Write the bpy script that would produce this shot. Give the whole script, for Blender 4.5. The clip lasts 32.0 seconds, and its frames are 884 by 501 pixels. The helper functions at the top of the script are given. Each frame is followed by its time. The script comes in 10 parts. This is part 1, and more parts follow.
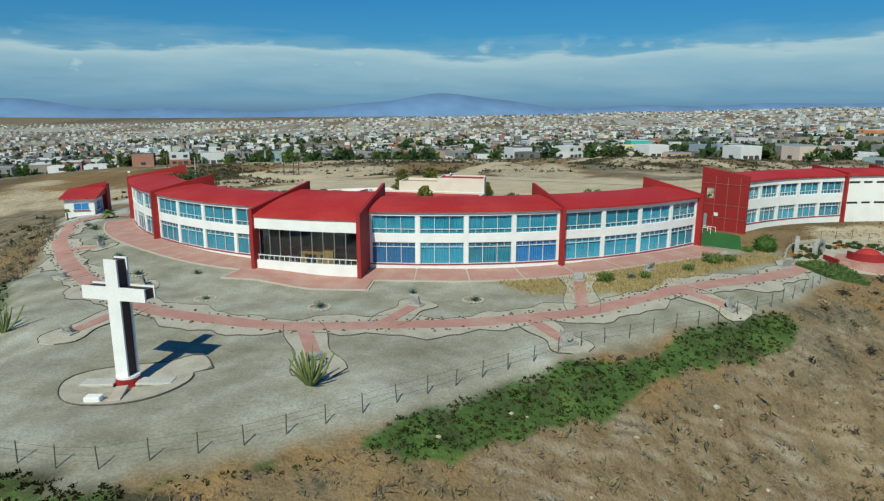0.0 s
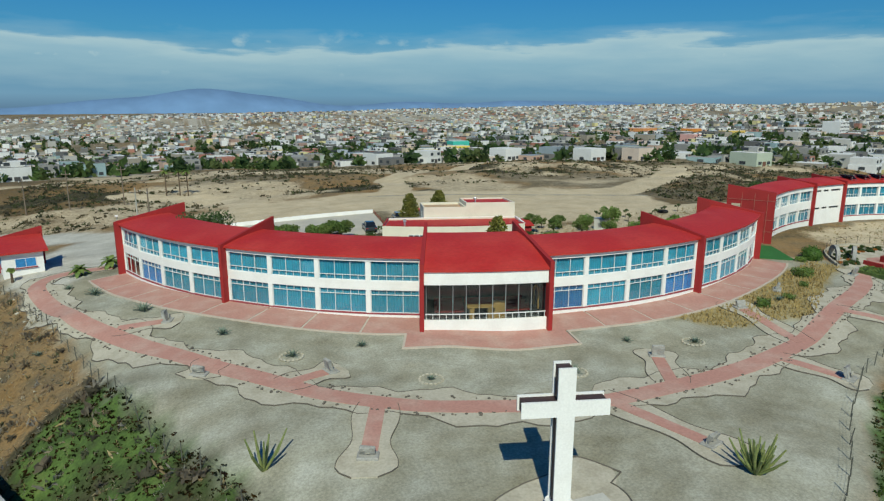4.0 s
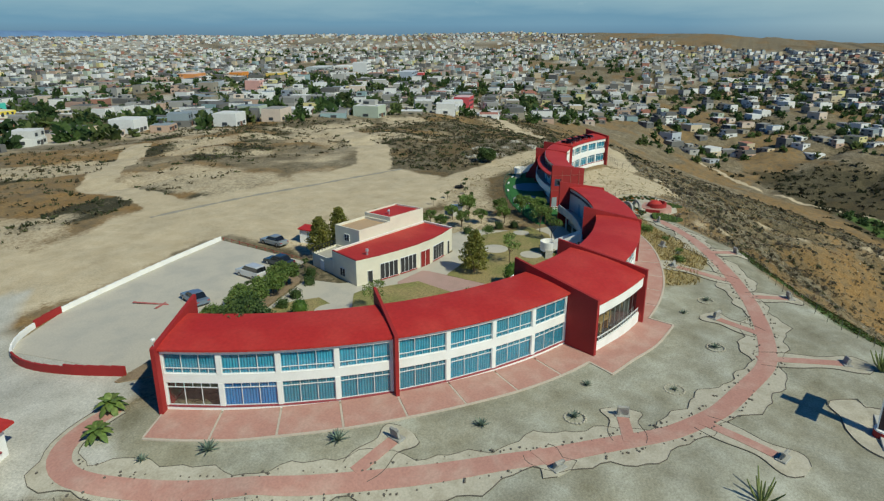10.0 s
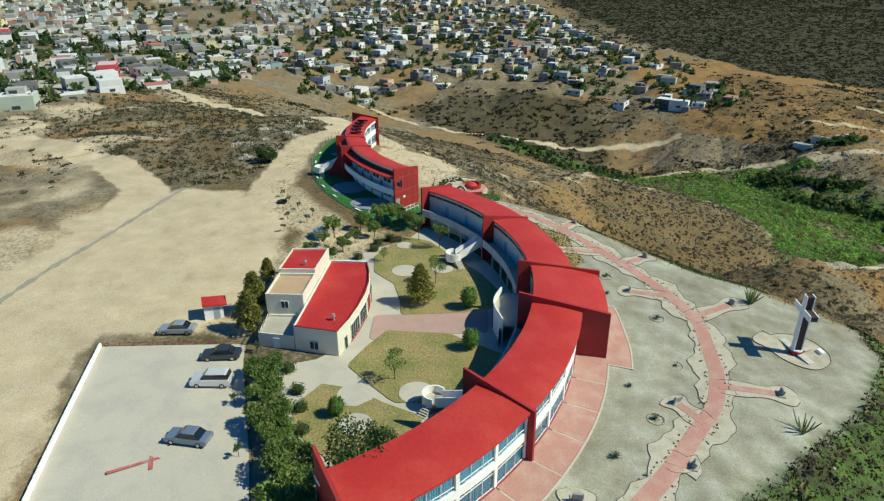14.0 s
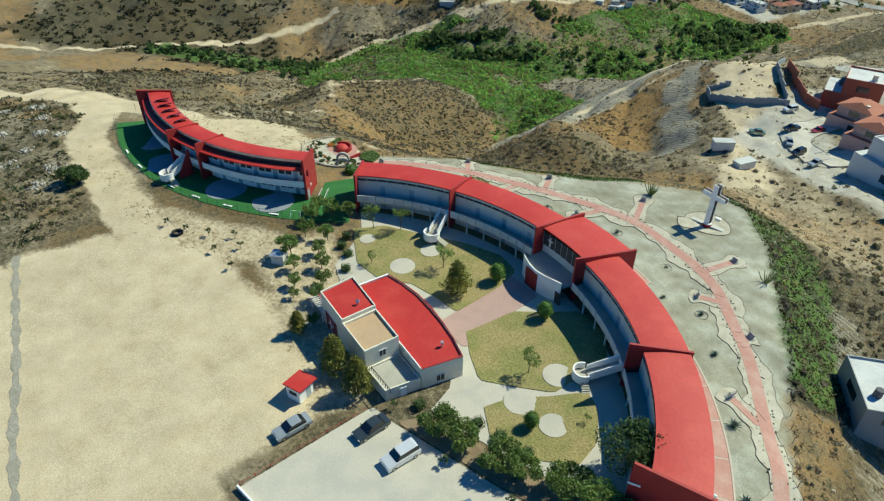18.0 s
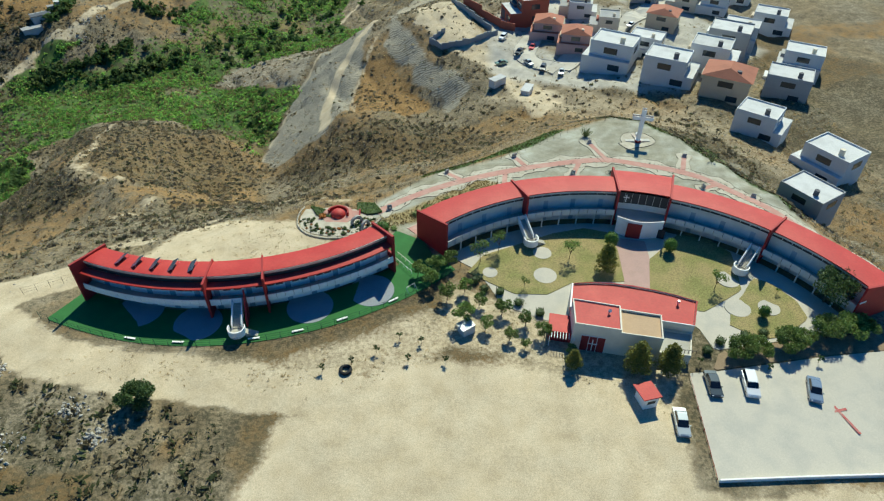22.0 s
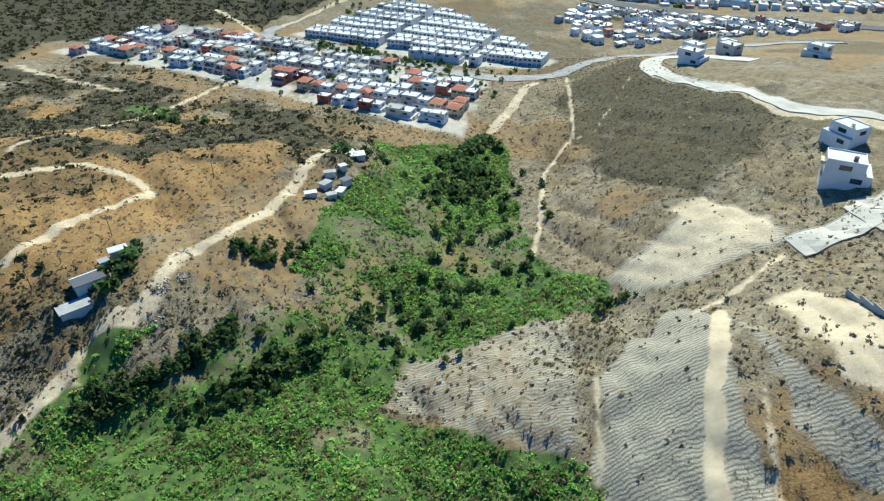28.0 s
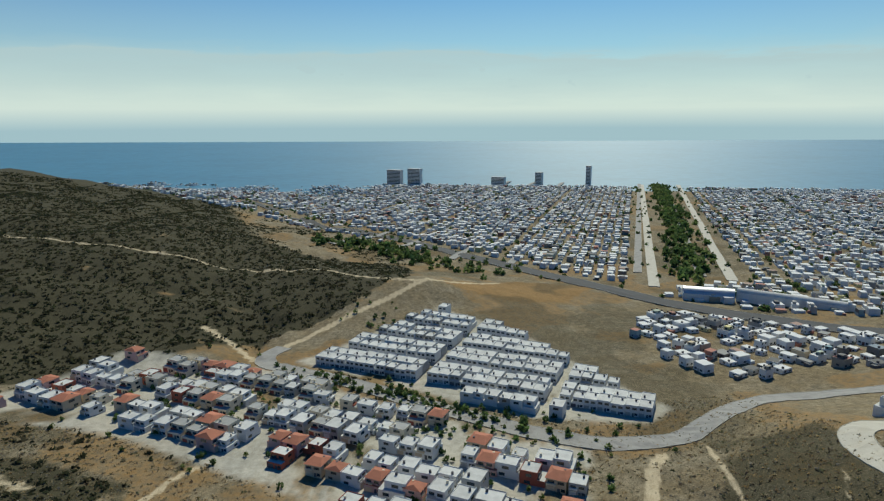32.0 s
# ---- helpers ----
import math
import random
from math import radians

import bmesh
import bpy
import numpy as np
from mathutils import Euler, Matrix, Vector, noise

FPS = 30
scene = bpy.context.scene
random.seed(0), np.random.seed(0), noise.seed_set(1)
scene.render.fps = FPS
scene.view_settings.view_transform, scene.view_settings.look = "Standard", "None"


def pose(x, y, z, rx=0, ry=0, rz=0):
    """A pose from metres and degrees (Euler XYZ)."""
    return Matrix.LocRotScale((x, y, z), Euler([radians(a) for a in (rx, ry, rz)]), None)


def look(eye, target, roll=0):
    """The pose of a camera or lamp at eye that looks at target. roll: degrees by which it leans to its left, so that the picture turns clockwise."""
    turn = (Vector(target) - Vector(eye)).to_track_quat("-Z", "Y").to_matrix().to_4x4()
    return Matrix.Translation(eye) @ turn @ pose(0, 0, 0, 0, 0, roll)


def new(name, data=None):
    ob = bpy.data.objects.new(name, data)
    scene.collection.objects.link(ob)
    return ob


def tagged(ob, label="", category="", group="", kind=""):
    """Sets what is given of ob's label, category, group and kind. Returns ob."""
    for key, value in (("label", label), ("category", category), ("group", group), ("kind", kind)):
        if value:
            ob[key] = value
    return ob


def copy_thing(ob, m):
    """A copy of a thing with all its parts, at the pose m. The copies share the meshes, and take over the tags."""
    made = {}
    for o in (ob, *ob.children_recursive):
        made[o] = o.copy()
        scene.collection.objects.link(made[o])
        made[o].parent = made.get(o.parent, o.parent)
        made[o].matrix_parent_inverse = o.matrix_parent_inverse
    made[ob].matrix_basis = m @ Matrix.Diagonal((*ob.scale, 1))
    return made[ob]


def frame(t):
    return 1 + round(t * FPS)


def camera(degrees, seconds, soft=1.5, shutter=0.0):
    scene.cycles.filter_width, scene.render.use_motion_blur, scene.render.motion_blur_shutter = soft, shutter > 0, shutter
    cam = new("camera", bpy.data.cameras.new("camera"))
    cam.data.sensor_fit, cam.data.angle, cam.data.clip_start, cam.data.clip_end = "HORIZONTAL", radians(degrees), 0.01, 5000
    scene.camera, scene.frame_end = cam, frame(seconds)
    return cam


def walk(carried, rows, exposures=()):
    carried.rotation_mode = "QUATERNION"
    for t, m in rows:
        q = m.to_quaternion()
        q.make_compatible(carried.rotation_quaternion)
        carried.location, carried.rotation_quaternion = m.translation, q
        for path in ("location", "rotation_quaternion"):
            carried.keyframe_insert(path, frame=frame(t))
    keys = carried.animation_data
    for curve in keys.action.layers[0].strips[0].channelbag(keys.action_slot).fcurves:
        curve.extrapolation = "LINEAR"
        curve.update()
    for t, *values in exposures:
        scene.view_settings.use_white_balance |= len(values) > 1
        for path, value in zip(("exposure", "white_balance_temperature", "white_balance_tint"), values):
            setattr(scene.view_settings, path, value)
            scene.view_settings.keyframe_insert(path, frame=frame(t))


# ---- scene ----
cam = camera(68.99, 32.0, 1.25)
PATH = [
    (0, (-0.61, -1.74, 15.90), (-0.5749, 0.2105, 15.4733), 0.04),
    (0.5, (-5.43, -0.54, 16.42), (-5.3275, 1.4146, 15.9870), 0.09),
    (1, (-9.88, 0.51, 16.85), (-9.6838, 2.4517, 16.4233), 0.09),
    (1.5, (-14.44, 1.95, 17.44), (-14.1289, 3.8799, 17.0034), 0.07),
    (2, (-18.73, 3.54, 17.86), (-18.3164, 5.4487, 17.4215), 0.05),
    (2.5, (-23.00, 5.30, 18.31), (-22.4723, 7.1804, 17.8681), 0.09),
    (3, (-27.60, 7.28, 18.69), (-26.9832, 9.1353, 18.2569), 0.12),
    (3.5, (-32.27, 9.42, 19.11), (-31.5975, 11.2501, 18.6719), 0.15),
    (4, (-36.46, 11.56, 19.44), (-35.7481, 13.3738, 19.0026), 0.15),
    (4.5, (-40.89, 13.89, 19.69), (-40.1361, 15.6943, 19.2615), 0.07),
    (6.5, (-57.89, 24.64, 23.78), (-56.7747, 26.2351, 23.3126), 0.14),
    (7, (-61.74, 27.92, 24.84), (-60.5272, 29.4302, 24.3411), 0.21),
    (7.5, (-65.52, 31.44, 25.87), (-64.2145, 32.8620, 25.3513), 0.26),
    (8, (-68.74, 34.93, 26.77), (-67.3465, 36.2615, 26.2222), 0.34),
    (8.5, (-71.76, 38.78, 27.82), (-70.2868, 39.9973, 27.2490), 0.28),
    (9, (-74.38, 42.80, 28.75), (-72.8180, 43.8906, 28.1534), 0.21),
    (9.5, (-76.54, 46.94, 29.81), (-74.8855, 47.8866, 29.1979), 0.04),
    (10, (-78.25, 51.14, 31.01), (-76.5311, 51.9421, 30.3751), 0.09),
    (10.5, (-79.44, 55.70, 32.20), (-77.6676, 56.3527, 31.5420), 0.03),
    (11, (-80.20, 60.03, 33.41), (-78.3916, 60.5448, 32.7299), -0.06),
    (11.5, (-80.80, 64.31, 34.84), (-78.9768, 64.7113, 34.1373), -0.12),
    (12, (-81.41, 69.43, 36.58), (-79.5728, 69.7120, 35.8569), -0.16),
    (12.5, (-81.78, 75.30, 38.57), (-79.9360, 75.4376, 37.8181), -0.17),
    (13, (-81.72, 80.92, 40.41), (-79.8818, 80.9226, 39.6300), -0.10),
    (13.5, (-81.07, 86.79, 42.37), (-79.2427, 86.6307, 41.5655), -0.18),
    (14, (-79.97, 92.45, 44.36), (-78.1762, 92.1443, 43.5319), -0.22),
    (14.5, (-78.45, 97.83, 46.26), (-76.7116, 97.3766, 45.3772), -0.16),
    (15, (-76.40, 103.21, 48.24), (-74.7359, 102.6268, 47.3067), -0.09),
    (15.5, (-73.82, 108.66, 50.23), (-72.2295, 107.9528, 49.2420), -0.02),
    (17.5, (-55.30, 132.20, 59.66), (-54.1154, 131.0805, 58.4981), 0.19),
    (18, (-49.58, 137.34, 62.61), (-48.4866, 136.1637, 61.4161), 0.33),
    (18.5, (-42.40, 143.11, 65.54), (-41.4254, 141.8693, 64.3094), 0.27),
    (19, (-34.18, 148.46, 68.68), (-33.3160, 147.1619, 67.4284), 0.21),
    (19.5, (-25.56, 153.20, 71.66), (-24.8196, 151.8421, 70.3936), 0.20),
    (20, (-16.26, 157.44, 73.93), (-15.6371, 156.0400, 72.6476), 0.33),
    (20.5, (-5.53, 161.15, 75.04), (-5.0280, 159.7165, 73.7461), 0.31),
    (21, (6.39, 163.91, 75.39), (6.7301, 162.4359, 74.0822), 0.28),
    (21.5, (18.50, 164.74, 75.38), (18.6020, 163.2210, 74.0820), 0.37),
    (22, (31.00, 164.08, 75.29), (30.9273, 162.5574, 73.9942), 0.49),
    (22.5, (44.73, 162.06, 75.32), (44.6709, 160.5396, 74.0171), 0.11),
    (23, (57.07, 157.45, 75.15), (57.0358, 155.9334, 73.8430), -0.22),
    (23.5, (66.67, 149.66, 75.12), (66.6344, 148.1425, 73.8215), -0.31),
    (24, (75.08, 138.42, 75.20), (75.0514, 136.9024, 73.9023), -0.49),
    (24.5, (82.21, 125.21, 75.40), (82.1559, 123.6926, 74.1014), -0.57),
    (25, (88.43, 109.88, 75.60), (88.3549, 108.3517, 74.3071), -0.55),
    (25.5, (94.74, 92.63, 75.72), (94.6505, 91.0868, 74.4547), -0.35),
    (27.5, (113.63, 20.61, 72.74), (113.5188, 18.9858, 71.5842), 0.16),
    (28, (118.26, 2.06, 72.90), (118.1524, 0.4042, 71.7894), 0.10),
    (28.5, (122.75, -16.86, 73.23), (122.6443, -18.5639, 72.1944), 0.05),
    (29, (127.15, -35.68, 73.41), (127.0442, -37.4343, 72.4615), 0.10),
    (29.5, (131.68, -54.56, 73.36), (131.5741, -56.3578, 72.4945), 0.10),
    (30, (135.69, -73.66, 73.42), (135.5818, -75.4992, 72.6441), 0.01),
    (30.5, (139.13, -92.89, 73.47), (139.0253, -94.7650, 72.7808), -0.08),
    (31, (142.29, -112.28, 73.61), (142.1801, -114.1844, 73.0145), -0.20),
    (31.5, (144.94, -131.71, 73.96), (144.8228, -133.6418, 73.4627), -0.19),
    (32, (147.38, -151.24, 74.44), (147.2182, -153.1880, 74.0409), -0.21),
]
walk(cam, [(t, look(eye, target, roll)) for t, eye, target, roll in PATH],
     [(t, stops, kelvin, tint) for t, stops, kelvin, tint in ((0, -0.1, 6600, -6), (3, -0.12, 6650, -6), (7, -0.26, 6800, -6), (9, -0.22, 6900, -6), (11, -0.06, 6980, -6), (13, 0.2, 7050, -7), (15, 0.32, 7000, -8), (19, 0.42, 6850, -12), (21, 0.42, 6750, -11), (23, 0.42, 6750, -9), (25, 0.72, 6500, -10), (28, 0.9, 6350, -6), (29, 0.92, 6000, -8), (30, 0.7, 6350, -6), (31, 0.12, 6800, -5), (32, -0.12, 7050, -4))])
PLAN = 0.8667    # the plan below is drawn in units of this many metres; the last lines bring it to metres

# ---- light: afternoon sun over the sea, clear sky with a low cloud bank ----
SUN_DIR = Vector((-0.225, -0.665, 0.712)).normalized()      # towards the sun
sun = new("sun", bpy.data.lights.new("sun", "SUN"))
sun.data.energy, sun.data.angle, sun.data.color = 4.1, radians(0.55), (1.0, 0.945, 0.86)
sun.matrix_world = SUN_DIR.to_track_quat("Z", "Y").to_matrix().to_4x4()
world = bpy.data.worlds.new("sky")
scene.world = world
world.use_nodes = True


def build_sky(tree):
    nodes, links = tree.nodes, tree.links
    nodes.clear()
    out, bg = nodes.new("ShaderNodeOutputWorld"), nodes.new("ShaderNodeBackground")
    sky = nodes.new("ShaderNodeTexSky")
    sky.sky_type, sky.sun_disc = "NISHITA", False
    sky.sun_elevation = math.asin(SUN_DIR.z)
    sky.sun_rotation = math.atan2(SUN_DIR.x, SUN_DIR.y)
    sky.air_density, sky.dust_density, sky.ozone_density, sky.altitude = 1.0, 0.6, 2.5, 200
    geo = nodes.new("ShaderNodeTexCoord")
    sep = nodes.new("ShaderNodeSeparateXYZ")
    links.new(geo.outputs["Generated"], sep.inputs[0])

    def ramp(value, stops):
        r = nodes.new("ShaderNodeValToRGB")
        r.color_ramp.elements[0].position, r.color_ramp.elements[0].color = stops[0][0], (*stops[0][1], 1)
        r.color_ramp.elements[1].position, r.color_ramp.elements[1].color = stops[-1][0], (*stops[-1][1], 1)
        for at, col in stops[1:-1]:
            r.color_ramp.elements.new(at).color = (*col, 1)
        links.new(value, r.inputs[0])
        return r.outputs[0]

    def mixed(fac, a, b):
        m = nodes.new("ShaderNodeMix")
        m.data_type = "RGBA"
        links.new(fac, m.inputs[0])
        for sock, v in ((m.inputs[6], a), (m.inputs[7], b)):
            if isinstance(v, tuple):
                sock.default_value = (*v, 1)
            else:
                links.new(v, sock)
        return m.outputs[2]

    def maths(op, a, b):
        m = nodes.new("ShaderNodeMath")
        m.operation = op
        for sock, v in zip(m.inputs, (a, b)):
            if isinstance(v, (int, float)):
                sock.default_value = v
            else:
                links.new(v, sock)
        return m.outputs[0]

    # elevation, 0 at the horizon, 1 at 0.25 up
    up = maths("MULTIPLY", sep.outputs[2], 4.0)
    # hazy cloud bank with a torn upper edge about six degrees up, a few cumulus heads in it
    stretch = nodes.new("ShaderNodeMapping")
    stretch.inputs["Scale"].default_value = (3.0, 3.0, 20.0)
    links.new(geo.outputs["Generated"], stretch.inputs[0])
    cloud = nodes.new("ShaderNodeTexNoise")
    cloud.inputs["Scale"].default_value, cloud.inputs["Detail"].default_value, cloud.inputs["Roughness"].default_value = 1.5, 9, 0.55
    links.new(stretch.outputs[0], cloud.inputs["Vector"])
    heads = nodes.new("ShaderNodeMapping")
    heads.inputs["Scale"].default_value = (9.0, 9.0, 16.0)
    links.new(geo.outputs["Generated"], heads.inputs[0])
    puff = nodes.new("ShaderNodeTexNoise")
    puff.inputs["Scale"].default_value, puff.inputs["Detail"].default_value = 2.2, 8
    links.new(heads.outputs[0], puff.inputs["Vector"])
    torn = maths("ADD", up, maths("MULTIPLY", maths("SUBTRACT", cloud.outputs[0], 0.5), 0.34))
    bank = ramp(torn, [(0.0, (0.25,) * 3), (0.08, (0.20,) * 3), (0.16, (0.40,) * 3), (0.26, (0.58,) * 3), (0.345, (0.86,) * 3), (0.375, (0.22,) * 3), (0.45, (0.0,) * 3)])
    band = ramp(up, [(0.10, (0, 0, 0)), (0.22, (1,) * 3), (0.34, (1,) * 3), (0.44, (0, 0, 0))])
    cumulus = maths("MULTIPLY", band, ramp(puff.outputs[0], [(0.56, (0, 0, 0)), (0.70, (0.8,) * 3)]))
    cover = maths("MAXIMUM", bank, cumulus)
    # sea haze on the sun's side, blue distance on the other
    west = maths("MULTIPLY", maths("ADD", maths("MULTIPLY", sep.outputs[1], -1.0), 0.1), 1.4)
    west_side = ramp(west, [(0.0, (0, 0, 0)), (1.0, (1, 1, 1))])
    haze_east = (1.3, 3.2, 6.2)
    haze_west = (10.2, 11.1, 11.4)
    low = mixed(west_side, haze_east, haze_west)
    haze_amount = ramp(up, [(0.0, (0.95,) * 3), (0.15, (0.85,) * 3), (0.40, (0.35,) * 3), (1.0, (0.0,) * 3)])
    blue = nodes.new("ShaderNodeHueSaturation")
    blue.inputs["Saturation"].default_value = 1.45
    links.new(sky.outputs[0], blue.inputs["Color"])
    deep = nodes.new("ShaderNodeMix")
    deep.data_type, deep.blend_type, deep.inputs[0].default_value = "RGBA", "MULTIPLY", 1.0
    deep.inputs[7].default_value = (0.30, 0.78, 1.12, 1)
    links.new(blue.outputs[0], deep.inputs[6])
    hazed = mixed(haze_amount, deep.outputs[2], low)
    clouded = mixed(cover, hazed, (6.2, 7.9, 9.2))
    # below the horizon the far sea and far land go on
    under = mixed(west_side, (1.3, 2.2, 3.8), (5.0, 7.0, 8.7))
    below = ramp(maths("ADD", maths("MULTIPLY", sep.outputs[2], 30.0), 0.5), [(0.10, (1, 1, 1)), (0.95, (0, 0, 0))])
    links.new(mixed(below, clouded, under), bg.inputs[0])
    bg.inputs[1].default_value = 0.08
    links.new(bg.outputs[0], out.inputs[0])


build_sky(world.node_tree)
scene.view_settings.exposure = 0.0

# ---- materials ----
def mat(name, base, rough=0.8, vary=0.15, scale=1.0, fine=12.0, bump=0.15, metal=0.0, second=None, amount=0.5, edge=(0.45, 0.65), by_object=0.0, tint="", spec=0.4, coat=0.0, leafy=0.0):
    """A procedural surface: base colour varied by coarse stains and fine grain, with bump. second: a colour that the stains lead to.
    tint: a colour attribute that multiplies the base; leafy: light that passes through; by_object: brightness spread between separate objects."""
    m = bpy.data.materials.new(name)
    m.use_nodes = True
    n, l = m.node_tree.nodes, m.node_tree.links
    b = n["Principled BSDF"]
    b.inputs["Roughness"].default_value, b.inputs["Metallic"].default_value = rough, metal
    b.inputs["Specular IOR Level"].default_value = spec
    b.inputs["Coat Weight"].default_value = coat
    co = n.new("ShaderNodeNewGeometry")
    big, small = n.new("ShaderNodeTexNoise"), n.new("ShaderNodeTexNoise")
    for tex, s, d in ((big, scale, 6), (small, fine, 4)):
        tex.inputs["Scale"].default_value, tex.inputs["Detail"].default_value = s, d
        l.new(co.outputs["Position"], tex.inputs["Vector"])
    ramp = n.new("ShaderNodeValToRGB")
    ramp.color_ramp.elements[0].position, ramp.color_ramp.elements[1].position = edge
    l.new(big.outputs[0], ramp.inputs[0])
    mix = n.new("ShaderNodeMix")
    mix.data_type = "RGBA"
    sec = second or tuple(c * (1 - 1.6 * vary) for c in base)
    mix.inputs[6].default_value, mix.inputs[7].default_value = (*base, 1), (*sec, 1)
    fac = n.new("ShaderNodeMath")
    fac.operation = "MULTIPLY"
    fac.inputs[1].default_value = amount
    l.new(ramp.outputs[0], fac.inputs[0])
    l.new(fac.outputs[0], mix.inputs[0])
    colour = mix.outputs[2]
    hsv = n.new("ShaderNodeHueSaturation")
    mr = n.new("ShaderNodeMapRange")
    mr.inputs[1].default_value, mr.inputs[2].default_value = 0.3, 0.7
    mr.inputs[3].default_value, mr.inputs[4].default_value = 1 - vary, 1 + vary
    l.new(small.outputs[0], mr.inputs[0])
    value = mr.outputs[0]
    if by_object:
        info = n.new("ShaderNodeObjectInfo")
        mo = n.new("ShaderNodeMapRange")
        mo.inputs[3].default_value, mo.inputs[4].default_value = 1 - by_object, 1 + by_object
        l.new(info.outputs["Random"], mo.inputs[0])
        mul = n.new("ShaderNodeMath")
        mul.operation = "MULTIPLY"
        l.new(value, mul.inputs[0]), l.new(mo.outputs[0], mul.inputs[1])
        value = mul.outputs[0]
    l.new(value, hsv.inputs["Value"])
    l.new(colour, hsv.inputs["Color"])
    colour = hsv.outputs[0]
    if tint:
        at = n.new("ShaderNodeAttribute")
        at.attribute_name = tint
        mt = n.new("ShaderNodeMix")
        mt.data_type, mt.blend_type = "RGBA", "MULTIPLY"
        mt.inputs[0].default_value = 1.0
        l.new(colour, mt.inputs[6]), l.new(at.outputs["Color"], mt.inputs[7])
        colour = mt.outputs[2]
    l.new(colour, b.inputs["Base Color"])
    if leafy:
        thin, both = n.new("ShaderNodeBsdfTranslucent"), n.new("ShaderNodeMixShader")
        both.inputs[0].default_value = leafy
        l.new(colour, thin.inputs[0]), l.new(b.outputs[0], both.inputs[1]), l.new(thin.outputs[0], both.inputs[2])
        l.new(both.outputs[0], n["Material Output"].inputs[0])
    if bump:
        bp = n.new("ShaderNodeBump")
        bp.inputs["Strength"].default_value, bp.inputs["Distance"].default_value = bump, 0.05
        l.new(small.outputs[0], bp.inputs["Height"])
        l.new(bp.outputs[0], b.inputs["Normal"])
    return m


def glass_mat(name, colour, rough=0.05, alpha=0.35):
    """Window glass: a clear pane with a mirror-like skin."""
    m = bpy.data.materials.new(name)
    m.use_nodes = True
    n, l = m.node_tree.nodes, m.node_tree.links
    n.clear()
    out, mixs = n.new("ShaderNodeOutputMaterial"), n.new("ShaderNodeMixShader")
    tr, gl = n.new("ShaderNodeBsdfTransparent"), n.new("ShaderNodeBsdfGlossy")
    tr.inputs[0].default_value = (*colour, 1)
    gl.inputs["Roughness"].default_value = rough
    face, fr = n.new("ShaderNodeLayerWeight"), n.new("ShaderNodeValToRGB")
    e = fr.color_ramp.elements
    e[0].color, e[1].color = (0.07, 0.07, 0.07, 1), (0.9, 0.9, 0.9, 1)
    e.new(0.6).color, e.new(0.85).color = (0.13, 0.13, 0.13, 1), (0.38, 0.38, 0.38, 1)
    l.new(face.outputs["Facing"], fr.inputs[0])
    l.new(fr.outputs[0], mixs.inputs[0]), l.new(tr.outputs[0], mixs.inputs[1]), l.new(gl.outputs[0], mixs.inputs[2])
    l.new(mixs.outputs[0], out.inputs[0])
    return m


RED_ROOF = mat("red_roof_coating", (0.42, 0.025, 0.022), 0.62, 0.10, 0.25, 3.0, 0.10, second=(0.50, 0.055, 0.042), amount=0.55, spec=0.35)
RED_WALL = mat("red_painted_render", (0.33, 0.022, 0.022), 0.7, 0.08, 0.5, 8.0, 0.12, second=(0.26, 0.02, 0.02))
WHITE = mat("white_painted_render", (0.86, 0.85, 0.82), 0.75, 0.05, 0.6, 9.0, 0.08, second=(0.76, 0.74, 0.70))
CREAM = mat("cream_painted_render", (0.72, 0.68, 0.56), 0.8, 0.05, 0.5, 9.0, 0.08, second=(0.60, 0.56, 0.46))
GREY_WALL = mat("pale_grey_render", (0.60, 0.60, 0.57), 0.8, 0.07, 0.4, 7.0, 0.10, second=(0.48, 0.47, 0.44))
CONCRETE = mat("weathered_concrete", (0.44, 0.415, 0.35), 0.88, 0.10, 0.35, 6.0, 0.2, second=(0.32, 0.30, 0.25))
PAVING = mat("worn_red_paving", (0.45, 0.235, 0.19), 0.9, 0.10, 0.5, 5.0, 0.2, second=(0.50, 0.33, 0.27), amount=0.7)
# near-black that stands for unlit rooms behind panes and openings
DARK = mat("painted_interior_shade", (0.035, 0.036, 0.04), 0.6, 0.2, 1.0, 6.0, 0.05)
METAL = mat("painted_metal", (0.55, 0.56, 0.57), 0.4, 0.06, 2.0, 20.0, 0.03, metal=0.6)
DARK_METAL = mat("dark_metal", (0.05, 0.05, 0.05), 0.5, 0.15, 2.0, 20.0, 0.05, metal=0.5)
GLASS = glass_mat("window_glass", (0.86, 0.93, 0.95))

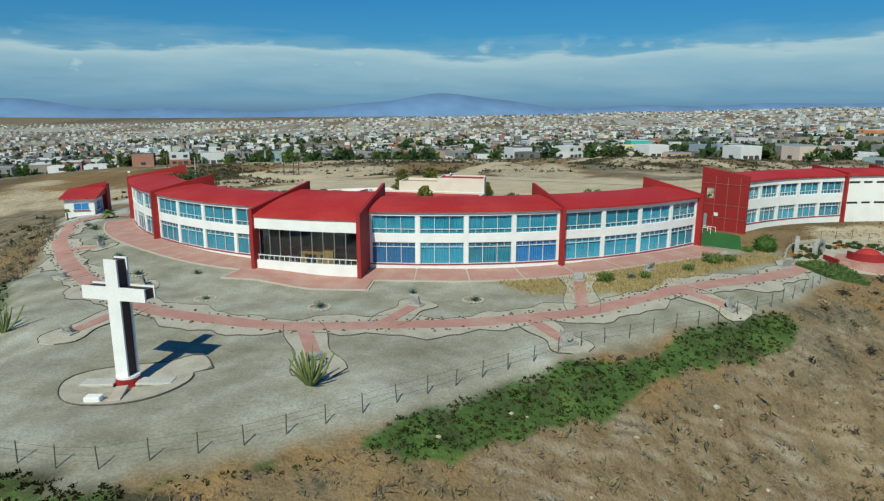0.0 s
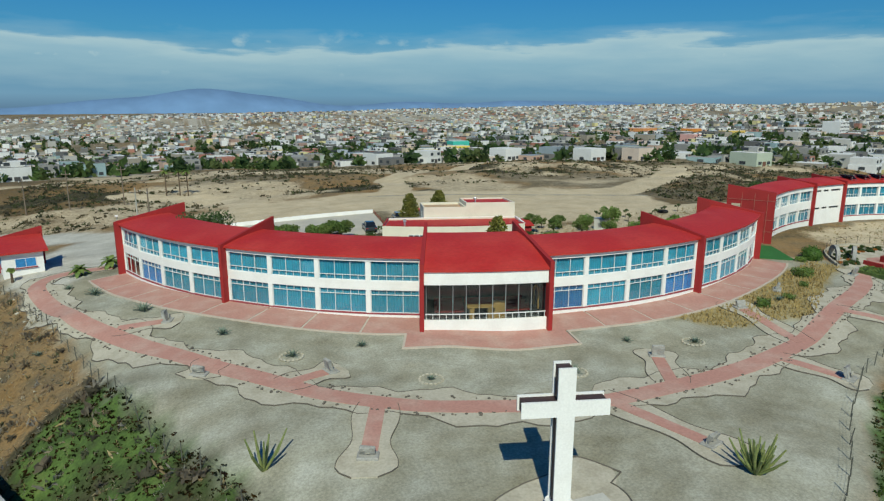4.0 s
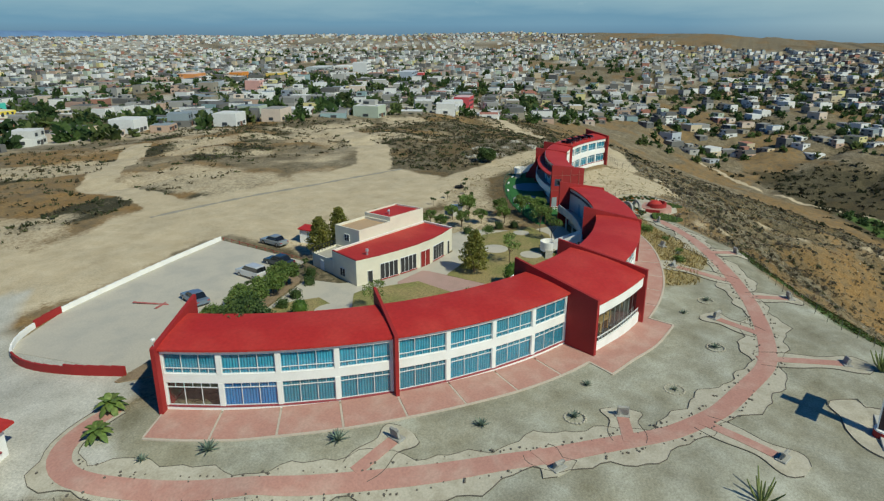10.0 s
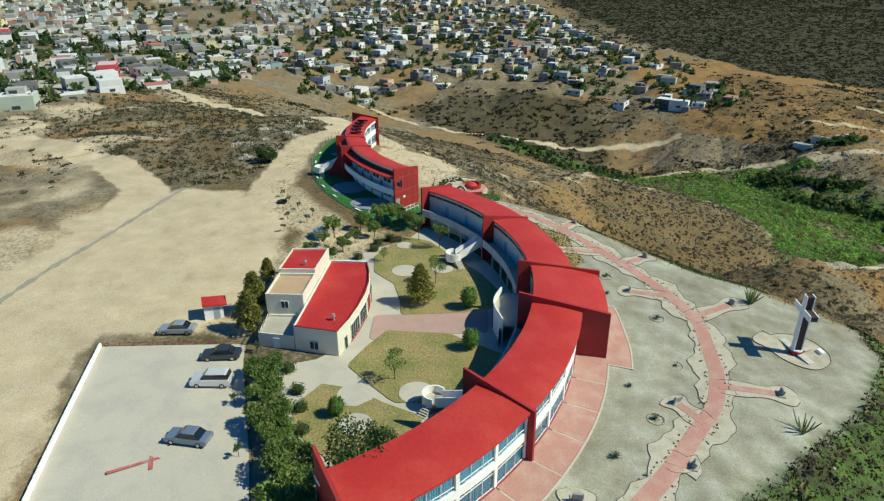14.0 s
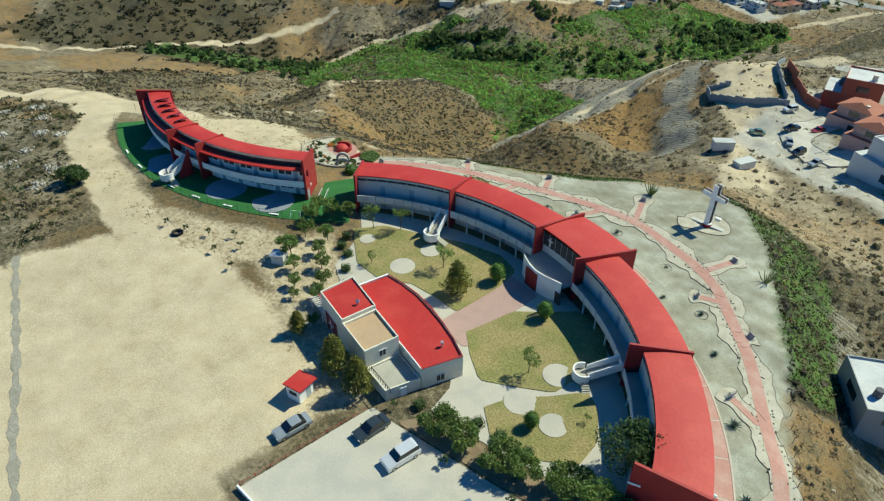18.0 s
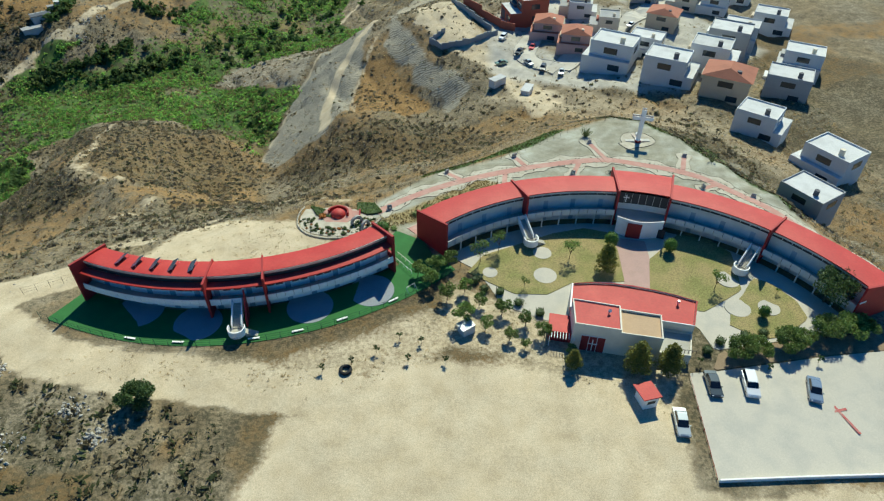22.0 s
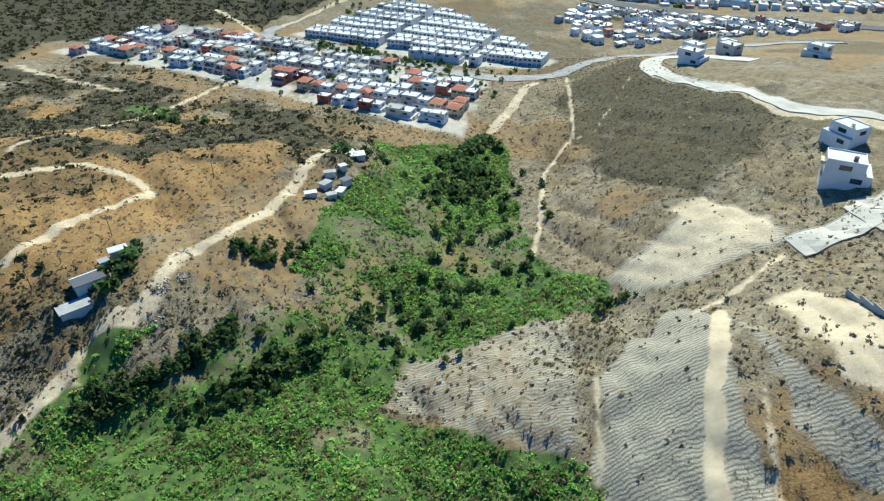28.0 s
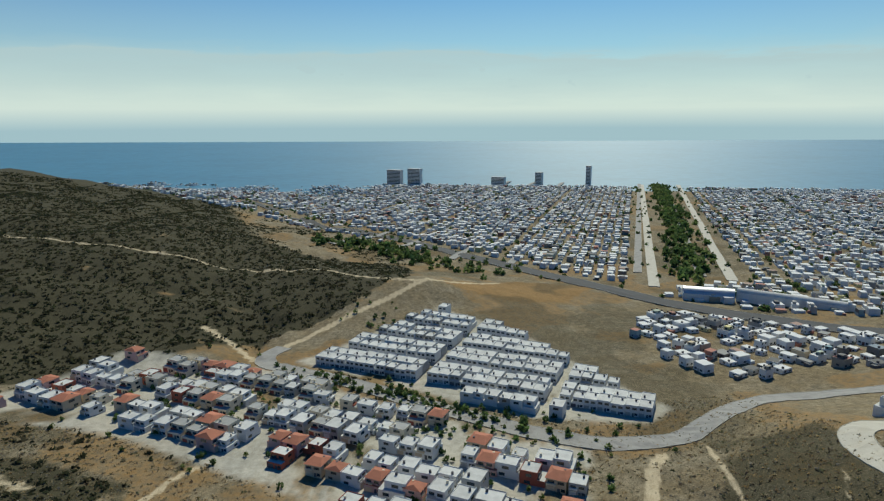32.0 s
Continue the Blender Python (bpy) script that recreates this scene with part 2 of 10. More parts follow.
# ---- the land: ridges, benches and canyon floors drawn as lines with their heights ----
LAND_NEAR = {
    "school_yard": [(-23, 43, -1.5), (-24, 62, -0.7), (-42, 70, -0.5), (28, 57, -0.7), (5, 50, -1.1)],
    "school_front": [(-58, 112, -0.3), (-45, 84, 0.0), (-20, 68, 0.0), (15, 70, 0.0), (38, 78, 0.0), (52, 76, 0.1)],
    "school_court": [(-30, 112, 0.2), (-8, 92, 0.0), (25, 100, 0.1), (-20, 128, 0.5), (-48, 136, -1.0)],
    "sand_lot": [(30, 125, 1.0), (50, 122, 1.0), (69, 140, 0.8), (20, 160, 1.2), (70, 114, 1.0), (104, 106, 1.2), (120, 120, 1.4)],
    "wing_base": [(48, 94, 1.0), (62, 101, 0.9), (74, 103, 0.9), (88, 100, 0.9), (95, 96, 0.9), (70, 95, 0.8), (84, 92, 0.8)],
    "mesa_edge_west": [(-49, 69, -1.1), (-35, 41, -1.8), (-27, 31, -1.9), (-19, 28.5, -1.9), (-12, 31.5, -1.9), (-2, 37, -1.8), (11, 46.5, -1.6), (22, 52.2, -1.4), (32.5, 56.8, -1.3), (41, 63.8, -1.2)],
    "mesa_edge_north": [(-68, 116, -1.0), (-62.5, 106, -1.0), (-57, 92, -1.0), (-49, 69, -0.9)],
    "slope_foot_west": [(-34, 22, -9), (-18, 16, -9), (0, 21, -9.5), (15, 32, -9), (30, 43, -9), (48, 52, -9)],
    "slope_foot_north": [(-82, 112, -8), (-72, 92, -9), (-62, 70, -9), (-48, 42, -9), (-34, 22, -9)],
    "mesa_edge_south": [(50, 73, -0.4), (62, 71, -0.8), (76, 76, -1.2), (96, 84, -1.5), (112, 95, -1.0), (150, 100, -4)],
    "bench_estate": [(-120, 60, -17), (-70, 20, -17), (-40, -10, -18.5), (0, -26, -24), (-14, -56, -23.5), (-14, -95, -22), (-10, -130, -21), (-50, -150, -21), (-160, -60, -20)],
    "estate_edge": [(10, -30, -27), (22, -52, -28), (30, -72, -26), (33, -90, -23), (30, -108, -19)],
    "cut_bench": [(27, -42, -36), (38, -56, -37), (43, -76, -34), (46, -96, -29)],
    "terrace_bench": [(63, -29, -30), (67, -48, -36), (67, -72, -37), (62, -94, -33), (55, -120, -30), (46, -142, -36)],
    "terrace_foot": [(92, -36, -54.5), (93, -68, -54.5), (92, -98, -53), (86, -130, -51), (70, -160, -56)],
    "brown_hill": [(109, -126, -57), (118, -146, -64)],
    "gully_head": [(60, 38, -17), (82, 12, -39.6), (99, -41, -59.5), (102, -62, -60.5)],
    "gully_west": [(18, 8, -22.5), (40, 0, -29), (52, -18, -30)],
    "canyon_slope": [(59, 59, -5.5), (87, 22, -33.5), (113, 38, -18)],
    "spur_crest": [(112, 78, -5), (120, 48, -18), (127, 21, -23), (144, 12, -27.5), (150, 3, -29.5), (159, -32, -41.5), (168, -67, -53)],
    "spur_west": [(113, 38, -18.2), (126, 12, -31), (128.6, -33, -50), (127, -60, -56), (142, -76, -63.5)],
    "spur_flank_foot": [(131, 47, -22.5), (163, 2, -37), (181, 7, -48.5), (190, -30, -57), (196, -66, -63)],
    "field_floor": [(104, -64, -61.5), (116, -92, -65.5), (130, -104, -68), (142, -146, -71), (154, -129, -69), (181, -133, -69), (200, -110, -68), (220, -80, -64), (217, -40, -63)],
    "side_valley": [(165, 85, -20), (176, 55, -34), (190, 22, -50)],
    "second_spur": [(190, 100, -14), (200, 62, -28), (199.5, 23, -41), (211, -17, -53)],
}
LAND_FAR = {
    "canyon_floor": [(540, 150, -45), (420, 50, -58), (320, -50, -71), (276, -93, -75), (236, -122, -70), (184, -150, -70), (128, -176, -72), (100, -232, -74.5), (76, -297, -77.5), (67, -348, -79.6)],
    "canyon_road": [(262, -60, -68), (212, -172, -58), (217, -194, -49), (205, -235, -52), (188, -266, -54.6), (168, -292, -52)],
    "south_mesa": [(314, -158, -47.5), (250, -210, -45.7), (251, -244, -48.6), (207, -270, -48.6), (314, -298, -45.5), (426, -233, -40.2)],
    "south_mesa_foot": [(155, -311, -61.4), (183, -363, -69.2), (285, -382, -69.8), (425, -391, -65.9)],
    "south_hills": [(430, -60, -46), (520, -30, -38), (640, 40, -30), (800, -100, -30)],
    "path_bank": [(60, -364, -75.9), (67, -274, -70.0), (53, -213, -60.4), (65, -167, -60.2)],
    "waste_mound": [(26, -176, -36.2), (11, -189, -36.2), (3, -164, -36.0)],
    "loop_hill": [(-25, -439, -53.9), (-12, -380, -50.0), (-40, -306, -32.9), (-49, -241, -23.3), (-96, -296, -25.2), (-124, -398, -40.3)],
    "loop_hill_foot": [(34, -399, -75.1), (10, -469, -76.3), (-69, -510, -76.1)],
    "estate_valley": [(74, -469, -77.5), (120, -386, -74.5), (195, -530, -78.4), (250, -419, -74.4), (295, -490, -74.1), (229, -623, -79.1), (116, -716, -74.4), (43, -585, -80.7)],
    "dark_hill": [(364, -568, -74.8), (452, -680, -46.4), (563, -792, -20.0), (655, -923, -8.2)],
    "dark_ridge": [(137, -758, -60.1), (237, -791, -55.2), (339, -828, -44.8), (451, -885, -25.5)],
    "orange_flank": [(61, -734, -76.1), (5, -781, -81.6), (144, -874, -79.1)],
    "coast_plain": [(-137, -748, -86.3), (282, -1294, -93.0), (2, -1385, -95.0), (-600, -1200, -100), (186, -1852, -101.1), (-700, -2000, -106), (837, -1901, -98.9)],
    "far_headland": [(654, -1295, -25.9), (886, -1482, -0.4), (1028, -924, 11.1), (1216, -367, -0.5)],
    "east_city": [(138, 440, -14), (-100, 420, -16), (-350, 500, -25), (300, 380, -10), (468, 406, -7), (150, 280, -2), (0, 240, 0), (-150, 250, -6)],
    "east_far": [(0, 1000, -30), (-900, 1200, -55), (700, 900, -8), (1300, 500, 8), (1000, 100, -12), (2000, 1300, 30), (300, 2000, -45), (-1500, 2500, -60), (1500, 2600, 20), (2600, 200, 45)],
    "south_houses": [(330, 200, -14), (430, 160, -32), (560, 90, -36), (700, 200, -18), (820, 60, -22)],
    "north_side": [(-250, 200, -22), (-180, 110, -20), (-400, 0, -26), (-400, -400, -50), (-700, -500, -80)],
}


def land_samples():
    pts = []
    for lines, step in ((LAND_NEAR, 14.0), (LAND_FAR, 60.0)):
        for line in lines.values():
            for (x0, y0, z0), (x1, y1, z1) in zip(line, line[1:]):
                n = max(1, int(math.hypot(x1 - x0, y1 - y0) / step))
                pts += [(x0 + (x1 - x0) * k / n, y0 + (y1 - y0) * k / n, z0 + (z1 - z0) * k / n) for k in range(n)]
            pts.append(line[-1])
    for k in range(24):
        a = k * math.tau / 24
        pts.append((4000 * math.cos(a), 4000 * math.sin(a), -115 if math.sin(a) < -0.25 else -20))
    return np.array(pts)


LAND = land_samples()
_d = np.hypot(LAND[:, None, 0] - LAND[None, :, 0], LAND[:, None, 1] - LAND[None, :, 1])
_n = len(LAND)
_a = np.zeros((_n + 1, _n + 1))
_a[:_n, :_n] = -_d - 1.2 * np.eye(_n)
_a[_n, :_n] = _a[:_n, _n] = 1
LAND_W = np.linalg.solve(_a, np.r_[LAND[:, 2], 0])


def smooth(v, lo, hi):
    t = np.clip((v - lo) / (hi - lo), 0, 1)
    return t * t * (3 - 2 * t)


def wave_noise(x, y, scale, seed, octaves=4, ridged=False):
    """Value noise on a lattice, from hashed corners."""
    total, amp, norm = 0.0, 1.0, 0.0
    for o in range(octaves):
        u, v = x / scale * 2**o + 17.3 * o, y / scale * 2**o - 9.1 * o
        iu, iv = np.floor(u), np.floor(v)
        fu, fv = u - iu, v - iv
        fu, fv = fu * fu * (3 - 2 * fu), fv * fv * (3 - 2 * fv)

        def corner(a, b):
            h = np.sin(a * 127.1 + b * 311.7 + seed * 74.7) * 43758.5453
            return h - np.floor(h)

        s = (corner(iu, iv) * (1 - fu) + corner(iu + 1, iv) * fu) * (1 - fv) + (corner(iu, iv + 1) * (1 - fu) + corner(iu + 1, iv + 1) * fu) * fv
        s = 1 - np.abs(2 * s - 1) if ridged else s
        total, norm, amp = total + amp * s, norm + amp, amp * 0.5
    return total / norm


def line_distance(x, y, line):
    """Distance to a polyline in plan."""
    best = np.full(np.shape(x), 1e9)
    for a, b in zip(line, line[1:]):
        dx, dy = b[0] - a[0], b[1] - a[1]
        t = np.clip(((x - a[0]) * dx + (y - a[1]) * dy) / (dx * dx + dy * dy + 1e-9), 0, 1)
        best = np.minimum(best, np.hypot(x - a[0] - t * dx, y - a[1] - t * dy))
    return best


def inside(x, y, poly):
    """Signed distance in plan: positive within the polygon."""
    hit = np.zeros(np.shape(x), bool)
    for (x0, y0), (x1, y1) in zip(poly, poly[1:] + poly[:1]):
        cross = (y0 > y) != (y1 > y)
        hit ^= cross & (x < (x1 - x0) * (y - y0) / (y1 - y0 + 1e-12) + x0)
    d = line_distance(x, y, poly + poly[:1])
    return np.where(hit, d, -d)


SCHOOL = [(-68, 116), (-62.5, 106), (-57, 92), (-49, 69), (-35, 41), (-27, 31), (-19, 28.5), (-12, 31.5), (-2, 37), (11, 46.5), (22, 52.2), (32.5, 56.8), (41, 63.8), (50, 71), (62, 71), (76, 76), (96, 84), (112, 95),
          (126, 112), (120, 135), (90, 150), (60, 180), (0, 175), (-40, 165), (-75, 150)]

LEVEL_LOT = [(-60, 140), (-6, 142), (-5, 128), (30, 117), (60, 125), (64, 150), (90, 165), (60, 185), (-40, 170)]


def land_height(x, y):
    x, y = np.asarray(x, float), np.asarray(y, float)
    fx, fy = x.ravel(), y.ravel()
    z = np.empty(fx.shape)
    for k in range(0, len(fx), 4000):
        cut = slice(k, k + 4000)
        z[cut] = LAND_W[-1] - np.hypot(fx[cut, None] - LAND[None, :, 0], fy[cut, None] - LAND[None, :, 1]) @ LAND_W[:-1]
    z = z.reshape(x.shape)
    wild = smooth(-inside(x, y, SCHOOL), 1.0, 22.0)
    wild *= 1 - 0.88 * smooth(inside(x, y, LEVEL_LOT), -10, 6)
    canyon = smooth(np.hypot(x - 150, y + 100), 420, 260)
    z += wild * (wave_noise(x, y, 34, 3, 4) - 0.5) * (3.0 + 2.0 * canyon)
    z -= wild * canyon * 3.2 * wave_noise(x + 0.4 * y, y * 0.35 - 0.2 * x, 17, 5, 3, True) ** 3
    z += wild * 0.9 * (wave_noise(x, y, 4.5, 8, 2) - 0.5)
    town = smooth(inside(x, y, [(-2400, 520), (-500, 400), (60, 340), (420, 210), (900, 150), (2600, 0), (2600, 2800), (-2400, 2800)]), 0, 160)
    z += town * 22.0 * (wave_noise(x, y, 260, 29, 3) - 0.5)
    slopes = smooth(x, 165, 240) * smooth(y, -330, -240) * smooth(150 - y, 0, 60)
    hills = smooth(-y, 540, 680) * smooth(x, 150, 280) * smooth(1500 - x, 0, 300)
    z -= hills * 16.0 * wave_noise(x, y * 0.7, 110, 19, 4, True) ** 2
    z -= wild * slopes * 7.0 * wave_noise(x + 0.5 * y, y * 0.5, 46, 15, 3, True) ** 2
    return z

# ---- ground sheet: one mesh to the horizon, fine where the camera passes ----
def graded(lo, hi, step, mid_lo, mid_hi, mid_step, reach, growth=1.16):
    """Grid lines: fine from lo to hi, middling from mid_lo to mid_hi, then wider and wider."""
    axis = list(np.arange(lo, hi + step, step))
    for sign, limit in ((1, mid_hi), (-1, -mid_lo)):
        s, a = step, axis[-1] * sign if sign > 0 else -axis[0]
        while a < reach:
            s = min(s * growth, mid_step) if a < limit else s * growth
            a += s
            axis.insert(0, -a) if sign < 0 else axis.append(a)
    return np.array(axis)


TRACKS = [   # dirt tracks: half width, then the line
    (5.0, [(170, 118), (146, 108), (131, 99), (112, 94), (99, 90)]),
    (4.5, [(150, 112), (130, 104), (113, 105), (101, 114), (87, 118), (66, 122), (50, 124)]),
    (4.0, [(150, 112), (200, 150), (270, 190)]),
    (5.0, [(126, 205), (100, 178), (87, 166), (64, 152), (45, 150)]),
    (4.0, [(64, 152), (32, 156), (13, 157), (2, 160), (10, 180), (14, 202), (60, 240)]),
    (4.5, [(-60, 215), (-38, 195), (-31, 173), (-29, 158), (-16, 150), (4, 146)]),
    (1.5, [(86, -214), (77, -240), (61, -306), (37, -343), (27, -390), (15, -455)]),
    (0.8, [(44, -332), (24, -342), (4, -372), (-11, -396)]),
    (3.8, [(81, -373), (62, -410), (48, -443), (38, -455)]),
    (6.0, [(-133, -226), (-68, -243), (-45, -275), (-43, -328), (-25, -385)]),
    (3.4, [(420, -488), (365, -460), (331, -447)]),
    (2.4, [(262, -462), (272, -450), (288, -410), (300, -380), (314, -328), (322, -290)]),
    (4.0, [(312, -661), (260, -612), (249, -642), (200, -694), (140, -753), (60, -809)]),
    (3.0, [(140, -753), (246, -800), (377, -810), (525, -829), (711, -886)]),
    (2.5, [(435, 94), (360, 20), (330, -60), (313, -129)]),
    (3.0, [(262, -60), (254, -65), (262, -99), (264, -122), (246, -156), (236, -174), (243, -148), (226, -183), (222, -203), (208, -219), (191, -253), (183, -283), (169, -321)]),
    (2.6, [(281, -196), (269, -227), (249, -256), (259, -269), (286, -280), (314, -265)]),
    (2.2, [(46, -138), (62, -106), (70, -82), (73, -59), (71, -32)]),
    (0.9, [(52, -103), (58, -81), (62, -56), (60, -41)]),
    (0.9, [(83, -131), (89, -99), (95, -90), (95, -74), (100, -43)]),
    (1.0, [(166, -48), (156, -24), (156, -6), (149, 5), (138, 12), (126, 22)]),
    (1.2, [(51, -143), (35, -149), (10, -168)]),
]
SAND_LOT = [(61, 143), (59, 129), (49, 119), (30, 117), (16, 119), (1, 124), (-5, 130), (-6, 142), (-38, 143), (-46, 150), (-40, 164), (0, 172), (28, 163), (45, 162)]
GRAVEL_YARD = [(-66, 113), (-49, 70.5), (-35, 42), (-27, 32.2), (-19, 29.7), (-12, 32.6), (-2, 38), (11, 47.5), (22, 53.2), (32.5, 57.8), (41, 64.8), (49, 72), (40, 84), (15, 72), (-20, 70), (-40, 90), (-53, 112)]
DRY_LAWN = [(5.9, 67.4), (9.4, 70), (14.5, 72), (25, 73), (33, 76), (42, 79.5), (44, 76), (33, 70), (27, 65), (20.7, 61.5), (15, 62.5), (9.8, 62)]
BACK_YARD = [(52, 84), (62, 76), (70, 73), (80, 71), (86, 72), (92, 84), (95, 88), (92, 94), (75, 98), (58, 94)]
PALE_ROCK = [(114, 50, 5, 3), (110, 41, 3, 4), (68, 49, 5, 2.5), (61, 60, 5, 2.5), (73, 43, 4, 2), (54, 65, 4, 2.5), (134, 17, 5, 1.6), (146, 4, 1.6, 6), (153, -9, 1.6, 7), (168, -60, 2, 10), (98, 78, 7, 3), (84, 66, 5, 2)]
GREY_BANK = [(46, -138), (40, -103), (29, -74), (11, -44), (24, -33), (29, -48), (39, -71), (50, -92)]
BROWN_HILL = [(152, -147), (138, -172), (73, -186), (86, -133), (93, -105), (118, -117), (131, -133)]
KNOLL = [(208, -63), (197, -72), (164, -90), (133, -77), (116, -60), (100, -38), (93, -15), (108, 21), (122, 25), (133, 10), (152, 1), (164, -27)]
# the knoll's flank turned from the sun, its shade painted dark
KNOLL_SHADE = [(190, -34), (157, -3), (144, 12), (132, 19), (141, 28), (159, 31), (174, 23), (186, 1), (183, -11)]
SCRUB_BANK = [(93, -22), (67, -25), (33, -31), (20, -16), (3, 8), (15, 25), (48, 9), (73, 12), (88, -11)]
ESTATE_LOT = [(33, -139), (22, -141), (1, -76), (-15, -39), (-21, -27), (-7, -6), (1, -33), (7, -58), (21, -72), (36, -102)]
ESTATE_DIRT = [(-30, 22), (-52, 20), (-64, 44), (-90, 40), (-60, -10), (-24, -36), (2, -40), (14, -30), (-6, -14)]
GREY_CUT = [(52, -153), (79, -134), (89, -105), (95, -87), (100, -43), (94, -25), (69, -27), (61, -41), (58, -78), (59, -100), (46, -138)]
ORANGE_BENCH = [(58, -85), (62, -49), (60, -31), (32, -39), (28, -45), (39, -63), (47, -84)]
MOUND = [(59, -193), (13, -222), (4, -190), (6, -177), (39, -166), (56, -173)]
DRIVE = [(-90, 160), (-62, 144), (-70, 124), (-69, 118), (-66, 112), (-61, 103), (-55, 112), (-50, 113), (-46, 118), (-46, 142), (-36, 152), (-44, 158), (-56, 150), (-80, 172)]
DARK_SCRUB = [(121, 104), (111, 109), (101, 118), (80, 124), (66, 127), (64, 140), (66, 150), (90, 162), (150, 210), (330, 195), (280, 150), (160, 120)]
DARK_HILL = [(144, -880), (146, -800), (200, -715), (262, -655), (330, -600), (400, -560), (490, -513), (750, -477), (1028, -738), (841, -1017), (520, -935), (330, -925)]
SCRUB_HILL = [(15, -464), (34, -399), (44, -269), (16, -222), (-49, -268), (-31, -436)]
ORANGE_FLANK = [(61, -725), (140, -772), (42, -827), (-51, -808), (5, -734)]
SOUTH_MESA = [(165, -307), (207, -260), (251, -177), (314, -130), (565, -178), (471, -438), (267, -400)]
CANYON_GREEN = [(237, -33), (251, -59), (257, -89), (264, -125), (245, -153), (245, -166), (222, -172), (239, -143), (216, -157), (195, -176), (189, -185), (175, -232), (168, -268), (155, -286), (154, -340), (135, -334), (108, -355), (73, -355), (78, -313), (83, -223), (73, -208), (61, -195), (60, -170), (82, -179), (108, -167), (134, -159), (148, -140), (131, -131), (116, -120), (95, -107), (91, -95), (95, -84), (100, -43), (116, -64), (133, -80), (164, -93), (179, -83), (196, -70), (208, -63), (190, -34), (183, -11), (188, -2), (205, -23), (220, -38)]
TOWN_GROUND = [(-1400, 470), (-500, 360), (-200, 305), (20, 303), (110, 268), (230, 206), (400, 170), (760, 125), (1500, 0), (2600, 2800), (-2400, 2800)]
PALE_TAN = [[(35, 115), (30, 95), (8, 108), (-12, 120), (-5, 131), (16, 119)], [(100, 120), (50, 125), (30, 117), (33, 104), (60, 116), (95, 112)]]
STREETS = [[(70, -466), (100, -362), (131, -372), (194, -417), (258, -461), (318, -496), (414, -526), (352, -618), (262, -600), (150, -512)], [(238, -607), (126, -712), (64, -640), (8, -508), (28, -492), (100, -506), (178, -566)], [(6, -52), (-10, -40), (-60, -20), (-110, -60), (-70, -150), (-30, -150), (4, -100)]]
OCHRE_SLOPE = [[(116, -37), (94, -13), (79, 25), (84, 50), (104, 47), (121, 33), (124, 27), (116, 11)], [(150, 70), (136, 76), (160, 92), (186, 60), (180, 34), (168, 44)], [(60, 40), (54, 56), (66, 62), (76, 48)]]
DARK_PATCHES = [(-5, 183, 16, 7), (-12, 156, 14, 5), (26, 168, 14, 5), (110, 176, 26, 12), (60, 200, 18, 6), (-70, 215, 25, 8), (24, 182, 16, 7), (64, 205, 15, 6), (98, 217, 16, 6), (60, 230, 26, 5), (20, 230, 20, 6), (95, 250, 22, 8)]


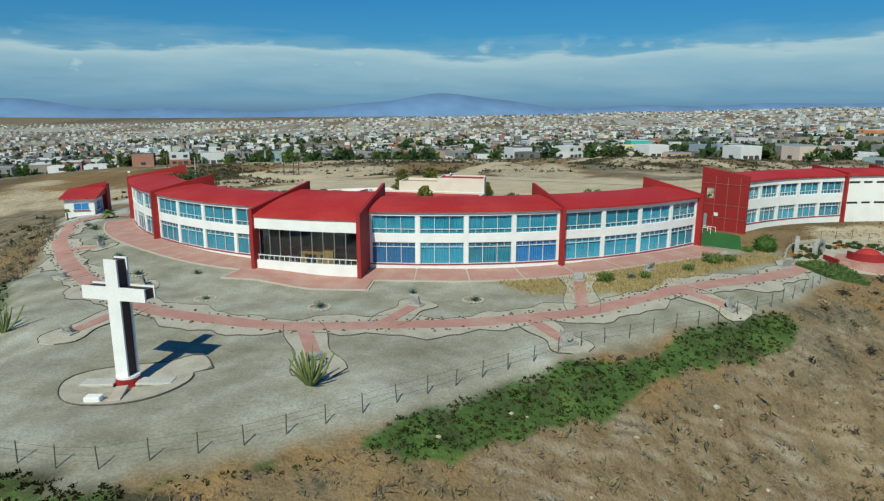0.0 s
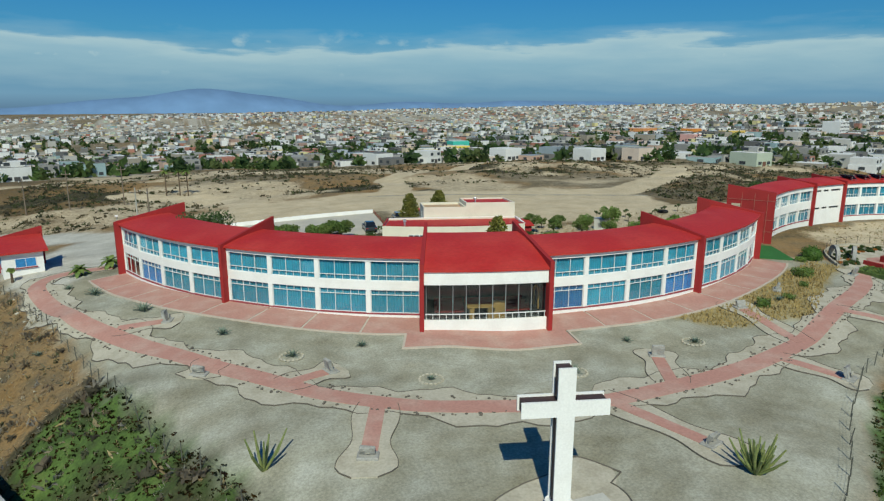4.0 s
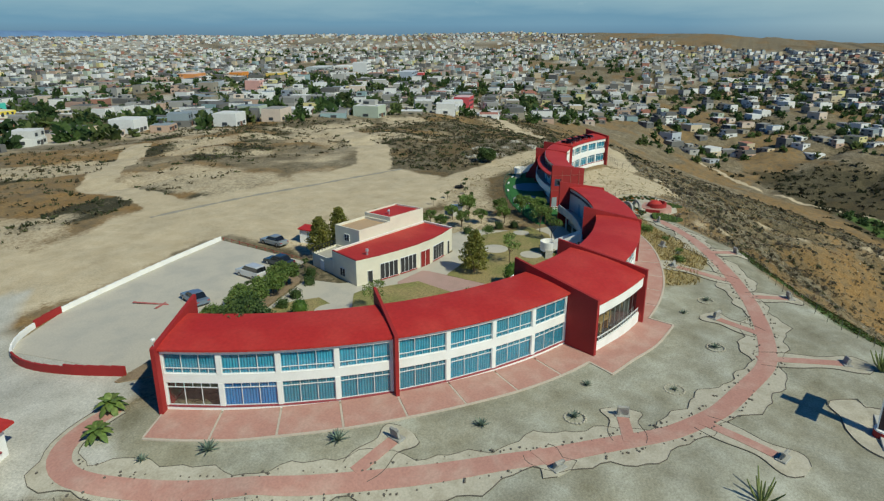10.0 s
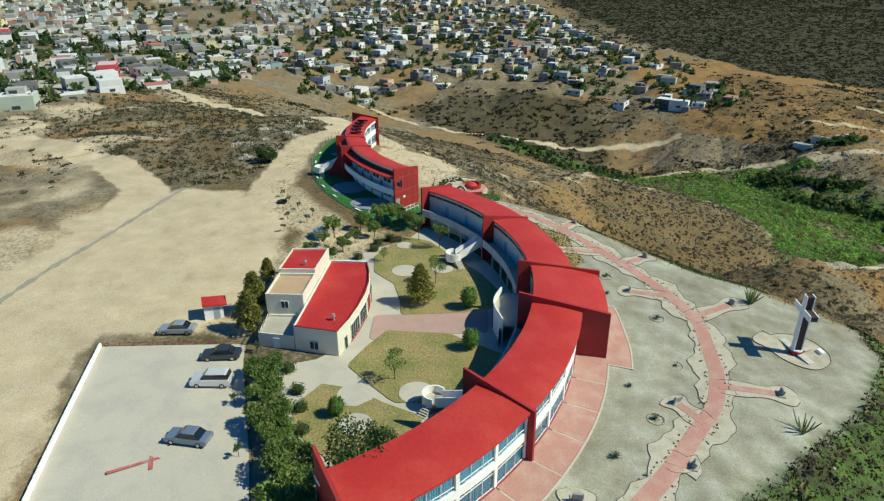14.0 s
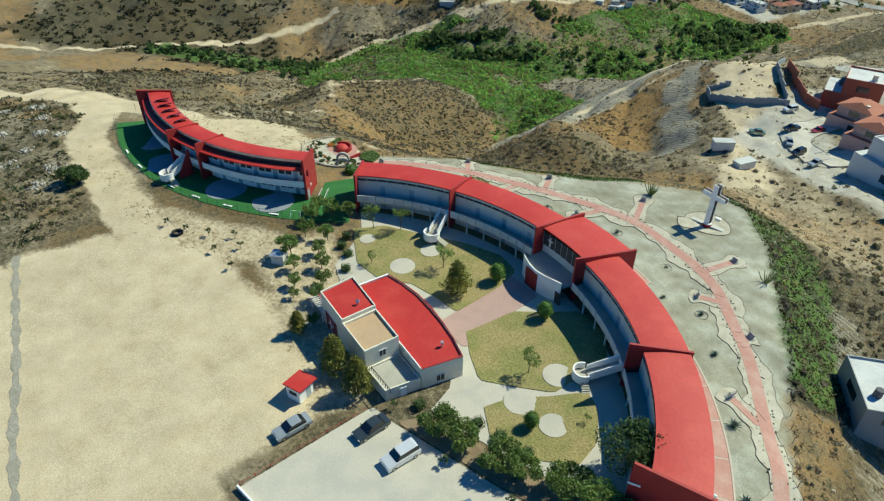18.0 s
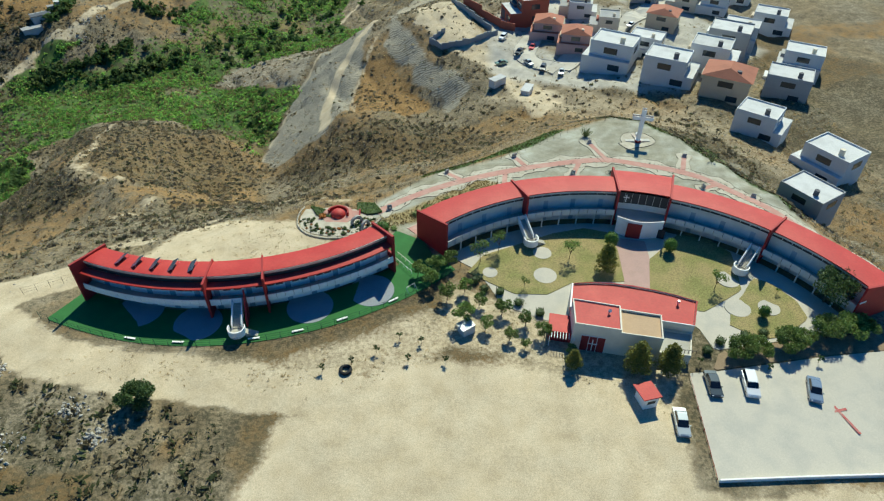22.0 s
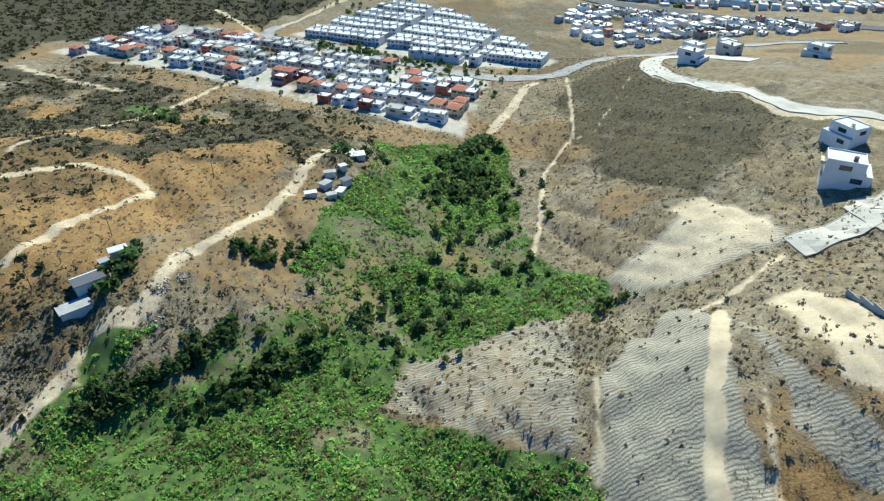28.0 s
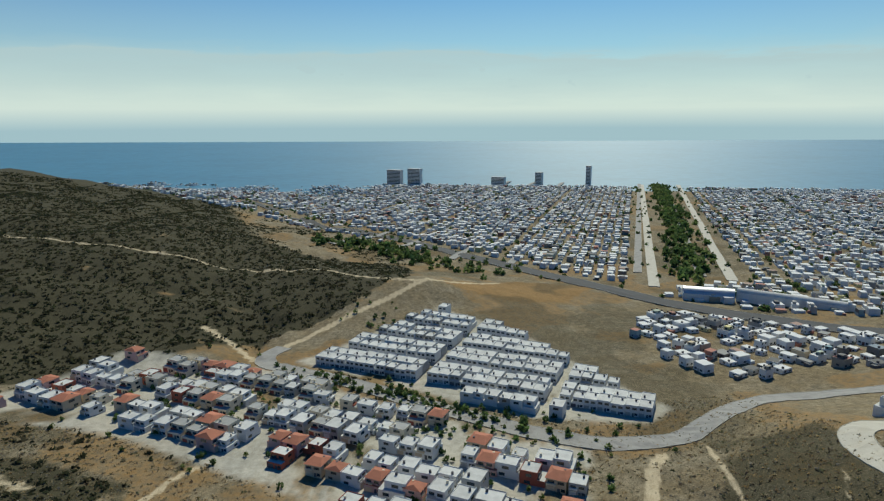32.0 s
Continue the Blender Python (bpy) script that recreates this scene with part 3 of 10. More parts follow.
def ground_zones(x, y):
    """Two sets of surface shares: green, sand, dark (scrub and painted slope shade), ochre; gravel, concrete, grey cut
    earth, dry lawn.
    """
    wob = (wave_noise(x, y, 9, 21, 3) - 0.5) * 7
    big = (wave_noise(x, y, 34, 23, 4) - 0.5) * 34
    fine = (wave_noise(x, y, 3, 31, 2) - 0.5) * 2.2
    n = wave_noise(x, y, 26, 41, 4)
    g = smooth(inside(x, y, CANYON_GREEN) + wob * 0.9, -2, 3) * (0.45 + 0.55 * smooth(wave_noise(x, y, 26, 97, 4), 0.33, 0.5))
    g *= 1 - 0.9 * smooth(1.1 - np.hypot((x - 184) / 16, (y + 194) / 11) + wob * 0.05, 0, 0.35)
    g = np.maximum(g, smooth(16 - line_distance(x, y, [(236, -55), (300, -40)]) + wob, 0, 5))
    g = np.maximum(g, 0.9 * smooth(20 - line_distance(x, y, [(255, -65), (300, -39), (330, -12)]) + wob * 2, 0, 10))
    g = np.maximum(g, 0.62 * smooth(8.5 - line_distance(x, y, [(-51, 66), (-40, 38), (-31, 25), (-20, 20)]) + wob * 0.6, 0, 1.2))
    g = np.maximum(g, smooth(2.1 - line_distance(x, y, [(-3, 35.2), (4, 39.8), (11, 44), (19, 48.6), (27, 52.6), (34, 57)]) + wob * 0.85, 0, 1))
    g = np.maximum(g, smooth(0.7 - line_distance(x, y, [(-27, 30.6), (-19, 29), (-10, 32), (0, 37)]) + fine * 0.6, 0, 0.8))
    g = np.maximum(g, smooth(9 - np.hypot(x - 84, (y + 179) * 1.3) + wob * 0.5, 0, 3))
    g = np.maximum(g, smooth(10 - np.hypot((x - 300) / 2.2, y + 405) + wob, 0, 4))
    sand = smooth(inside(x, y, SAND_LOT) + fine + wob * 1.1 + big * 0.15, -4, 4)
    for px, py, rx, ry in PALE_ROCK:
        sand = np.maximum(sand, 0.57 * smooth(1.15 - np.hypot((x - px) / rx, (y - py) / ry) + wob * 0.11, 0, 0.5))
    for half, line in TRACKS:
        sand = np.maximum(sand, (1.0 if line[0][1] > 80 or line[0] == (46, -138) else 0.66) * smooth(half - line_distance(x, y, line) + fine * 0.8 + wob * 0.12, -0.8, 0.8))
    for poly, share in [(BACK_YARD, 0.9), (ESTATE_DIRT, 0.42), (ESTATE_LOT, 0.72), (MOUND, 0.5), ([(226, -168), (216, -205), (224, -212), (230, -180)], 0.6), ([(31, -221), (12, -225), (3, -191), (11, -175), (22, -177), (22, -197)], 0.62)] + [(p, 0.62) for p in PALE_TAN]:
        sand = np.maximum(sand, share * smooth(inside(x, y, poly) + wob * 0.9, -2.5, 3))
    east = smooth(y, 120, 170) * smooth(330 - y, 0, 30) * smooth(np.abs(x - 40), 300, 160)
    sand = np.maximum(sand, east * 0.62 * smooth(n, 0.38, 0.62))
    dark = np.zeros(x.shape)
    for poly, share in ((DARK_SCRUB, 0.5), (DARK_HILL, 1.0), (SCRUB_HILL, 0.62)):
        dark = np.maximum(dark, share * smooth(inside(x, y, poly) + wob * 2 + (big * 0.6 if share < 0.7 else 0), -4, 6) * (smooth(n, 0.25, 0.5) if share < 0.6 else smooth(n, 0.05, 0.3)))
    dark = np.maximum(dark, 0.9 * smooth(10.0 - line_distance(x, y, [(-51, 66), (-40, 38), (-31, 25), (-20, 20)]) + wob * 0.6, 0, 1.5))
    for poly in PALE_TAN:
        dark = np.maximum(dark, 0.6 * smooth(inside(x, y, poly) + wob, -2, 2) * smooth(wave_noise(x, y, 6, 59, 3), 0.46, 0.6))
    for px, py, rx, ry in DARK_PATCHES:
        dark = np.maximum(dark, 0.8 * smooth(1.2 - np.hypot((x - px) / rx, (y - py) / ry) + wob * 0.05, 0, 0.35))
    # second and last outlines: shade of slopes facing away, painted with the scrub
    for poly, share in ((KNOLL, 0.47), (KNOLL_SHADE, 0.60), (SCRUB_BANK, 0.5), ([(52, 60), (88, 76), (108, 82), (124, 52), (108, 40), (86, 26), (66, 34)], 0.43)):
        dark = np.maximum(dark, share * smooth(inside(x, y, poly) + wob, -3, 4))
    dark = np.maximum(dark, 0.5 * smooth(wave_noise(x, y, 60, 51, 3), 0.48, 0.64))
    dark = np.maximum(dark, 0.62 * smooth(inside(x, y, [(440, 60), (300, 0), (250, -40), (310, -85), (400, -95), (450, -40)]) + wob * 2, -6, 8))
    dark = np.maximum(dark, 0.95 * smooth(inside(x, y, [(460, -300), (620, -255), (1100, -270), (2600, -320), (2600, -1000), (700, -900), (430, -540)]) + big, -10, 14))
    dark = np.maximum(dark, 0.95 * smooth(x + 0.35 * (y + 900), 260, 330) * smooth(-y, 880, 930))
    # brush on the mesa slope, with its self-shadowing put into the dark share
    dark = np.maximum(dark, 0.75 * smooth(inside(x, y, [(150, -280), (430, -300), (450, -490), (330, -470), (190, -400)]) + wob * 2, -6, 8) * smooth(wave_noise(x, y, 30, 81, 3), 0.34, 0.52))
    ochre = 0.9 * smooth(inside(x, y, ORANGE_BENCH) + wob * 0.5, -1, 2)
    ochre = np.maximum(ochre, 0.75 * smooth(inside(x, y, ORANGE_FLANK) + wob * 2, -5, 10))
    ochre = np.maximum(ochre, 0.85 * smooth(inside(x, y, SOUTH_MESA) + wob * 2, -5, 10))
    ochre = np.maximum(ochre, east * 0.62 * smooth(wave_noise(x, y, 38, 61, 4), 0.42, 0.62))
    ochre = np.maximum(ochre, 0.55 * smooth(inside(x, y, DARK_SCRUB) + wob * 2, -4, 6) * smooth(wave_noise(x, y, 14, 63, 3), 0.42, 0.58))
    for poly in OCHRE_SLOPE:
        ochre = np.maximum(ochre, 0.62 * smooth(inside(x, y, poly) + wob * 1.5, -4, 6))
    ochre = np.maximum(ochre, 0.52 * smooth(wave_noise(x, y, 40, 71, 3), 0.43, 0.60))
    gravel = smooth(inside(x, y, GRAVEL_YARD) + fine * 0.2, -0.3, 0.3)
    concrete = smooth(inside(x, y, DRIVE) + fine, -1, 1)
    concrete = np.maximum(concrete, 0.7 * smooth(inside(x, y, TOWN_GROUND), -5, 20) * smooth(wave_noise(x, y, 20, 57, 3), 0.36, 0.52) * smooth(wave_noise(x, y, 120, 67, 3), 0.31, 0.35))
    for poly in STREETS:
        concrete = np.maximum(concrete, 0.75 * smooth(inside(x, y, poly), -2, 3) * smooth(n + 0.1 * fine, 0.30, 0.5))
    cut = 0.95 * smooth(inside(x, y, GREY_CUT) + wob, -2, 3)
    cut = np.maximum(cut, 0.9 * smooth(inside(x, y, GREY_BANK) + wob, -2, 3))
    cut = np.maximum(cut, 0.55 * smooth(inside(x, y, BROWN_HILL) + wob, -2, 3))
    cut *= 1 - smooth(inside(x, y, ORANGE_BENCH) + wob * 0.4, -1, 1.5)
    cut = np.maximum(cut, 0.8 * smooth(inside(x, y, MOUND) + wob, -5, 2))
    cut = np.maximum(cut, 0.5 * smooth(9 - line_distance(x, y, [(-84, 104), (-72, 84), (-60, 62), (-50, 44)]) + wob, 0, 5))
    cut = np.maximum(cut, 0.4 * smooth(9 - line_distance(x, y, [(8, 34), (24, 42), (40, 55)]) + wob, 0, 5))
    lawn = smooth(inside(x, y, DRY_LAWN) + fine, -1, 1)
    return np.stack([g, sand, dark, ochre], -1), np.stack([gravel, concrete, cut, lawn], -1)


def ground_material():
    m = bpy.data.materials.new("hillside_earth")
    m.use_nodes = True
    n, l = m.node_tree.nodes, m.node_tree.links
    b = n["Principled BSDF"]
    b.inputs["Roughness"].default_value, b.inputs["Specular IOR Level"].default_value = 0.95, 0.15
    pos = n.new("ShaderNodeNewGeometry")

    def tex(scale, detail=5, rough=0.55):
        t = n.new("ShaderNodeTexNoise")
        t.inputs["Scale"].default_value, t.inputs["Detail"].default_value, t.inputs["Roughness"].default_value = scale, detail, rough
        l.new(pos.outputs["Position"], t.inputs["Vector"])
        return t.outputs[0]

    def ramp(v, stops):
        r = n.new("ShaderNodeValToRGB")
        e = r.color_ramp.elements
        e[0].position, e[0].color = stops[0][0], (*stops[0][1], 1)
        e[1].position, e[1].color = stops[-1][0], (*stops[-1][1], 1)
        for at, col in stops[1:-1]:
            e.new(at).color = (*col, 1)
        l.new(v, r.inputs[0])
        return r.outputs[0]

    def mixed(f, a, c):
        x = n.new("ShaderNodeMix")
        x.data_type = "RGBA"
        l.new(f, x.inputs[0]), l.new(a, x.inputs[6]), l.new(c, x.inputs[7])
        return x.outputs[2]

    def torn(share, grain, soft=0.18):
        """A share whose edge is broken by grain."""
        a = n.new("ShaderNodeMath")
        a.operation = "ADD"
        l.new(share, a.inputs[0])
        s = n.new("ShaderNodeMath")
        s.operation = "MULTIPLY_ADD"
        s.inputs[1].default_value, s.inputs[2].default_value = 0.9, -0.45
        l.new(grain, s.inputs[0])
        l.new(s.outputs[0], a.inputs[1])
        return ramp(a.outputs[0], [(0.5 - soft, (0, 0, 0)), (0.5 + soft, (1, 1, 1))])

    coarse, mid, small, tiny = tex(0.05, 4), tex(0.35, 5), tex(1.6, 4, 0.65), tex(6.0, 3, 0.7)
    earth = mixed(ramp(coarse, [(0.40, (0, 0, 0)), (0.62, (1, 1, 1))]), ramp(mid, [(0.3, (0.15, 0.115, 0.07)), (0.5, (0.225, 0.172, 0.10)), (0.72, (0.31, 0.245, 0.15))]),
                  ramp(mid, [(0.3, (0.17, 0.138, 0.09)), (0.7, (0.34, 0.285, 0.195))]))
    shrub = ramp(small, [(0.47, (0, 0, 0)), (0.62, (0.8,) * 3)])
    earth = mixed(shrub, earth, ramp(mid, [(0.3, (0.07, 0.066, 0.042)), (0.7, (0.12, 0.105, 0.068))]))
    za, zb = n.new("ShaderNodeAttribute"), n.new("ShaderNodeAttribute")
    za.attribute_name, zb.attribute_name = "cover_a", "cover_b"
    sa, sb = n.new("ShaderNodeSeparateColor"), n.new("ShaderNodeSeparateColor")
    l.new(za.outputs["Color"], sa.inputs[0]), l.new(zb.outputs["Color"], sb.inputs[0])
    colour = mixed(torn(za.outputs["Alpha"], mid), earth, ramp(small, [(0.3, (0.17, 0.10, 0.038)), (0.55, (0.28, 0.172, 0.07)), (0.8, (0.36, 0.255, 0.13))]))
    colour = mixed(torn(sa.outputs[2], small), colour, ramp(small, [(0.35, (0.042, 0.038, 0.021)), (0.55, (0.064, 0.058, 0.033)), (0.75, (0.098, 0.083, 0.048))]))
    strata = n.new("ShaderNodeTexWave")
    strata.bands_direction, strata.inputs["Scale"].default_value = "Y", 0.3
    strata.inputs["Distortion"].default_value, strata.inputs["Detail"].default_value, strata.inputs["Detail Scale"].default_value = 11.0, 6, 0.7
    l.new(pos.outputs["Position"], strata.inputs["Vector"])
    colour = mixed(torn(sb.outputs[2], mid), colour, ramp(strata.outputs[1], [(0.0, (0.165, 0.148, 0.11)), (0.3, (0.265, 0.24, 0.18)), (0.95, (0.375, 0.34, 0.265))]))
    colour = mixed(torn(sa.outputs[1], small), colour, ramp(mid, [(0.25, (0.455, 0.365, 0.235)), (0.5, (0.505, 0.415, 0.28)), (0.75, (0.55, 0.465, 0.325))]))
    colour = mixed(torn(sa.outputs[0], mid), colour, ramp(mid, [(0.3, (0.06, 0.07, 0.03)), (0.48, (0.065, 0.11, 0.03)), (0.62, (0.10, 0.155, 0.04)), (0.75, (0.15, 0.15, 0.065))]))
    stone = mixed(ramp(tex(0.09, 5, 0.6), [(0.42, (0, 0, 0)), (0.60, (0.75,) * 3)]), ramp(mid, [(0.28, (0.28, 0.265, 0.20)), (0.5, (0.355, 0.345, 0.275)), (0.72, (0.45, 0.445, 0.375))]), ramp(mid, [(0.3, (0.20, 0.178, 0.115)), (0.7, (0.31, 0.285, 0.205))]))
    colour = mixed(sb.outputs[0], colour, stone)
    colour = mixed(torn(zb.outputs["Alpha"], mid, 0.3), colour, ramp(small, [(0.3, (0.24, 0.185, 0.085)), (0.7, (0.40, 0.33, 0.17))]))
    colour = mixed(sb.outputs[1], colour, ramp(mid, [(0.3, (0.42, 0.40, 0.34)), (0.7, (0.53, 0.51, 0.45))]))
    h = n.new("ShaderNodeHueSaturation")
    mr = n.new("ShaderNodeMapRange")
    mr.inputs[1].default_value, mr.inputs[2].default_value, mr.inputs[3].default_value, mr.inputs[4].default_value = 0.3, 0.7, 0.76, 1.24
    blot = n.new("ShaderNodeMath")
    blot.operation = "ADD"
    half = n.new("ShaderNodeMath")
    half.operation, half.inputs[1].default_value, half.inputs[2].default_value = "MULTIPLY_ADD", 0.7, -0.35
    l.new(tex(0.14, 7, 0.72), half.inputs[0]), l.new(half.outputs[0], blot.inputs[0]), l.new(tiny, blot.inputs[1])
    l.new(blot.outputs[0], mr.inputs[0]), l.new(mr.outputs[0], h.inputs["Value"]), l.new(colour, h.inputs["Color"])
    l.new(h.outputs[0], b.inputs["Base Color"])
    bump = n.new("ShaderNodeBump")
    bump.inputs["Strength"].default_value, bump.inputs["Distance"].default_value = 0.8, 0.35
    soft = n.new("ShaderNodeMath")
    soft.operation, soft.use_clamp = "SUBTRACT", True
    soft.inputs[0].default_value = 0.75
    worn = n.new("ShaderNodeMath")
    worn.operation = "MULTIPLY_ADD"
    worn.inputs[1].default_value = 0.85
    l.new(sa.outputs[1], worn.inputs[0]), l.new(sb.outputs[0], worn.inputs[2])
    both = n.new("ShaderNodeMath")
    both.operation = "ADD"
    l.new(worn.outputs[0], both.inputs[0]), l.new(sb.outputs[1], both.inputs[1])
    l.new(both.outputs[0], soft.inputs[1]), l.new(soft.outputs[0], bump.inputs["Strength"])
    l.new(small, bump.inputs["Height"]), l.new(bump.outputs[0], b.inputs["Normal"])
    return m


def build_ground():
    xs, ys = graded(-105, 300, 1.6, -280, 620, 4.6, 4700), graded(-320, 245, 1.6, -960, 420, 4.6, 4700)
    gx, gy = np.meshgrid(xs, ys)
    x, y = gx.ravel(), gy.ravel()
    z = land_height(x, y)
    # the sea bed beyond the shore
    shore = smooth((-2060 - 0.244 * (x - 20)) - y, -150, 250)
    z = z * (1 - shore) + np.minimum(z, -122) * shore
    me = bpy.data.meshes.new("ground")
    nx, ny = len(xs), len(ys)
    i = (np.arange(ny - 1)[:, None] * nx + np.arange(nx - 1)[None, :]).ravel()
    quads = np.stack([i, i + 1, i + nx + 1, i + nx], -1)
    me.vertices.add(len(x)), me.loops.add(quads.size), me.polygons.add(len(quads))
    me.vertices.foreach_set("co", np.stack([x, y, z], -1).ravel())
    me.loops.foreach_set("vertex_index", quads.ravel())
    me.polygons.foreach_set("loop_start", np.arange(0, quads.size, 4))
    me.polygons.foreach_set("use_smooth", np.ones(len(quads), bool))
    me.update(calc_edges=True)
    a, b = ground_zones(x, y)
    for name, v in (("cover_a", a), ("cover_b", b)):
        me.color_attributes.new(name, "FLOAT_COLOR", "POINT").data.foreach_set("color", v.ravel())
    me.materials.append(ground_material())
    return tagged(new("ground", me), "dry hillside earth with scrub, dirt tracks and a green canyon", "ground", kind="structure")


build_ground()


def zat(x, y):
    return float(land_height(np.array([x]), np.array([y]))[0])

# ---- building kit ----
def part(name, bm, material, parent=None, label="", smooth_shade=False):
    """Links a bmesh as one mesh object, under a thing or a part."""
    me = bpy.data.meshes.new(name)
    bm.to_mesh(me)
    bm.free()
    for m in material if isinstance(material, (list, tuple)) else (material,):
        me.materials.append(m)
    if smooth_shade:
        me.polygons.foreach_set("use_smooth", np.ones(len(me.polygons), bool))
    ob = new(name, me)
    ob.parent = parent
    return tagged(ob, label)


def share(name, source, parent, m):
    """Another object on the mesh of source, under parent, at pose m."""
    ob = new(name, source.data)
    ob.parent = parent
    ob.matrix_basis = m
    return ob


def thing(name, x, y, z, rz, label, category, group="", kind=""):
    ob = new(name)
    ob.empty_display_size = 0.2
    ob.matrix_basis = pose(x, y, z, 0, 0, rz)
    return tagged(ob, label, category, group, kind)


def box(bm, x0, y0, z0, x1, y1, z1, m=None):
    vs = [bm.verts.new(m @ Vector(p) if m else p) for p in ((x0, y0, z0), (x1, y0, z0), (x1, y1, z0), (x0, y1, z0), (x0, y0, z1), (x1, y0, z1), (x1, y1, z1), (x0, y1, z1))]
    for f in ((3, 2, 1, 0), (4, 5, 6, 7), (0, 1, 5, 4), (1, 2, 6, 5), (2, 3, 7, 6), (3, 0, 4, 7)):
        bm.faces.new([vs[k] for k in f])
    return vs


def boxed(*dims, m=None, bevel=0.0):
    bm = bmesh.new()
    box(bm, *dims, m)
    if bevel:
        bmesh.ops.bevel(bm, geom=bm.edges[:], offset=bevel, segments=1, affect="EDGES")
    return bm


def tube(bm, a, b, r0, r1, n=8, cap=True):
    a, b = Vector(a), Vector(b)
    q = (b - a).to_track_quat("Z", "Y")
    rings = [[bm.verts.new(p + q @ Vector((r * math.cos(k * math.tau / n), r * math.sin(k * math.tau / n), 0))) for k in range(n)] for p, r in ((a, r0), (b, r1))]
    for k in range(n):
        bm.faces.new((rings[0][k], rings[0][(k + 1) % n], rings[1][(k + 1) % n], rings[1][k]))
    if cap:
        bm.faces.new(rings[0][::-1])
        bm.faces.new(rings[1])
    return rings


def wire_run(bm, points, r):
    """One continuous thin wire through points."""
    prev = None
    pts = [Vector(p) for p in points]
    for k, p in enumerate(pts):
        d = (pts[min(k + 1, len(pts) - 1)] - pts[max(k - 1, 0)]).normalized()
        side = d.cross(Vector((0, 0, 1))).normalized() * r
        ring = [bm.verts.new(p + Vector((0, 0, r))), bm.verts.new(p - Vector((0, 0, r / 2)) + side), bm.verts.new(p - Vector((0, 0, r / 2)) - side)]
        if prev:
            for j in range(3):
                bm.faces.new((prev[j], prev[(j + 1) % 3], ring[(j + 1) % 3], ring[j]))
        prev = ring
    return bm


def prism(bm, outline, z0, z1):
    """An upright prism on a plan outline (counter-clockwise); z0 and z1 may be functions of x, y."""
    lo = z0 if callable(z0) else lambda x, y: z0
    hi = z1 if callable(z1) else lambda x, y: z1
    a = [bm.verts.new((x, y, lo(x, y))) for x, y in outline]
    b = [bm.verts.new((x, y, hi(x, y))) for x, y in outline]
    n = len(outline)
    for k in range(n):
        bm.faces.new((a[k], a[(k + 1) % n], b[(k + 1) % n], b[k]))
    bm.faces.new(b)
    bm.faces.new(a[::-1])
    return bm


def polar(c, r, deg):
    return c[0] + r * math.cos(radians(deg)), c[1] + r * math.sin(radians(deg))


def arc_block(bm, c, r0, r1, a0, a1, z0, z1, n=6):
    """A curved block between two radii and two angles; z0, z1 numbers or functions of (share across, share along)."""
    lo = z0 if callable(z0) else lambda u, v: z0
    hi = z1 if callable(z1) else lambda u, v: z1
    rows = []
    for k in range(n + 1):
        v = k / n
        a = a0 + (a1 - a0) * v
        (xa, ya), (xb, yb) = polar(c, r0, a), polar(c, r1, a)
        rows.append([bm.verts.new(p) for p in ((xa, ya, lo(0, v)), (xb, yb, lo(1, v)), (xb, yb, hi(1, v)), (xa, ya, hi(0, v)))])
    for p, q in zip(rows, rows[1:]):
        for k in range(4):
            bm.faces.new((p[k], p[(k + 1) % 4], q[(k + 1) % 4], q[k]))
    bm.faces.new(rows[0][::-1])
    bm.faces.new(rows[-1])
    bmesh.ops.recalc_face_normals(bm, faces=bm.faces[:])
    return bm


def arced(*a, **k):
    return arc_block(bmesh.new(), *a, **k)

# ---- the crescent school: centre of its arc, radii, and the angles of its red fins ----
C1, R1 = (0.8, 126.45), 55.2
CURTAIN = mat("teal_curtain_cloth", (0.06, 0.36, 0.50), 0.85, 0.16, 0.8, 5.0, 0.1, second=(0.05, 0.24, 0.35), by_object=0.22)
BLUE_CURTAIN = mat("deep_blue_curtain_cloth", (0.04, 0.22, 0.50), 0.85, 0.16, 0.8, 5.0, 0.1, by_object=0.2)
ALU = mat("white_window_frame", (0.70, 0.72, 0.72), 0.45, 0.04, 2.0, 20.0, 0.02)
SILL = mat("red_sill_paint", (0.30, 0.06, 0.07), 0.7, 0.1, 1.0, 9.0, 0.1)
DOOR_GREY = mat("blue_grey_door", (0.33, 0.38, 0.42), 0.55, 0.08, 1.0, 12.0, 0.05, by_object=0.12)
STEP_RED = mat("red_door_paint", (0.24, 0.02, 0.02), 0.6, 0.1, 1.0, 9.0, 0.08)


def tangent_frame(c, r, deg, z, out=1):
    """x along the facade, y outward, z up, at a point on the arc."""
    x, y = polar(c, r, deg)
    return pose(x, y, z, 0, 0, deg - 90 if out > 0 else deg + 90)


def curtain_mesh(w, h, folds):
    bm = bmesh.new()
    n = folds * 4
    cols = []
    for k in range(n + 1):
        x = -w / 2 + w * k / n
        y = -0.16 + 0.045 * math.sin(k * math.pi / 2 + 0.6 * math.sin(k * 0.7))
        cols.append((bm.verts.new((x, y, 0)), bm.verts.new((x, y, h))))
    for a, b in zip(cols, cols[1:]):
        bm.faces.new((a[0], b[0], b[1], a[1]))
    return bm


WINDOW_KIT = {}


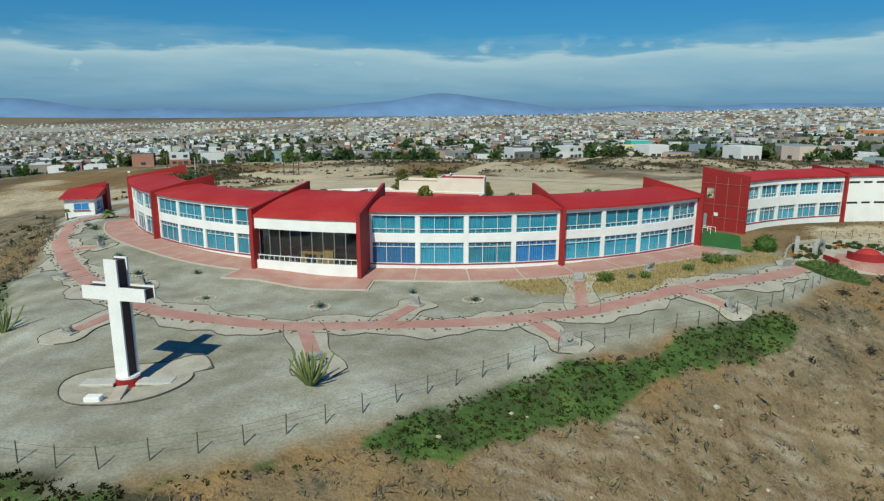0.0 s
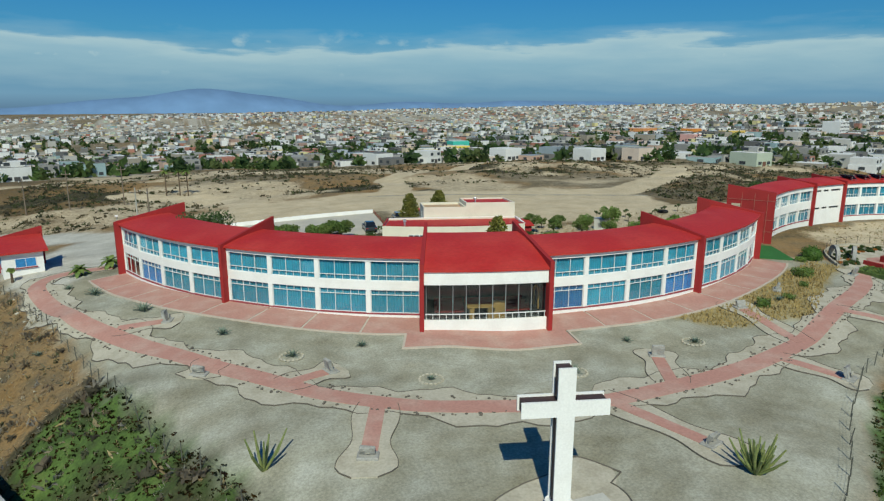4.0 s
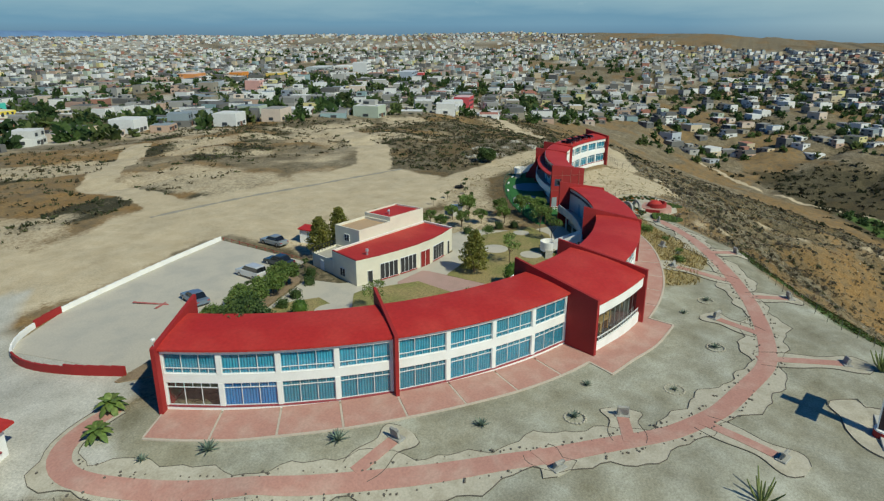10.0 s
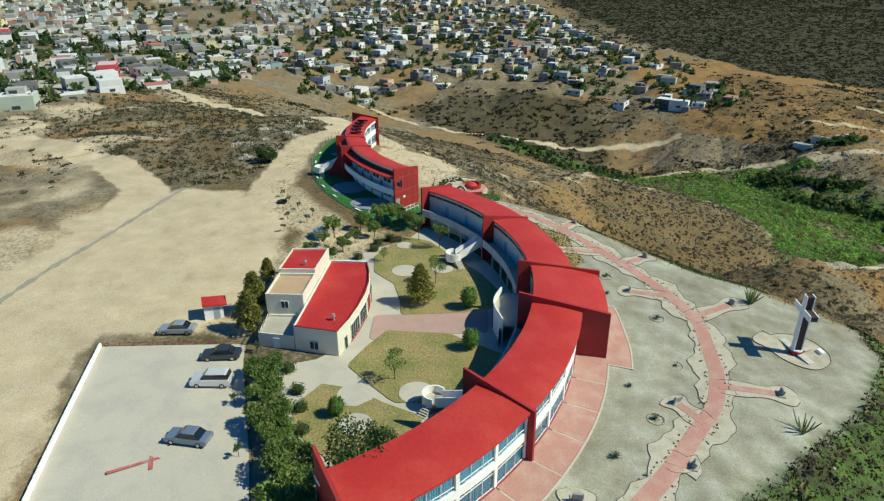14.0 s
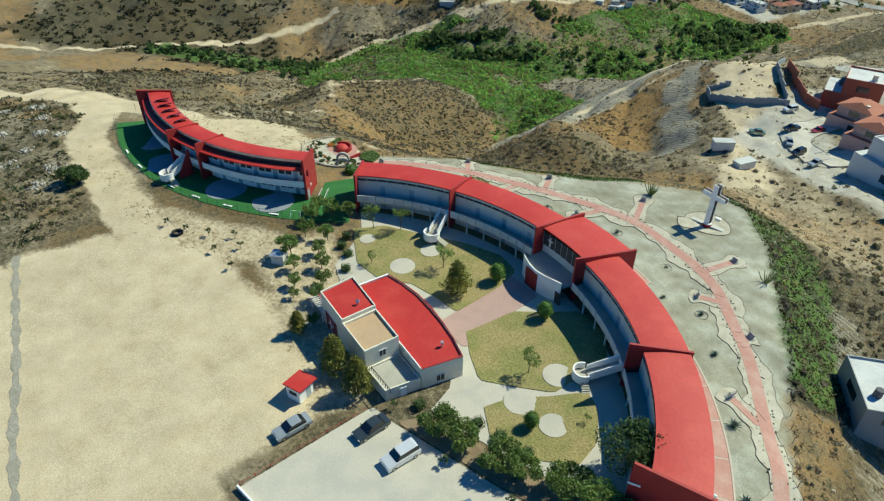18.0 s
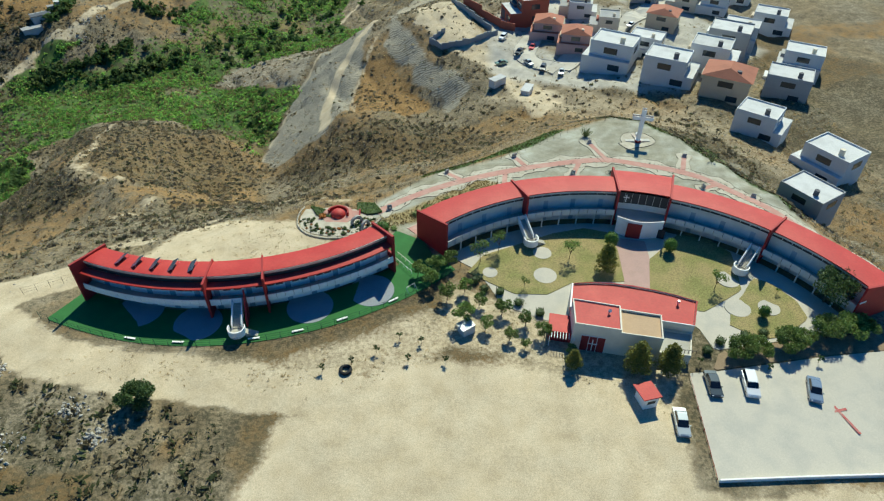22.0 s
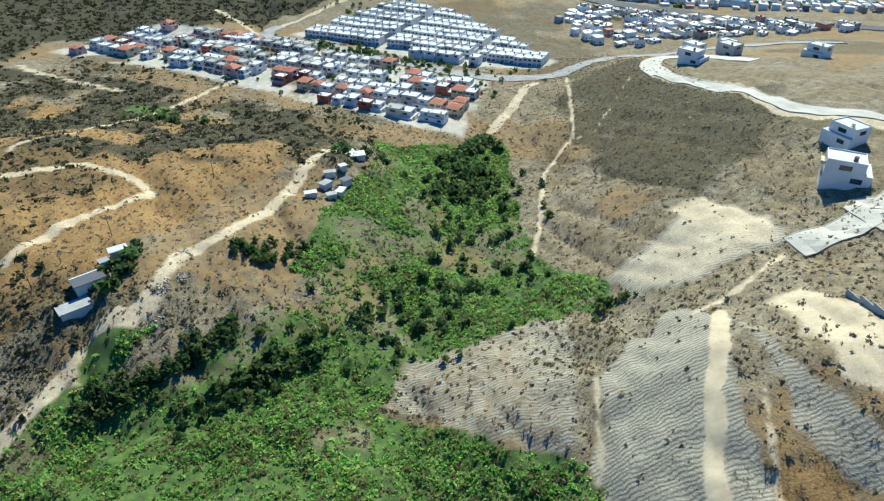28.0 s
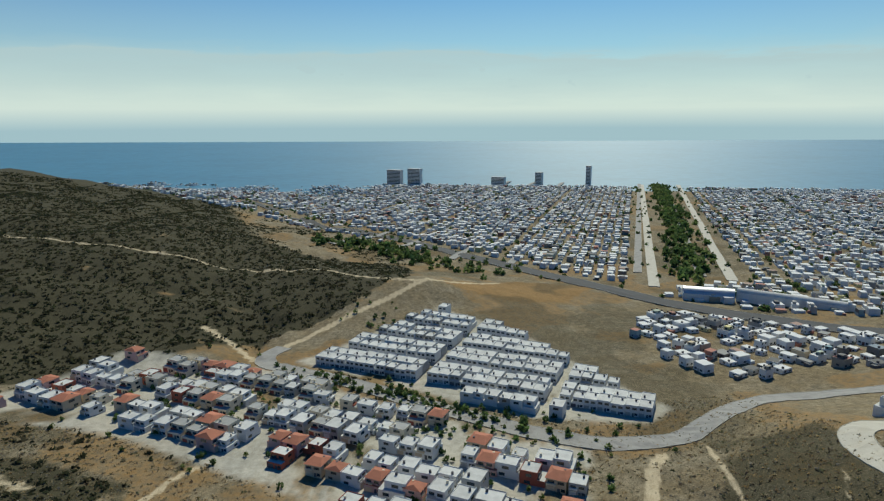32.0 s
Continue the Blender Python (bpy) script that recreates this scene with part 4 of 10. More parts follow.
def window(parent, m, w, h, transom_top, panes=3, cloth=CURTAIN):
    """A framed window in a bay: frame, panes with a row of small lights, and a drawn curtain behind."""
    key = (round(w, 2), round(h, 2), transom_top, panes)
    t = 0.55
    low, high = (0.0, t) if not transom_top else (h - t, h)
    if key not in WINDOW_KIT:
        bm = bmesh.new()
        for x in (-w / 2, w / 2 - 0.07):
            box(bm, x, -0.08, 0, x + 0.07, 0.02, h)
        for z in (0, h - 0.07, (t if not transom_top else h - t) - 0.03):
            box(bm, -w / 2 + 0.07, -0.078, z, w / 2 - 0.07, 0.018, z + 0.07)
        for k in range(1, panes):
            x = -w / 2 + w * k / panes
            box(bm, x - 0.03, -0.076, 0.07, x + 0.03, 0.016, h - 0.07)
        for k in range(panes):
            x = -w / 2 + w * (k + 0.5) / panes
            box(bm, x - 0.02, -0.074, low + 0.05, x + 0.02, 0.012, high - 0.05)
        frame_me = bpy.data.meshes.new("window_frame")
        bm.to_mesh(frame_me), bm.free()
        frame_me.materials.append(ALU)
        meshes = [frame_me]
        for pw, ph in ((w / panes - 0.08, h - t - 0.1), (w / panes - 0.08, t - 0.1)):
            bm = boxed(-pw / 2, -0.036, 0, pw / 2, -0.026, ph)
            me = bpy.data.meshes.new("pane")
            bm.to_mesh(me), bm.free()
            me.materials.append(GLASS)
            meshes.append(me)
        bm = curtain_mesh(w - 0.1, h, 18)
        me = bpy.data.meshes.new("curtain")
        bm.to_mesh(me), bm.free()
        meshes.append(me)
        WINDOW_KIT[key] = meshes
    fr, big, small, cur = WINDOW_KIT[key]
    win = new("window", fr)
    win.parent, win.matrix_basis = parent, m
    for k in range(panes):
        x = -w / 2 + w * (k + 0.5) / panes
        for me, z in ((big, 0.05 + (t if not transom_top else 0)), (small, low + 0.05)):
            p = new("pane", me)
            p.parent, p.matrix_basis, p.visible_shadow = win, pose(x, 0, z), False
    if cloth is None:
        return win
    ob = new("curtain", cur)
    if not cur.materials:
        cur.materials.append(CURTAIN)
    ob.parent = win
    if cloth is not CURTAIN:
        ob.data = cur.copy()
        ob.data.materials[0] = cloth
    return win


def facade(building, c, r, out, a0, a1, bays, floors, plinth, eave, special=()):
    """A curved white front: columns, spandrels and windows of each bay. floors: (sill, head, small lights on top?)."""
    depth = 0.35 * out
    zs = [plinth] + [v for f in floors for v in f[:2]] + [eave]
    part("plinth_wall", arced(c, r - depth, r, a0, a1, plinth - 1.3, zs[1] - 0.14, n=bays * 3), WHITE, building)
    part("sill_band", arced(c, r - depth, r + 0.05 * out, a0, a1, zs[1] - 0.14, zs[1], n=bays * 3), SILL, building, "dull red painted sill")
    for k in range(1, len(floors)):
        part("spandrel_wall", arced(c, r - depth, r, a0, a1, zs[2 * k], zs[2 * k + 1], n=bays * 3), WHITE, building)
    part("eave_beam", arced(c, r - depth, r + 0.06 * out, a0, a1, zs[-2], zs[-1], n=bays * 3), WHITE, building)
    step = (a1 - a0) / bays
    half = math.degrees(0.24 / r)
    for k in range(bays + 1):
        a = a0 + step * k
        lo, hi = (a - half if k else a), (a + half if k < bays else a)
        for f in floors:
            part("column", arced(c, r - depth, r + 0.025 * out, lo, hi, f[0], f[1], n=1), WHITE, building)
    wide = 2 * math.sin(radians(abs(step)) / 2) * r - 0.50
    for k in range(bays):
        for n, (lo, hi, top) in enumerate(floors):
            cloth = special.get((k, n), CURTAIN) if special else CURTAIN
            window(building, tangent_frame(c, r - 0.16 * out, a0 + step * (k + 0.5), lo, out), wide, hi - lo, top, 3, cloth)


def fin(building, c, deg, r0, r1, base, z0, z1, thick=0.36, name="fin_wall", label="dark red fin wall"):
    """A radial wall whose top runs from z0 at r0 to z1 at r1."""
    half = math.degrees(thick / 2 / ((r0 + r1) / 2))
    part(name, arced(c, r0, r1, deg - half, deg + half, base, lambda u, v: z0 + (z1 - z0) * u, n=1), RED_WALL, building, label)


def vault(building, c, r0, r1, a0, a1, z0, rise, z1, n=24, name="roof"):
    """A curved roof skin from r0 (height z0) to r1 (height z1), bulging by rise, 0.22 thick."""
    bm = bmesh.new()
    m = 8
    grid = []
    for i in range(n + 1):
        a = a0 + (a1 - a0) * i / n
        row = []
        for j in range(m + 1):
            u = j / m
            x, y = polar(c, r0 + (r1 - r0) * u, a)
            row.append(bm.verts.new((x, y, z0 + (z1 - z0) * u + rise * 4 * u * (1 - u))))
        grid.append(row)
    for p, q in zip(grid, grid[1:]):
        for j in range(m):
            bm.faces.new((p[j], p[j + 1], q[j + 1], q[j]))
    bmesh.ops.recalc_face_normals(bm, faces=bm.faces[:])
    if sum(f.normal.z for f in bm.faces) < 0:
        bmesh.ops.reverse_faces(bm, faces=bm.faces[:])
    ret = bmesh.ops.extrude_face_region(bm, geom=bm.faces[:])
    bmesh.ops.translate(bm, verts=[v for v in ret["geom"] if isinstance(v, bmesh.types.BMVert)], vec=(0, 0, 0.22))
    return part(name, bm, RED_ROOF, building, "red coated vaulted roof")


school = thing("school_building", 0, 0, 0, 0, "two-storey crescent school, white walls, red roof and teal curtained windows", "building")
FINS1 = (-160.25, -136.15, -112.0, -99.2, -75.3, -51.3)
FLOORS1 = ((0.7, 3.25, True), (4.25, 6.4, False))
DARK_BAY = {(0, 0): None, (1, 0): BLUE_CURTAIN}
for k, (a0, a1) in enumerate(((FINS1[0] + 0.2, FINS1[1] - 0.2), (FINS1[1] + 0.2, FINS1[2] - 0.2), (FINS1[3] + 0.2, FINS1[4] - 0.2), (FINS1[4] + 0.2, FINS1[5] - 0.2))):
    facade(school, C1, R1, 1, a0, a1, 4, FLOORS1, 0.3, 6.82, DARK_BAY if k == 0 else {(0, 0): BLUE_CURTAIN, (3, 0): BLUE_CURTAIN} if k == 2 else None)
    vault(school, C1, 48.7, 55.6, a0, a1, 7.6, 0.2, 6.84)
    # rear wall of the upper storey, clerestory lights, corridor with its parapet
    part("rear_wall", arced(C1, 48.9, 49.2, a0, a1, -0.6, 7.6, n=12), GREY_WALL, school)
    part("corridor_slab", arced(C1, 46.75, 48.9, a0, a1, 3.2, 3.45, n=12), CONCRETE, school)
    n = 10
    for j in range(n):
        b0 = a0 + (a1 - a0) * (j + 0.04) / n
        b1 = a0 + (a1 - a0) * (j + 0.96) / n
        part("parapet_panel", arced(C1, 46.6, 46.75, b0, b1, 3.0, 4.45, n=2), GREY_WALL, school)
        if j % 2 == 0:
            part("corridor_post", arced(C1, 46.8, 47.05, b0, b0 + 0.3, -0.5, 3.2, n=1), GREY_WALL, school)
        mid = (b0 + b1) / 2
        if j % 3 == 1:
            for q, zf in ((0, 3.45), (1, 0.25)):
                part("door", boxed(-0.5, 0.0, 0, 0.5, 0.06, 2.15, m=tangent_frame(C1, 48.9, mid, zf, -1)), DOOR_GREY, school)
        for s in (-0.28, 0.28):
            b = mid + s * (b1 - b0) * 0.9
            fr = part("clerestory_window", boxed(-0.55, -0.02, 0, 0.55, 0.05, 0.62, m=tangent_frame(C1, 48.9, b, 6.55, -1)), ALU, school)
            part("pane", boxed(-0.49, 0.05, 0.06, 0.49, 0.062, 0.56, m=tangent_frame(C1, 48.9, b, 6.55, -1)), DARK, fr)
for a in (FINS1[1], FINS1[4]):
    fin(school, C1, a, 46.7, 56.05, -0.8, 9.1, 7.3)
fin(school, C1, FINS1[0], 46.6, 56.05, -1.2, 9.1, 7.3, 0.4)
fin(school, C1, FINS1[5], 46.7, 56.05, -1.2, 9.0, 7.3, 0.4)
for a in (FINS1[2], FINS1[3]):
    fin(school, C1, a, 46.8, 59.4, -0.8, 9.2, 7.2, 0.4)
part("wall_slot", boxed(-0.75, 0.0, 0, 0.75, 0.08, 0.35, m=pose(*polar(C1, 47.2, FINS1[0] - 0.24), 5.3, 0, 0, FINS1[0] - 180)), WHITE, school)

# the glazed hall in the middle
vault(school, C1, 48.7, 59.15, FINS1[2] + 0.2, FINS1[3] - 0.2, 8.1, 0.35, 6.3)
part("hall_beam", arced(C1, 58.45, 59.0, FINS1[2] + 0.2, FINS1[3] - 0.2, 4.95, 6.28, n=8), WHITE, school)
part("hall_parapet", arced(C1, 58.55, 58.85, FINS1[2] + 0.2, FINS1[3] - 0.2, -0.8, 1.2, n=8), WHITE, school)
# floor and ceiling are near-black: the hall's inner shade as colour
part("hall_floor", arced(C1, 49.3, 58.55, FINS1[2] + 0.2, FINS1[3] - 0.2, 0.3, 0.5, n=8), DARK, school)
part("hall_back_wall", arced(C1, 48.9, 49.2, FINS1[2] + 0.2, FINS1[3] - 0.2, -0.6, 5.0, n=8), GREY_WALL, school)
# sheets added over the inner walls to paint the hall's shade
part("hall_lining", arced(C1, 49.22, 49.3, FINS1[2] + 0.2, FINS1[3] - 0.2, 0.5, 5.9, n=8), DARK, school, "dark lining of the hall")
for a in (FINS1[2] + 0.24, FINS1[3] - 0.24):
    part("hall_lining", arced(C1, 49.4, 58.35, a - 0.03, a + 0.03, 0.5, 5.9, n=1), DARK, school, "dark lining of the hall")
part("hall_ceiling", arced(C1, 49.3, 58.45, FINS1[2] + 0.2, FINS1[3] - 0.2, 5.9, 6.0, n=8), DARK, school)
rail = part("hall_rail", arced(C1, 58.65, 58.73, FINS1[2] + 0.3, FINS1[3] - 0.3, 1.75, 1.85, n=8), ALU, school)
for k in range(19):
    a = FINS1[2] + 0.4 + (FINS1[3] - FINS1[2] - 0.8) * k / 18
    part("rail_post", boxed(-0.03, -0.03, 0, 0.03, 0.03, 0.6, m=tangent_frame(C1, 58.69, a, 1.2)), ALU, rail)
glazing = part("hall_glazing_frame", arced(C1, 58.4, 58.45, FINS1[2] + 0.3, FINS1[3] - 0.3, 4.85, 4.95, n=8), ALU, school)
for k in range(9):
    a0 = FINS1[2] + 0.4 + (FINS1[3] - FINS1[2] - 0.8) * k / 9
    a1 = FINS1[2] + 0.4 + (FINS1[3] - FINS1[2] - 0.8) * (k + 1) / 9
    p = part("pane", arced(C1, 58.41, 58.43, a0 + 0.03, a1 - 0.03, 1.2, 4.85, n=1), GLASS, glazing)
    p.visible_shadow = False
    part("mullion", boxed(-0.03, -0.05, 0, 0.03, 0.05, 3.65, m=tangent_frame(C1, 58.35, a0, 1.2)), METAL, glazing)
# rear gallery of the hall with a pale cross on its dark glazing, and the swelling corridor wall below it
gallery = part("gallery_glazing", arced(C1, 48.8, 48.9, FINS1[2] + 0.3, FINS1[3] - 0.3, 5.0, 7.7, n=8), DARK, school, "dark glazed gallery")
for k in range(8):
    a = FINS1[2] + 0.3 + (FINS1[3] - FINS1[2] - 0.6) * k / 7
    part("mullion", boxed(-0.03, 0, 0, 0.03, 0.08, 2.7, m=tangent_frame(C1, 48.8, a, 5.0, -1)), METAL, gallery)
bm = bmesh.new()
box(bm, -0.09, 0.02, 0, 0.09, 0.16, 1.9), box(bm, -0.6, 0.02, 1.15, 0.6, 0.155, 1.32)
bmesh.ops.transform(bm, matrix=tangent_frame(C1, 48.8, -101.6, 5.3, -1), verts=bm.verts[:])
part("wall_cross", bm, WHITE, gallery, "white wall cross")


def swell(a):
    return 46.75 - 3.6 * math.exp(-((a + 105.1) / 8.5) ** 2)


bm, bm2 = bmesh.new(), bmesh.new()
prev = None
for k in range(33):
    a = -111.8 + 12.4 * k / 32
    r = swell(a)
    ring = [polar(C1, r, a), polar(C1, r - 0.18, a)]
    if prev:
        for target, z0, z1 in ((bm, -0.8, 4.6),):
            for q in (0,):
                v = [target.verts.new((*p, z)) for p, z in ((prev[0], z0), (ring[0], z0), (ring[1], z0), (prev[1], z0), (prev[0], z1), (ring[0], z1), (ring[1], z1), (prev[1], z1))]
                for f in ((3, 2, 1, 0), (4, 5, 6, 7), (0, 1, 5, 4), (1, 2, 6, 5), (2, 3, 7, 6), (3, 0, 4, 7)):
                    target.faces.new([v[j] for j in f])
        in0, in1 = polar(C1, 48.9, prev_a), polar(C1, 48.9, a)
        v = [bm2.verts.new((*p, z)) for p, z in ((prev[0], 3.2), (ring[0], 3.2), (in1, 3.2), (in0, 3.2), (prev[0], 3.45), (ring[0], 3.45), (in1, 3.45), (in0, 3.45))]
        for f in ((3, 2, 1, 0), (4, 5, 6, 7), (0, 1, 5, 4), (2, 3, 7, 6)):
            bm2.faces.new([v[j] for j in f])
    prev, prev_a = ring, a
for b in (bm, bm2):
    bmesh.ops.remove_doubles(b, verts=b.verts[:], dist=0.001)
    bmesh.ops.recalc_face_normals(b, faces=b.faces[:])
part("swelling_wall", bm, WHITE, school, "white curved corridor wall")
part("corridor_slab", bm2, CONCRETE, school)
part("entrance_door", boxed(-1.5, 0, 0, 1.5, 0.12, 3.9, m=tangent_frame(C1, swell(-104.2) - 0.18, -104.2, 0.1, -1)), STEP_RED, school, "tall dark red entrance door")
# no hole in the wall: a near-black panel paints the opening's shade
part("entrance_opening", boxed(-1.4, 0, 0, 1.4, 0.1, 2.5, m=tangent_frame(C1, swell(-110.9) - 0.12, -110.9, 0.1, -1)), DARK, school)


def curl_stair(building, c, deg, r, out, top):
    """A straight flight from the corridor down to a round landing with a solid parapet."""
    m = tangent_frame(c, r, deg, 0, out)
    bm = bmesh.new()
    steps, run = 16, 4.6
    for k in range(steps):
        z = top - top * (k + 1) / (steps + 1) * 0.55
        y = run * k / steps
        box(bm, -0.75, y, z - 0.35, 0.75, y + run / steps, z)
    part("stair_flight", bm, CONCRETE, building).matrix_basis = m
    for s in (-1, 1):
        bm = bmesh.new()
        x0, x1 = sorted((s * 0.75, s * 0.95))
        vs = [bm.verts.new(p) for x in (x0, x1) for p in ((x, 0, top - 0.4), (x, run, top * 0.42 - 0.35), (x, run, top * 0.42 + 1.05), (x, 0, top + 1.1))]
        for f in ((0, 1, 2, 3), (7, 6, 5, 4), (0, 4, 5, 1), (1, 5, 6, 2), (2, 6, 7, 3), (3, 7, 4, 0)):
            bm.faces.new([vs[j] for j in f])
        bmesh.ops.recalc_face_normals(bm, faces=bm.faces[:])
        part("stair_parapet", bm, WHITE, building).matrix_basis = m
    bm = bmesh.new()
    arc_block(bm, (0, run + 0.7), 1.35, 1.55, -25, 205, top * 0.42 - 0.5, top * 0.42 + 1.05, n=16)
    part("landing_parapet", bm, WHITE, building).matrix_basis = m
    bm = bmesh.new()
    tube(bm, (0, run + 0.7, top * 0.42 - 0.35), (0, run + 0.7, top * 0.42), 1.4, 1.4, 20)
    tube(bm, (0, run + 0.7, -0.6), (0, run + 0.7, top * 0.42 - 0.35), 0.18, 0.18, 10)
    part("landing", bm, CONCRETE, building).matrix_basis = m
    bm = bmesh.new()
    for k in range(8):
        z = top * 0.42 * (1 - (k + 1) / 9)
        box(bm, -0.7 - 0.3 * (k + 1) - 0.7, run + 0.1, -0.4, -0.7 - 0.3 * k - 0.7, run + 1.3, z)
    part("lower_flight", bm, CONCRETE, building).matrix_basis = m


for a in (-134.3, -73.9):
    curl_stair(school, C1, a, 46.75, -1, 3.45)

def slit_front(building, c, r, a0, a1):
    """A plain white curved front with long slit windows high in each storey."""
    for z0, z1 in ((-1.0, 2.95), (3.3, 6.2), (6.55, 7.3)):
        part("front_wall", arced(c, r, r + 0.35, a0, a1, z0, z1, n=10), WHITE, building)
    for z0, z1 in ((2.95, 3.3), (6.2, 6.55)):
        part("slit_window", arced(c, r + 0.14, r + 0.2, a0, a1, z0, z1, n=10), DARK, building, "dark slit window")
        for u in (0.0, 0.3, 0.55, 0.93):
            b = a0 + (a1 - a0) * u
            part("pier", arced(c, r, r + 0.34, b, b + (a1 - a0) * 0.07, z0, z1, n=2), WHITE, building)


# ---- the second school wing, curved the other way ----
C2 = (73.9, 49.5)
wing = thing("school_wing", 0, 0, 0.8, 0, "two-storey curved school wing, white walls, red roof with solar racks", "building")
FINS2 = (126.55, 100.7, 90.2, 64.55)
FLOORS2 = ((1.2, 3.3, True), (4.7, 6.6, False))
for a0, a1, bays in ((FINS2[0] - 0.2, FINS2[1] + 0.2, 5), (FINS2[1] - 0.2, FINS2[2] + 0.2, 2), (FINS2[2] - 0.2, FINS2[3] + 0.2, 5)):
    if bays > 2:
        facade(wing, C2, 49.6, -1, a0, a1, bays, FLOORS2, 0.3, 7.3)
    else:
        slit_front(wing, C2, 49.6, a0, a1)
    vault(wing, C2, 49.25, 54.05, a0, a1, 7.4, 0.15, 8.05)
    part("rear_wall", arced(C2, 53.8, 54.05, a0, a1, -0.8, 6.6, n=12), WHITE, wing)
    part("clerestory_band", arced(C2, 53.82, 54.0, a0, a1, 6.8, 8.0, n=12), DARK, wing, "dark strip of clerestory lights")
    part("fascia", arced(C2, 54.07, 54.15, a0, a1, 7.7, 8.2, n=16), METAL, wing, "pale grey roof fascia")
    vault(wing, C2, 54.15, 55.85, a0, a1, 6.75, 0.03, 6.5, name="canopy_roof")
    part("corridor_slab", arced(C2, 54.05, 55.9, a0, a1, 3.1, 3.35, n=12), CONCRETE, wing)
    n = 4 * bays - 4 if bays > 2 else 5
    for j in range(n):
        b0, b1 = a0 + (a1 - a0) * (j + 0.03) / n, a0 + (a1 - a0) * (j + 0.97) / n
        part("parapet_panel", arced(C2, 55.9, 56.05, b0, b1, 2.9, 4.3, n=2), WHITE, wing)
        mid = (b0 + b1) / 2
        if j % 3 == 1:
            for zf in (3.35, 0.1):
                part("door", boxed(-0.5, 0.0, 0, 0.5, 0.06, 2.1, m=tangent_frame(C2, 54.05, mid, zf, 1)), DOOR_GREY, wing)
        else:
            for zf in (1.3, 4.6):
                fr = part("rear_window", boxed(-0.7, 0, 0, 0.7, 0.05, 1.0, m=tangent_frame(C2, 54.05, mid, zf, 1)), ALU, wing)
                part("pane", boxed(-0.64, 0.05, 0.06, 0.64, 0.062, 0.94, m=tangent_frame(C2, 54.05, mid, zf, 1)), DARK, fr)
half = math.degrees(0.2 / 48)
bm = bmesh.new()
END_TOP = lambda r: 8.3 + 0.9 * (r - 48.9) / 7.2
for r0, r1, lo, hi in ((48.9, 54.0, -1.2, None), (55.4, 56.1, -1.2, None), (54.0, 55.4, -1.2, 4.6), (54.0, 55.4, 6.2, None)):
    arc_block(bm, C2, r0, r1, FINS2[0] - half, FINS2[0] + half, lo, hi or (lambda u, v, r0=r0, r1=r1: END_TOP(r0 + (r1 - r0) * u)), n=1)
part("end_wall", bm, RED_WALL, wing, "dark red panelled end wall with an opening")
fin(wing, C2, FINS2[1], 49.0, 56.6, -1.2, 8.0, 8.7)
fin(wing, C2, FINS2[2], 49.0, 56.6, -1.2, 8.0, 8.7)
fin(wing, C2, FINS2[3], 48.75, 56.8, -1.2, 8.1, 9.2, 0.4)
# panel joints, door and window of the end wall
ma = tangent_frame(C2, 52.6, FINS2[0] + 0.32, 0, 1) @ pose(0, 0, 0, 0, 0, 90)
JOINT = mat("pale_joint_strip", (0.42, 0.17, 0.13), 0.7, 0.1, 1.0, 9.0, 0.0)
for z in (1.9, 3.8, 6.9):
    part("panel_joint", boxed(-4.1, -0.02, z, 3.9, -0.0, z + 0.05, m=ma), JOINT, wing)
for x in (-2.6, -0.7, 1.2):
    part("panel_joint", boxed(x, -0.02, -0.2, x + 0.05, 0.004, 8.0, m=ma), JOINT, wing)
part("end_door", boxed(2.2, -0.02, 0.2, 3.3, 0.03, 2.3, m=ma), DOOR_GREY, wing)
part("wall_sign", boxed(0.5, -0.02, 2.1, 1.1, 0.03, 2.6, m=ma), WHITE, wing, "small white wall sign")
curl_stair(wing, C2, 95.4, 56.0, 1, 3.35)
bm = bmesh.new()
vs = [bm.verts.new(p) for x in (-1.6, -1.3) for p in ((x, 0, -0.3), (x, 3.6, -0.3), (x, 3.3, 1.2), (x, 0, 6.3))]
for f in ((0, 1, 2, 3), (7, 6, 5, 4), (0, 4, 5, 1), (1, 5, 6, 2), (2, 6, 7, 3), (3, 7, 4, 0)):
    bm.faces.new([vs[j] for j in f])
bmesh.ops.recalc_face_normals(bm, faces=bm.faces[:])
part("stair_wall", bm, RED_WALL, wing, "dark red stair wall").matrix_basis = tangent_frame(C2, 56.0, 95.4, 0, 1)

# solar racks on the wing's roof
PANEL = mat("solar_panel_glass", (0.05, 0.08, 0.13), 0.2, 0.2, 3.0, 9.0, 0.0, spec=0.8)
rack = thing("solar_rack", *polar(C2, 51.4, 86.8), 8.7, 86.8 - 90, "tilted rack of dark blue solar panels on the red roof", "solar panel", "solar racks on the wing roof")
for k in range(3):
    part("panel", boxed(-0.72, -1.55 + 1.05 * k, 0.0, 0.72, -0.55 + 1.05 * k, 0.05, m=pose(0, 0, 0.55, 0, 32, 0)), PANEL, rack)
for y in (-1.4, 1.4):
    for x, h in ((-0.55, 0.8), (0.55, 0.3)):
        bm = bmesh.new()
        tube(bm, (x, y, h), (x, y, -0.05), 0.03, 0.03, 6)
        part("rack_leg", bm, METAL, rack)
for a in (82.9, 79.1, 75.3, 71.6):
    x, y = polar(C2, 51.4, a)
    copy_thing(rack, pose(x, y, 8.72, 0, 0, a - 90))

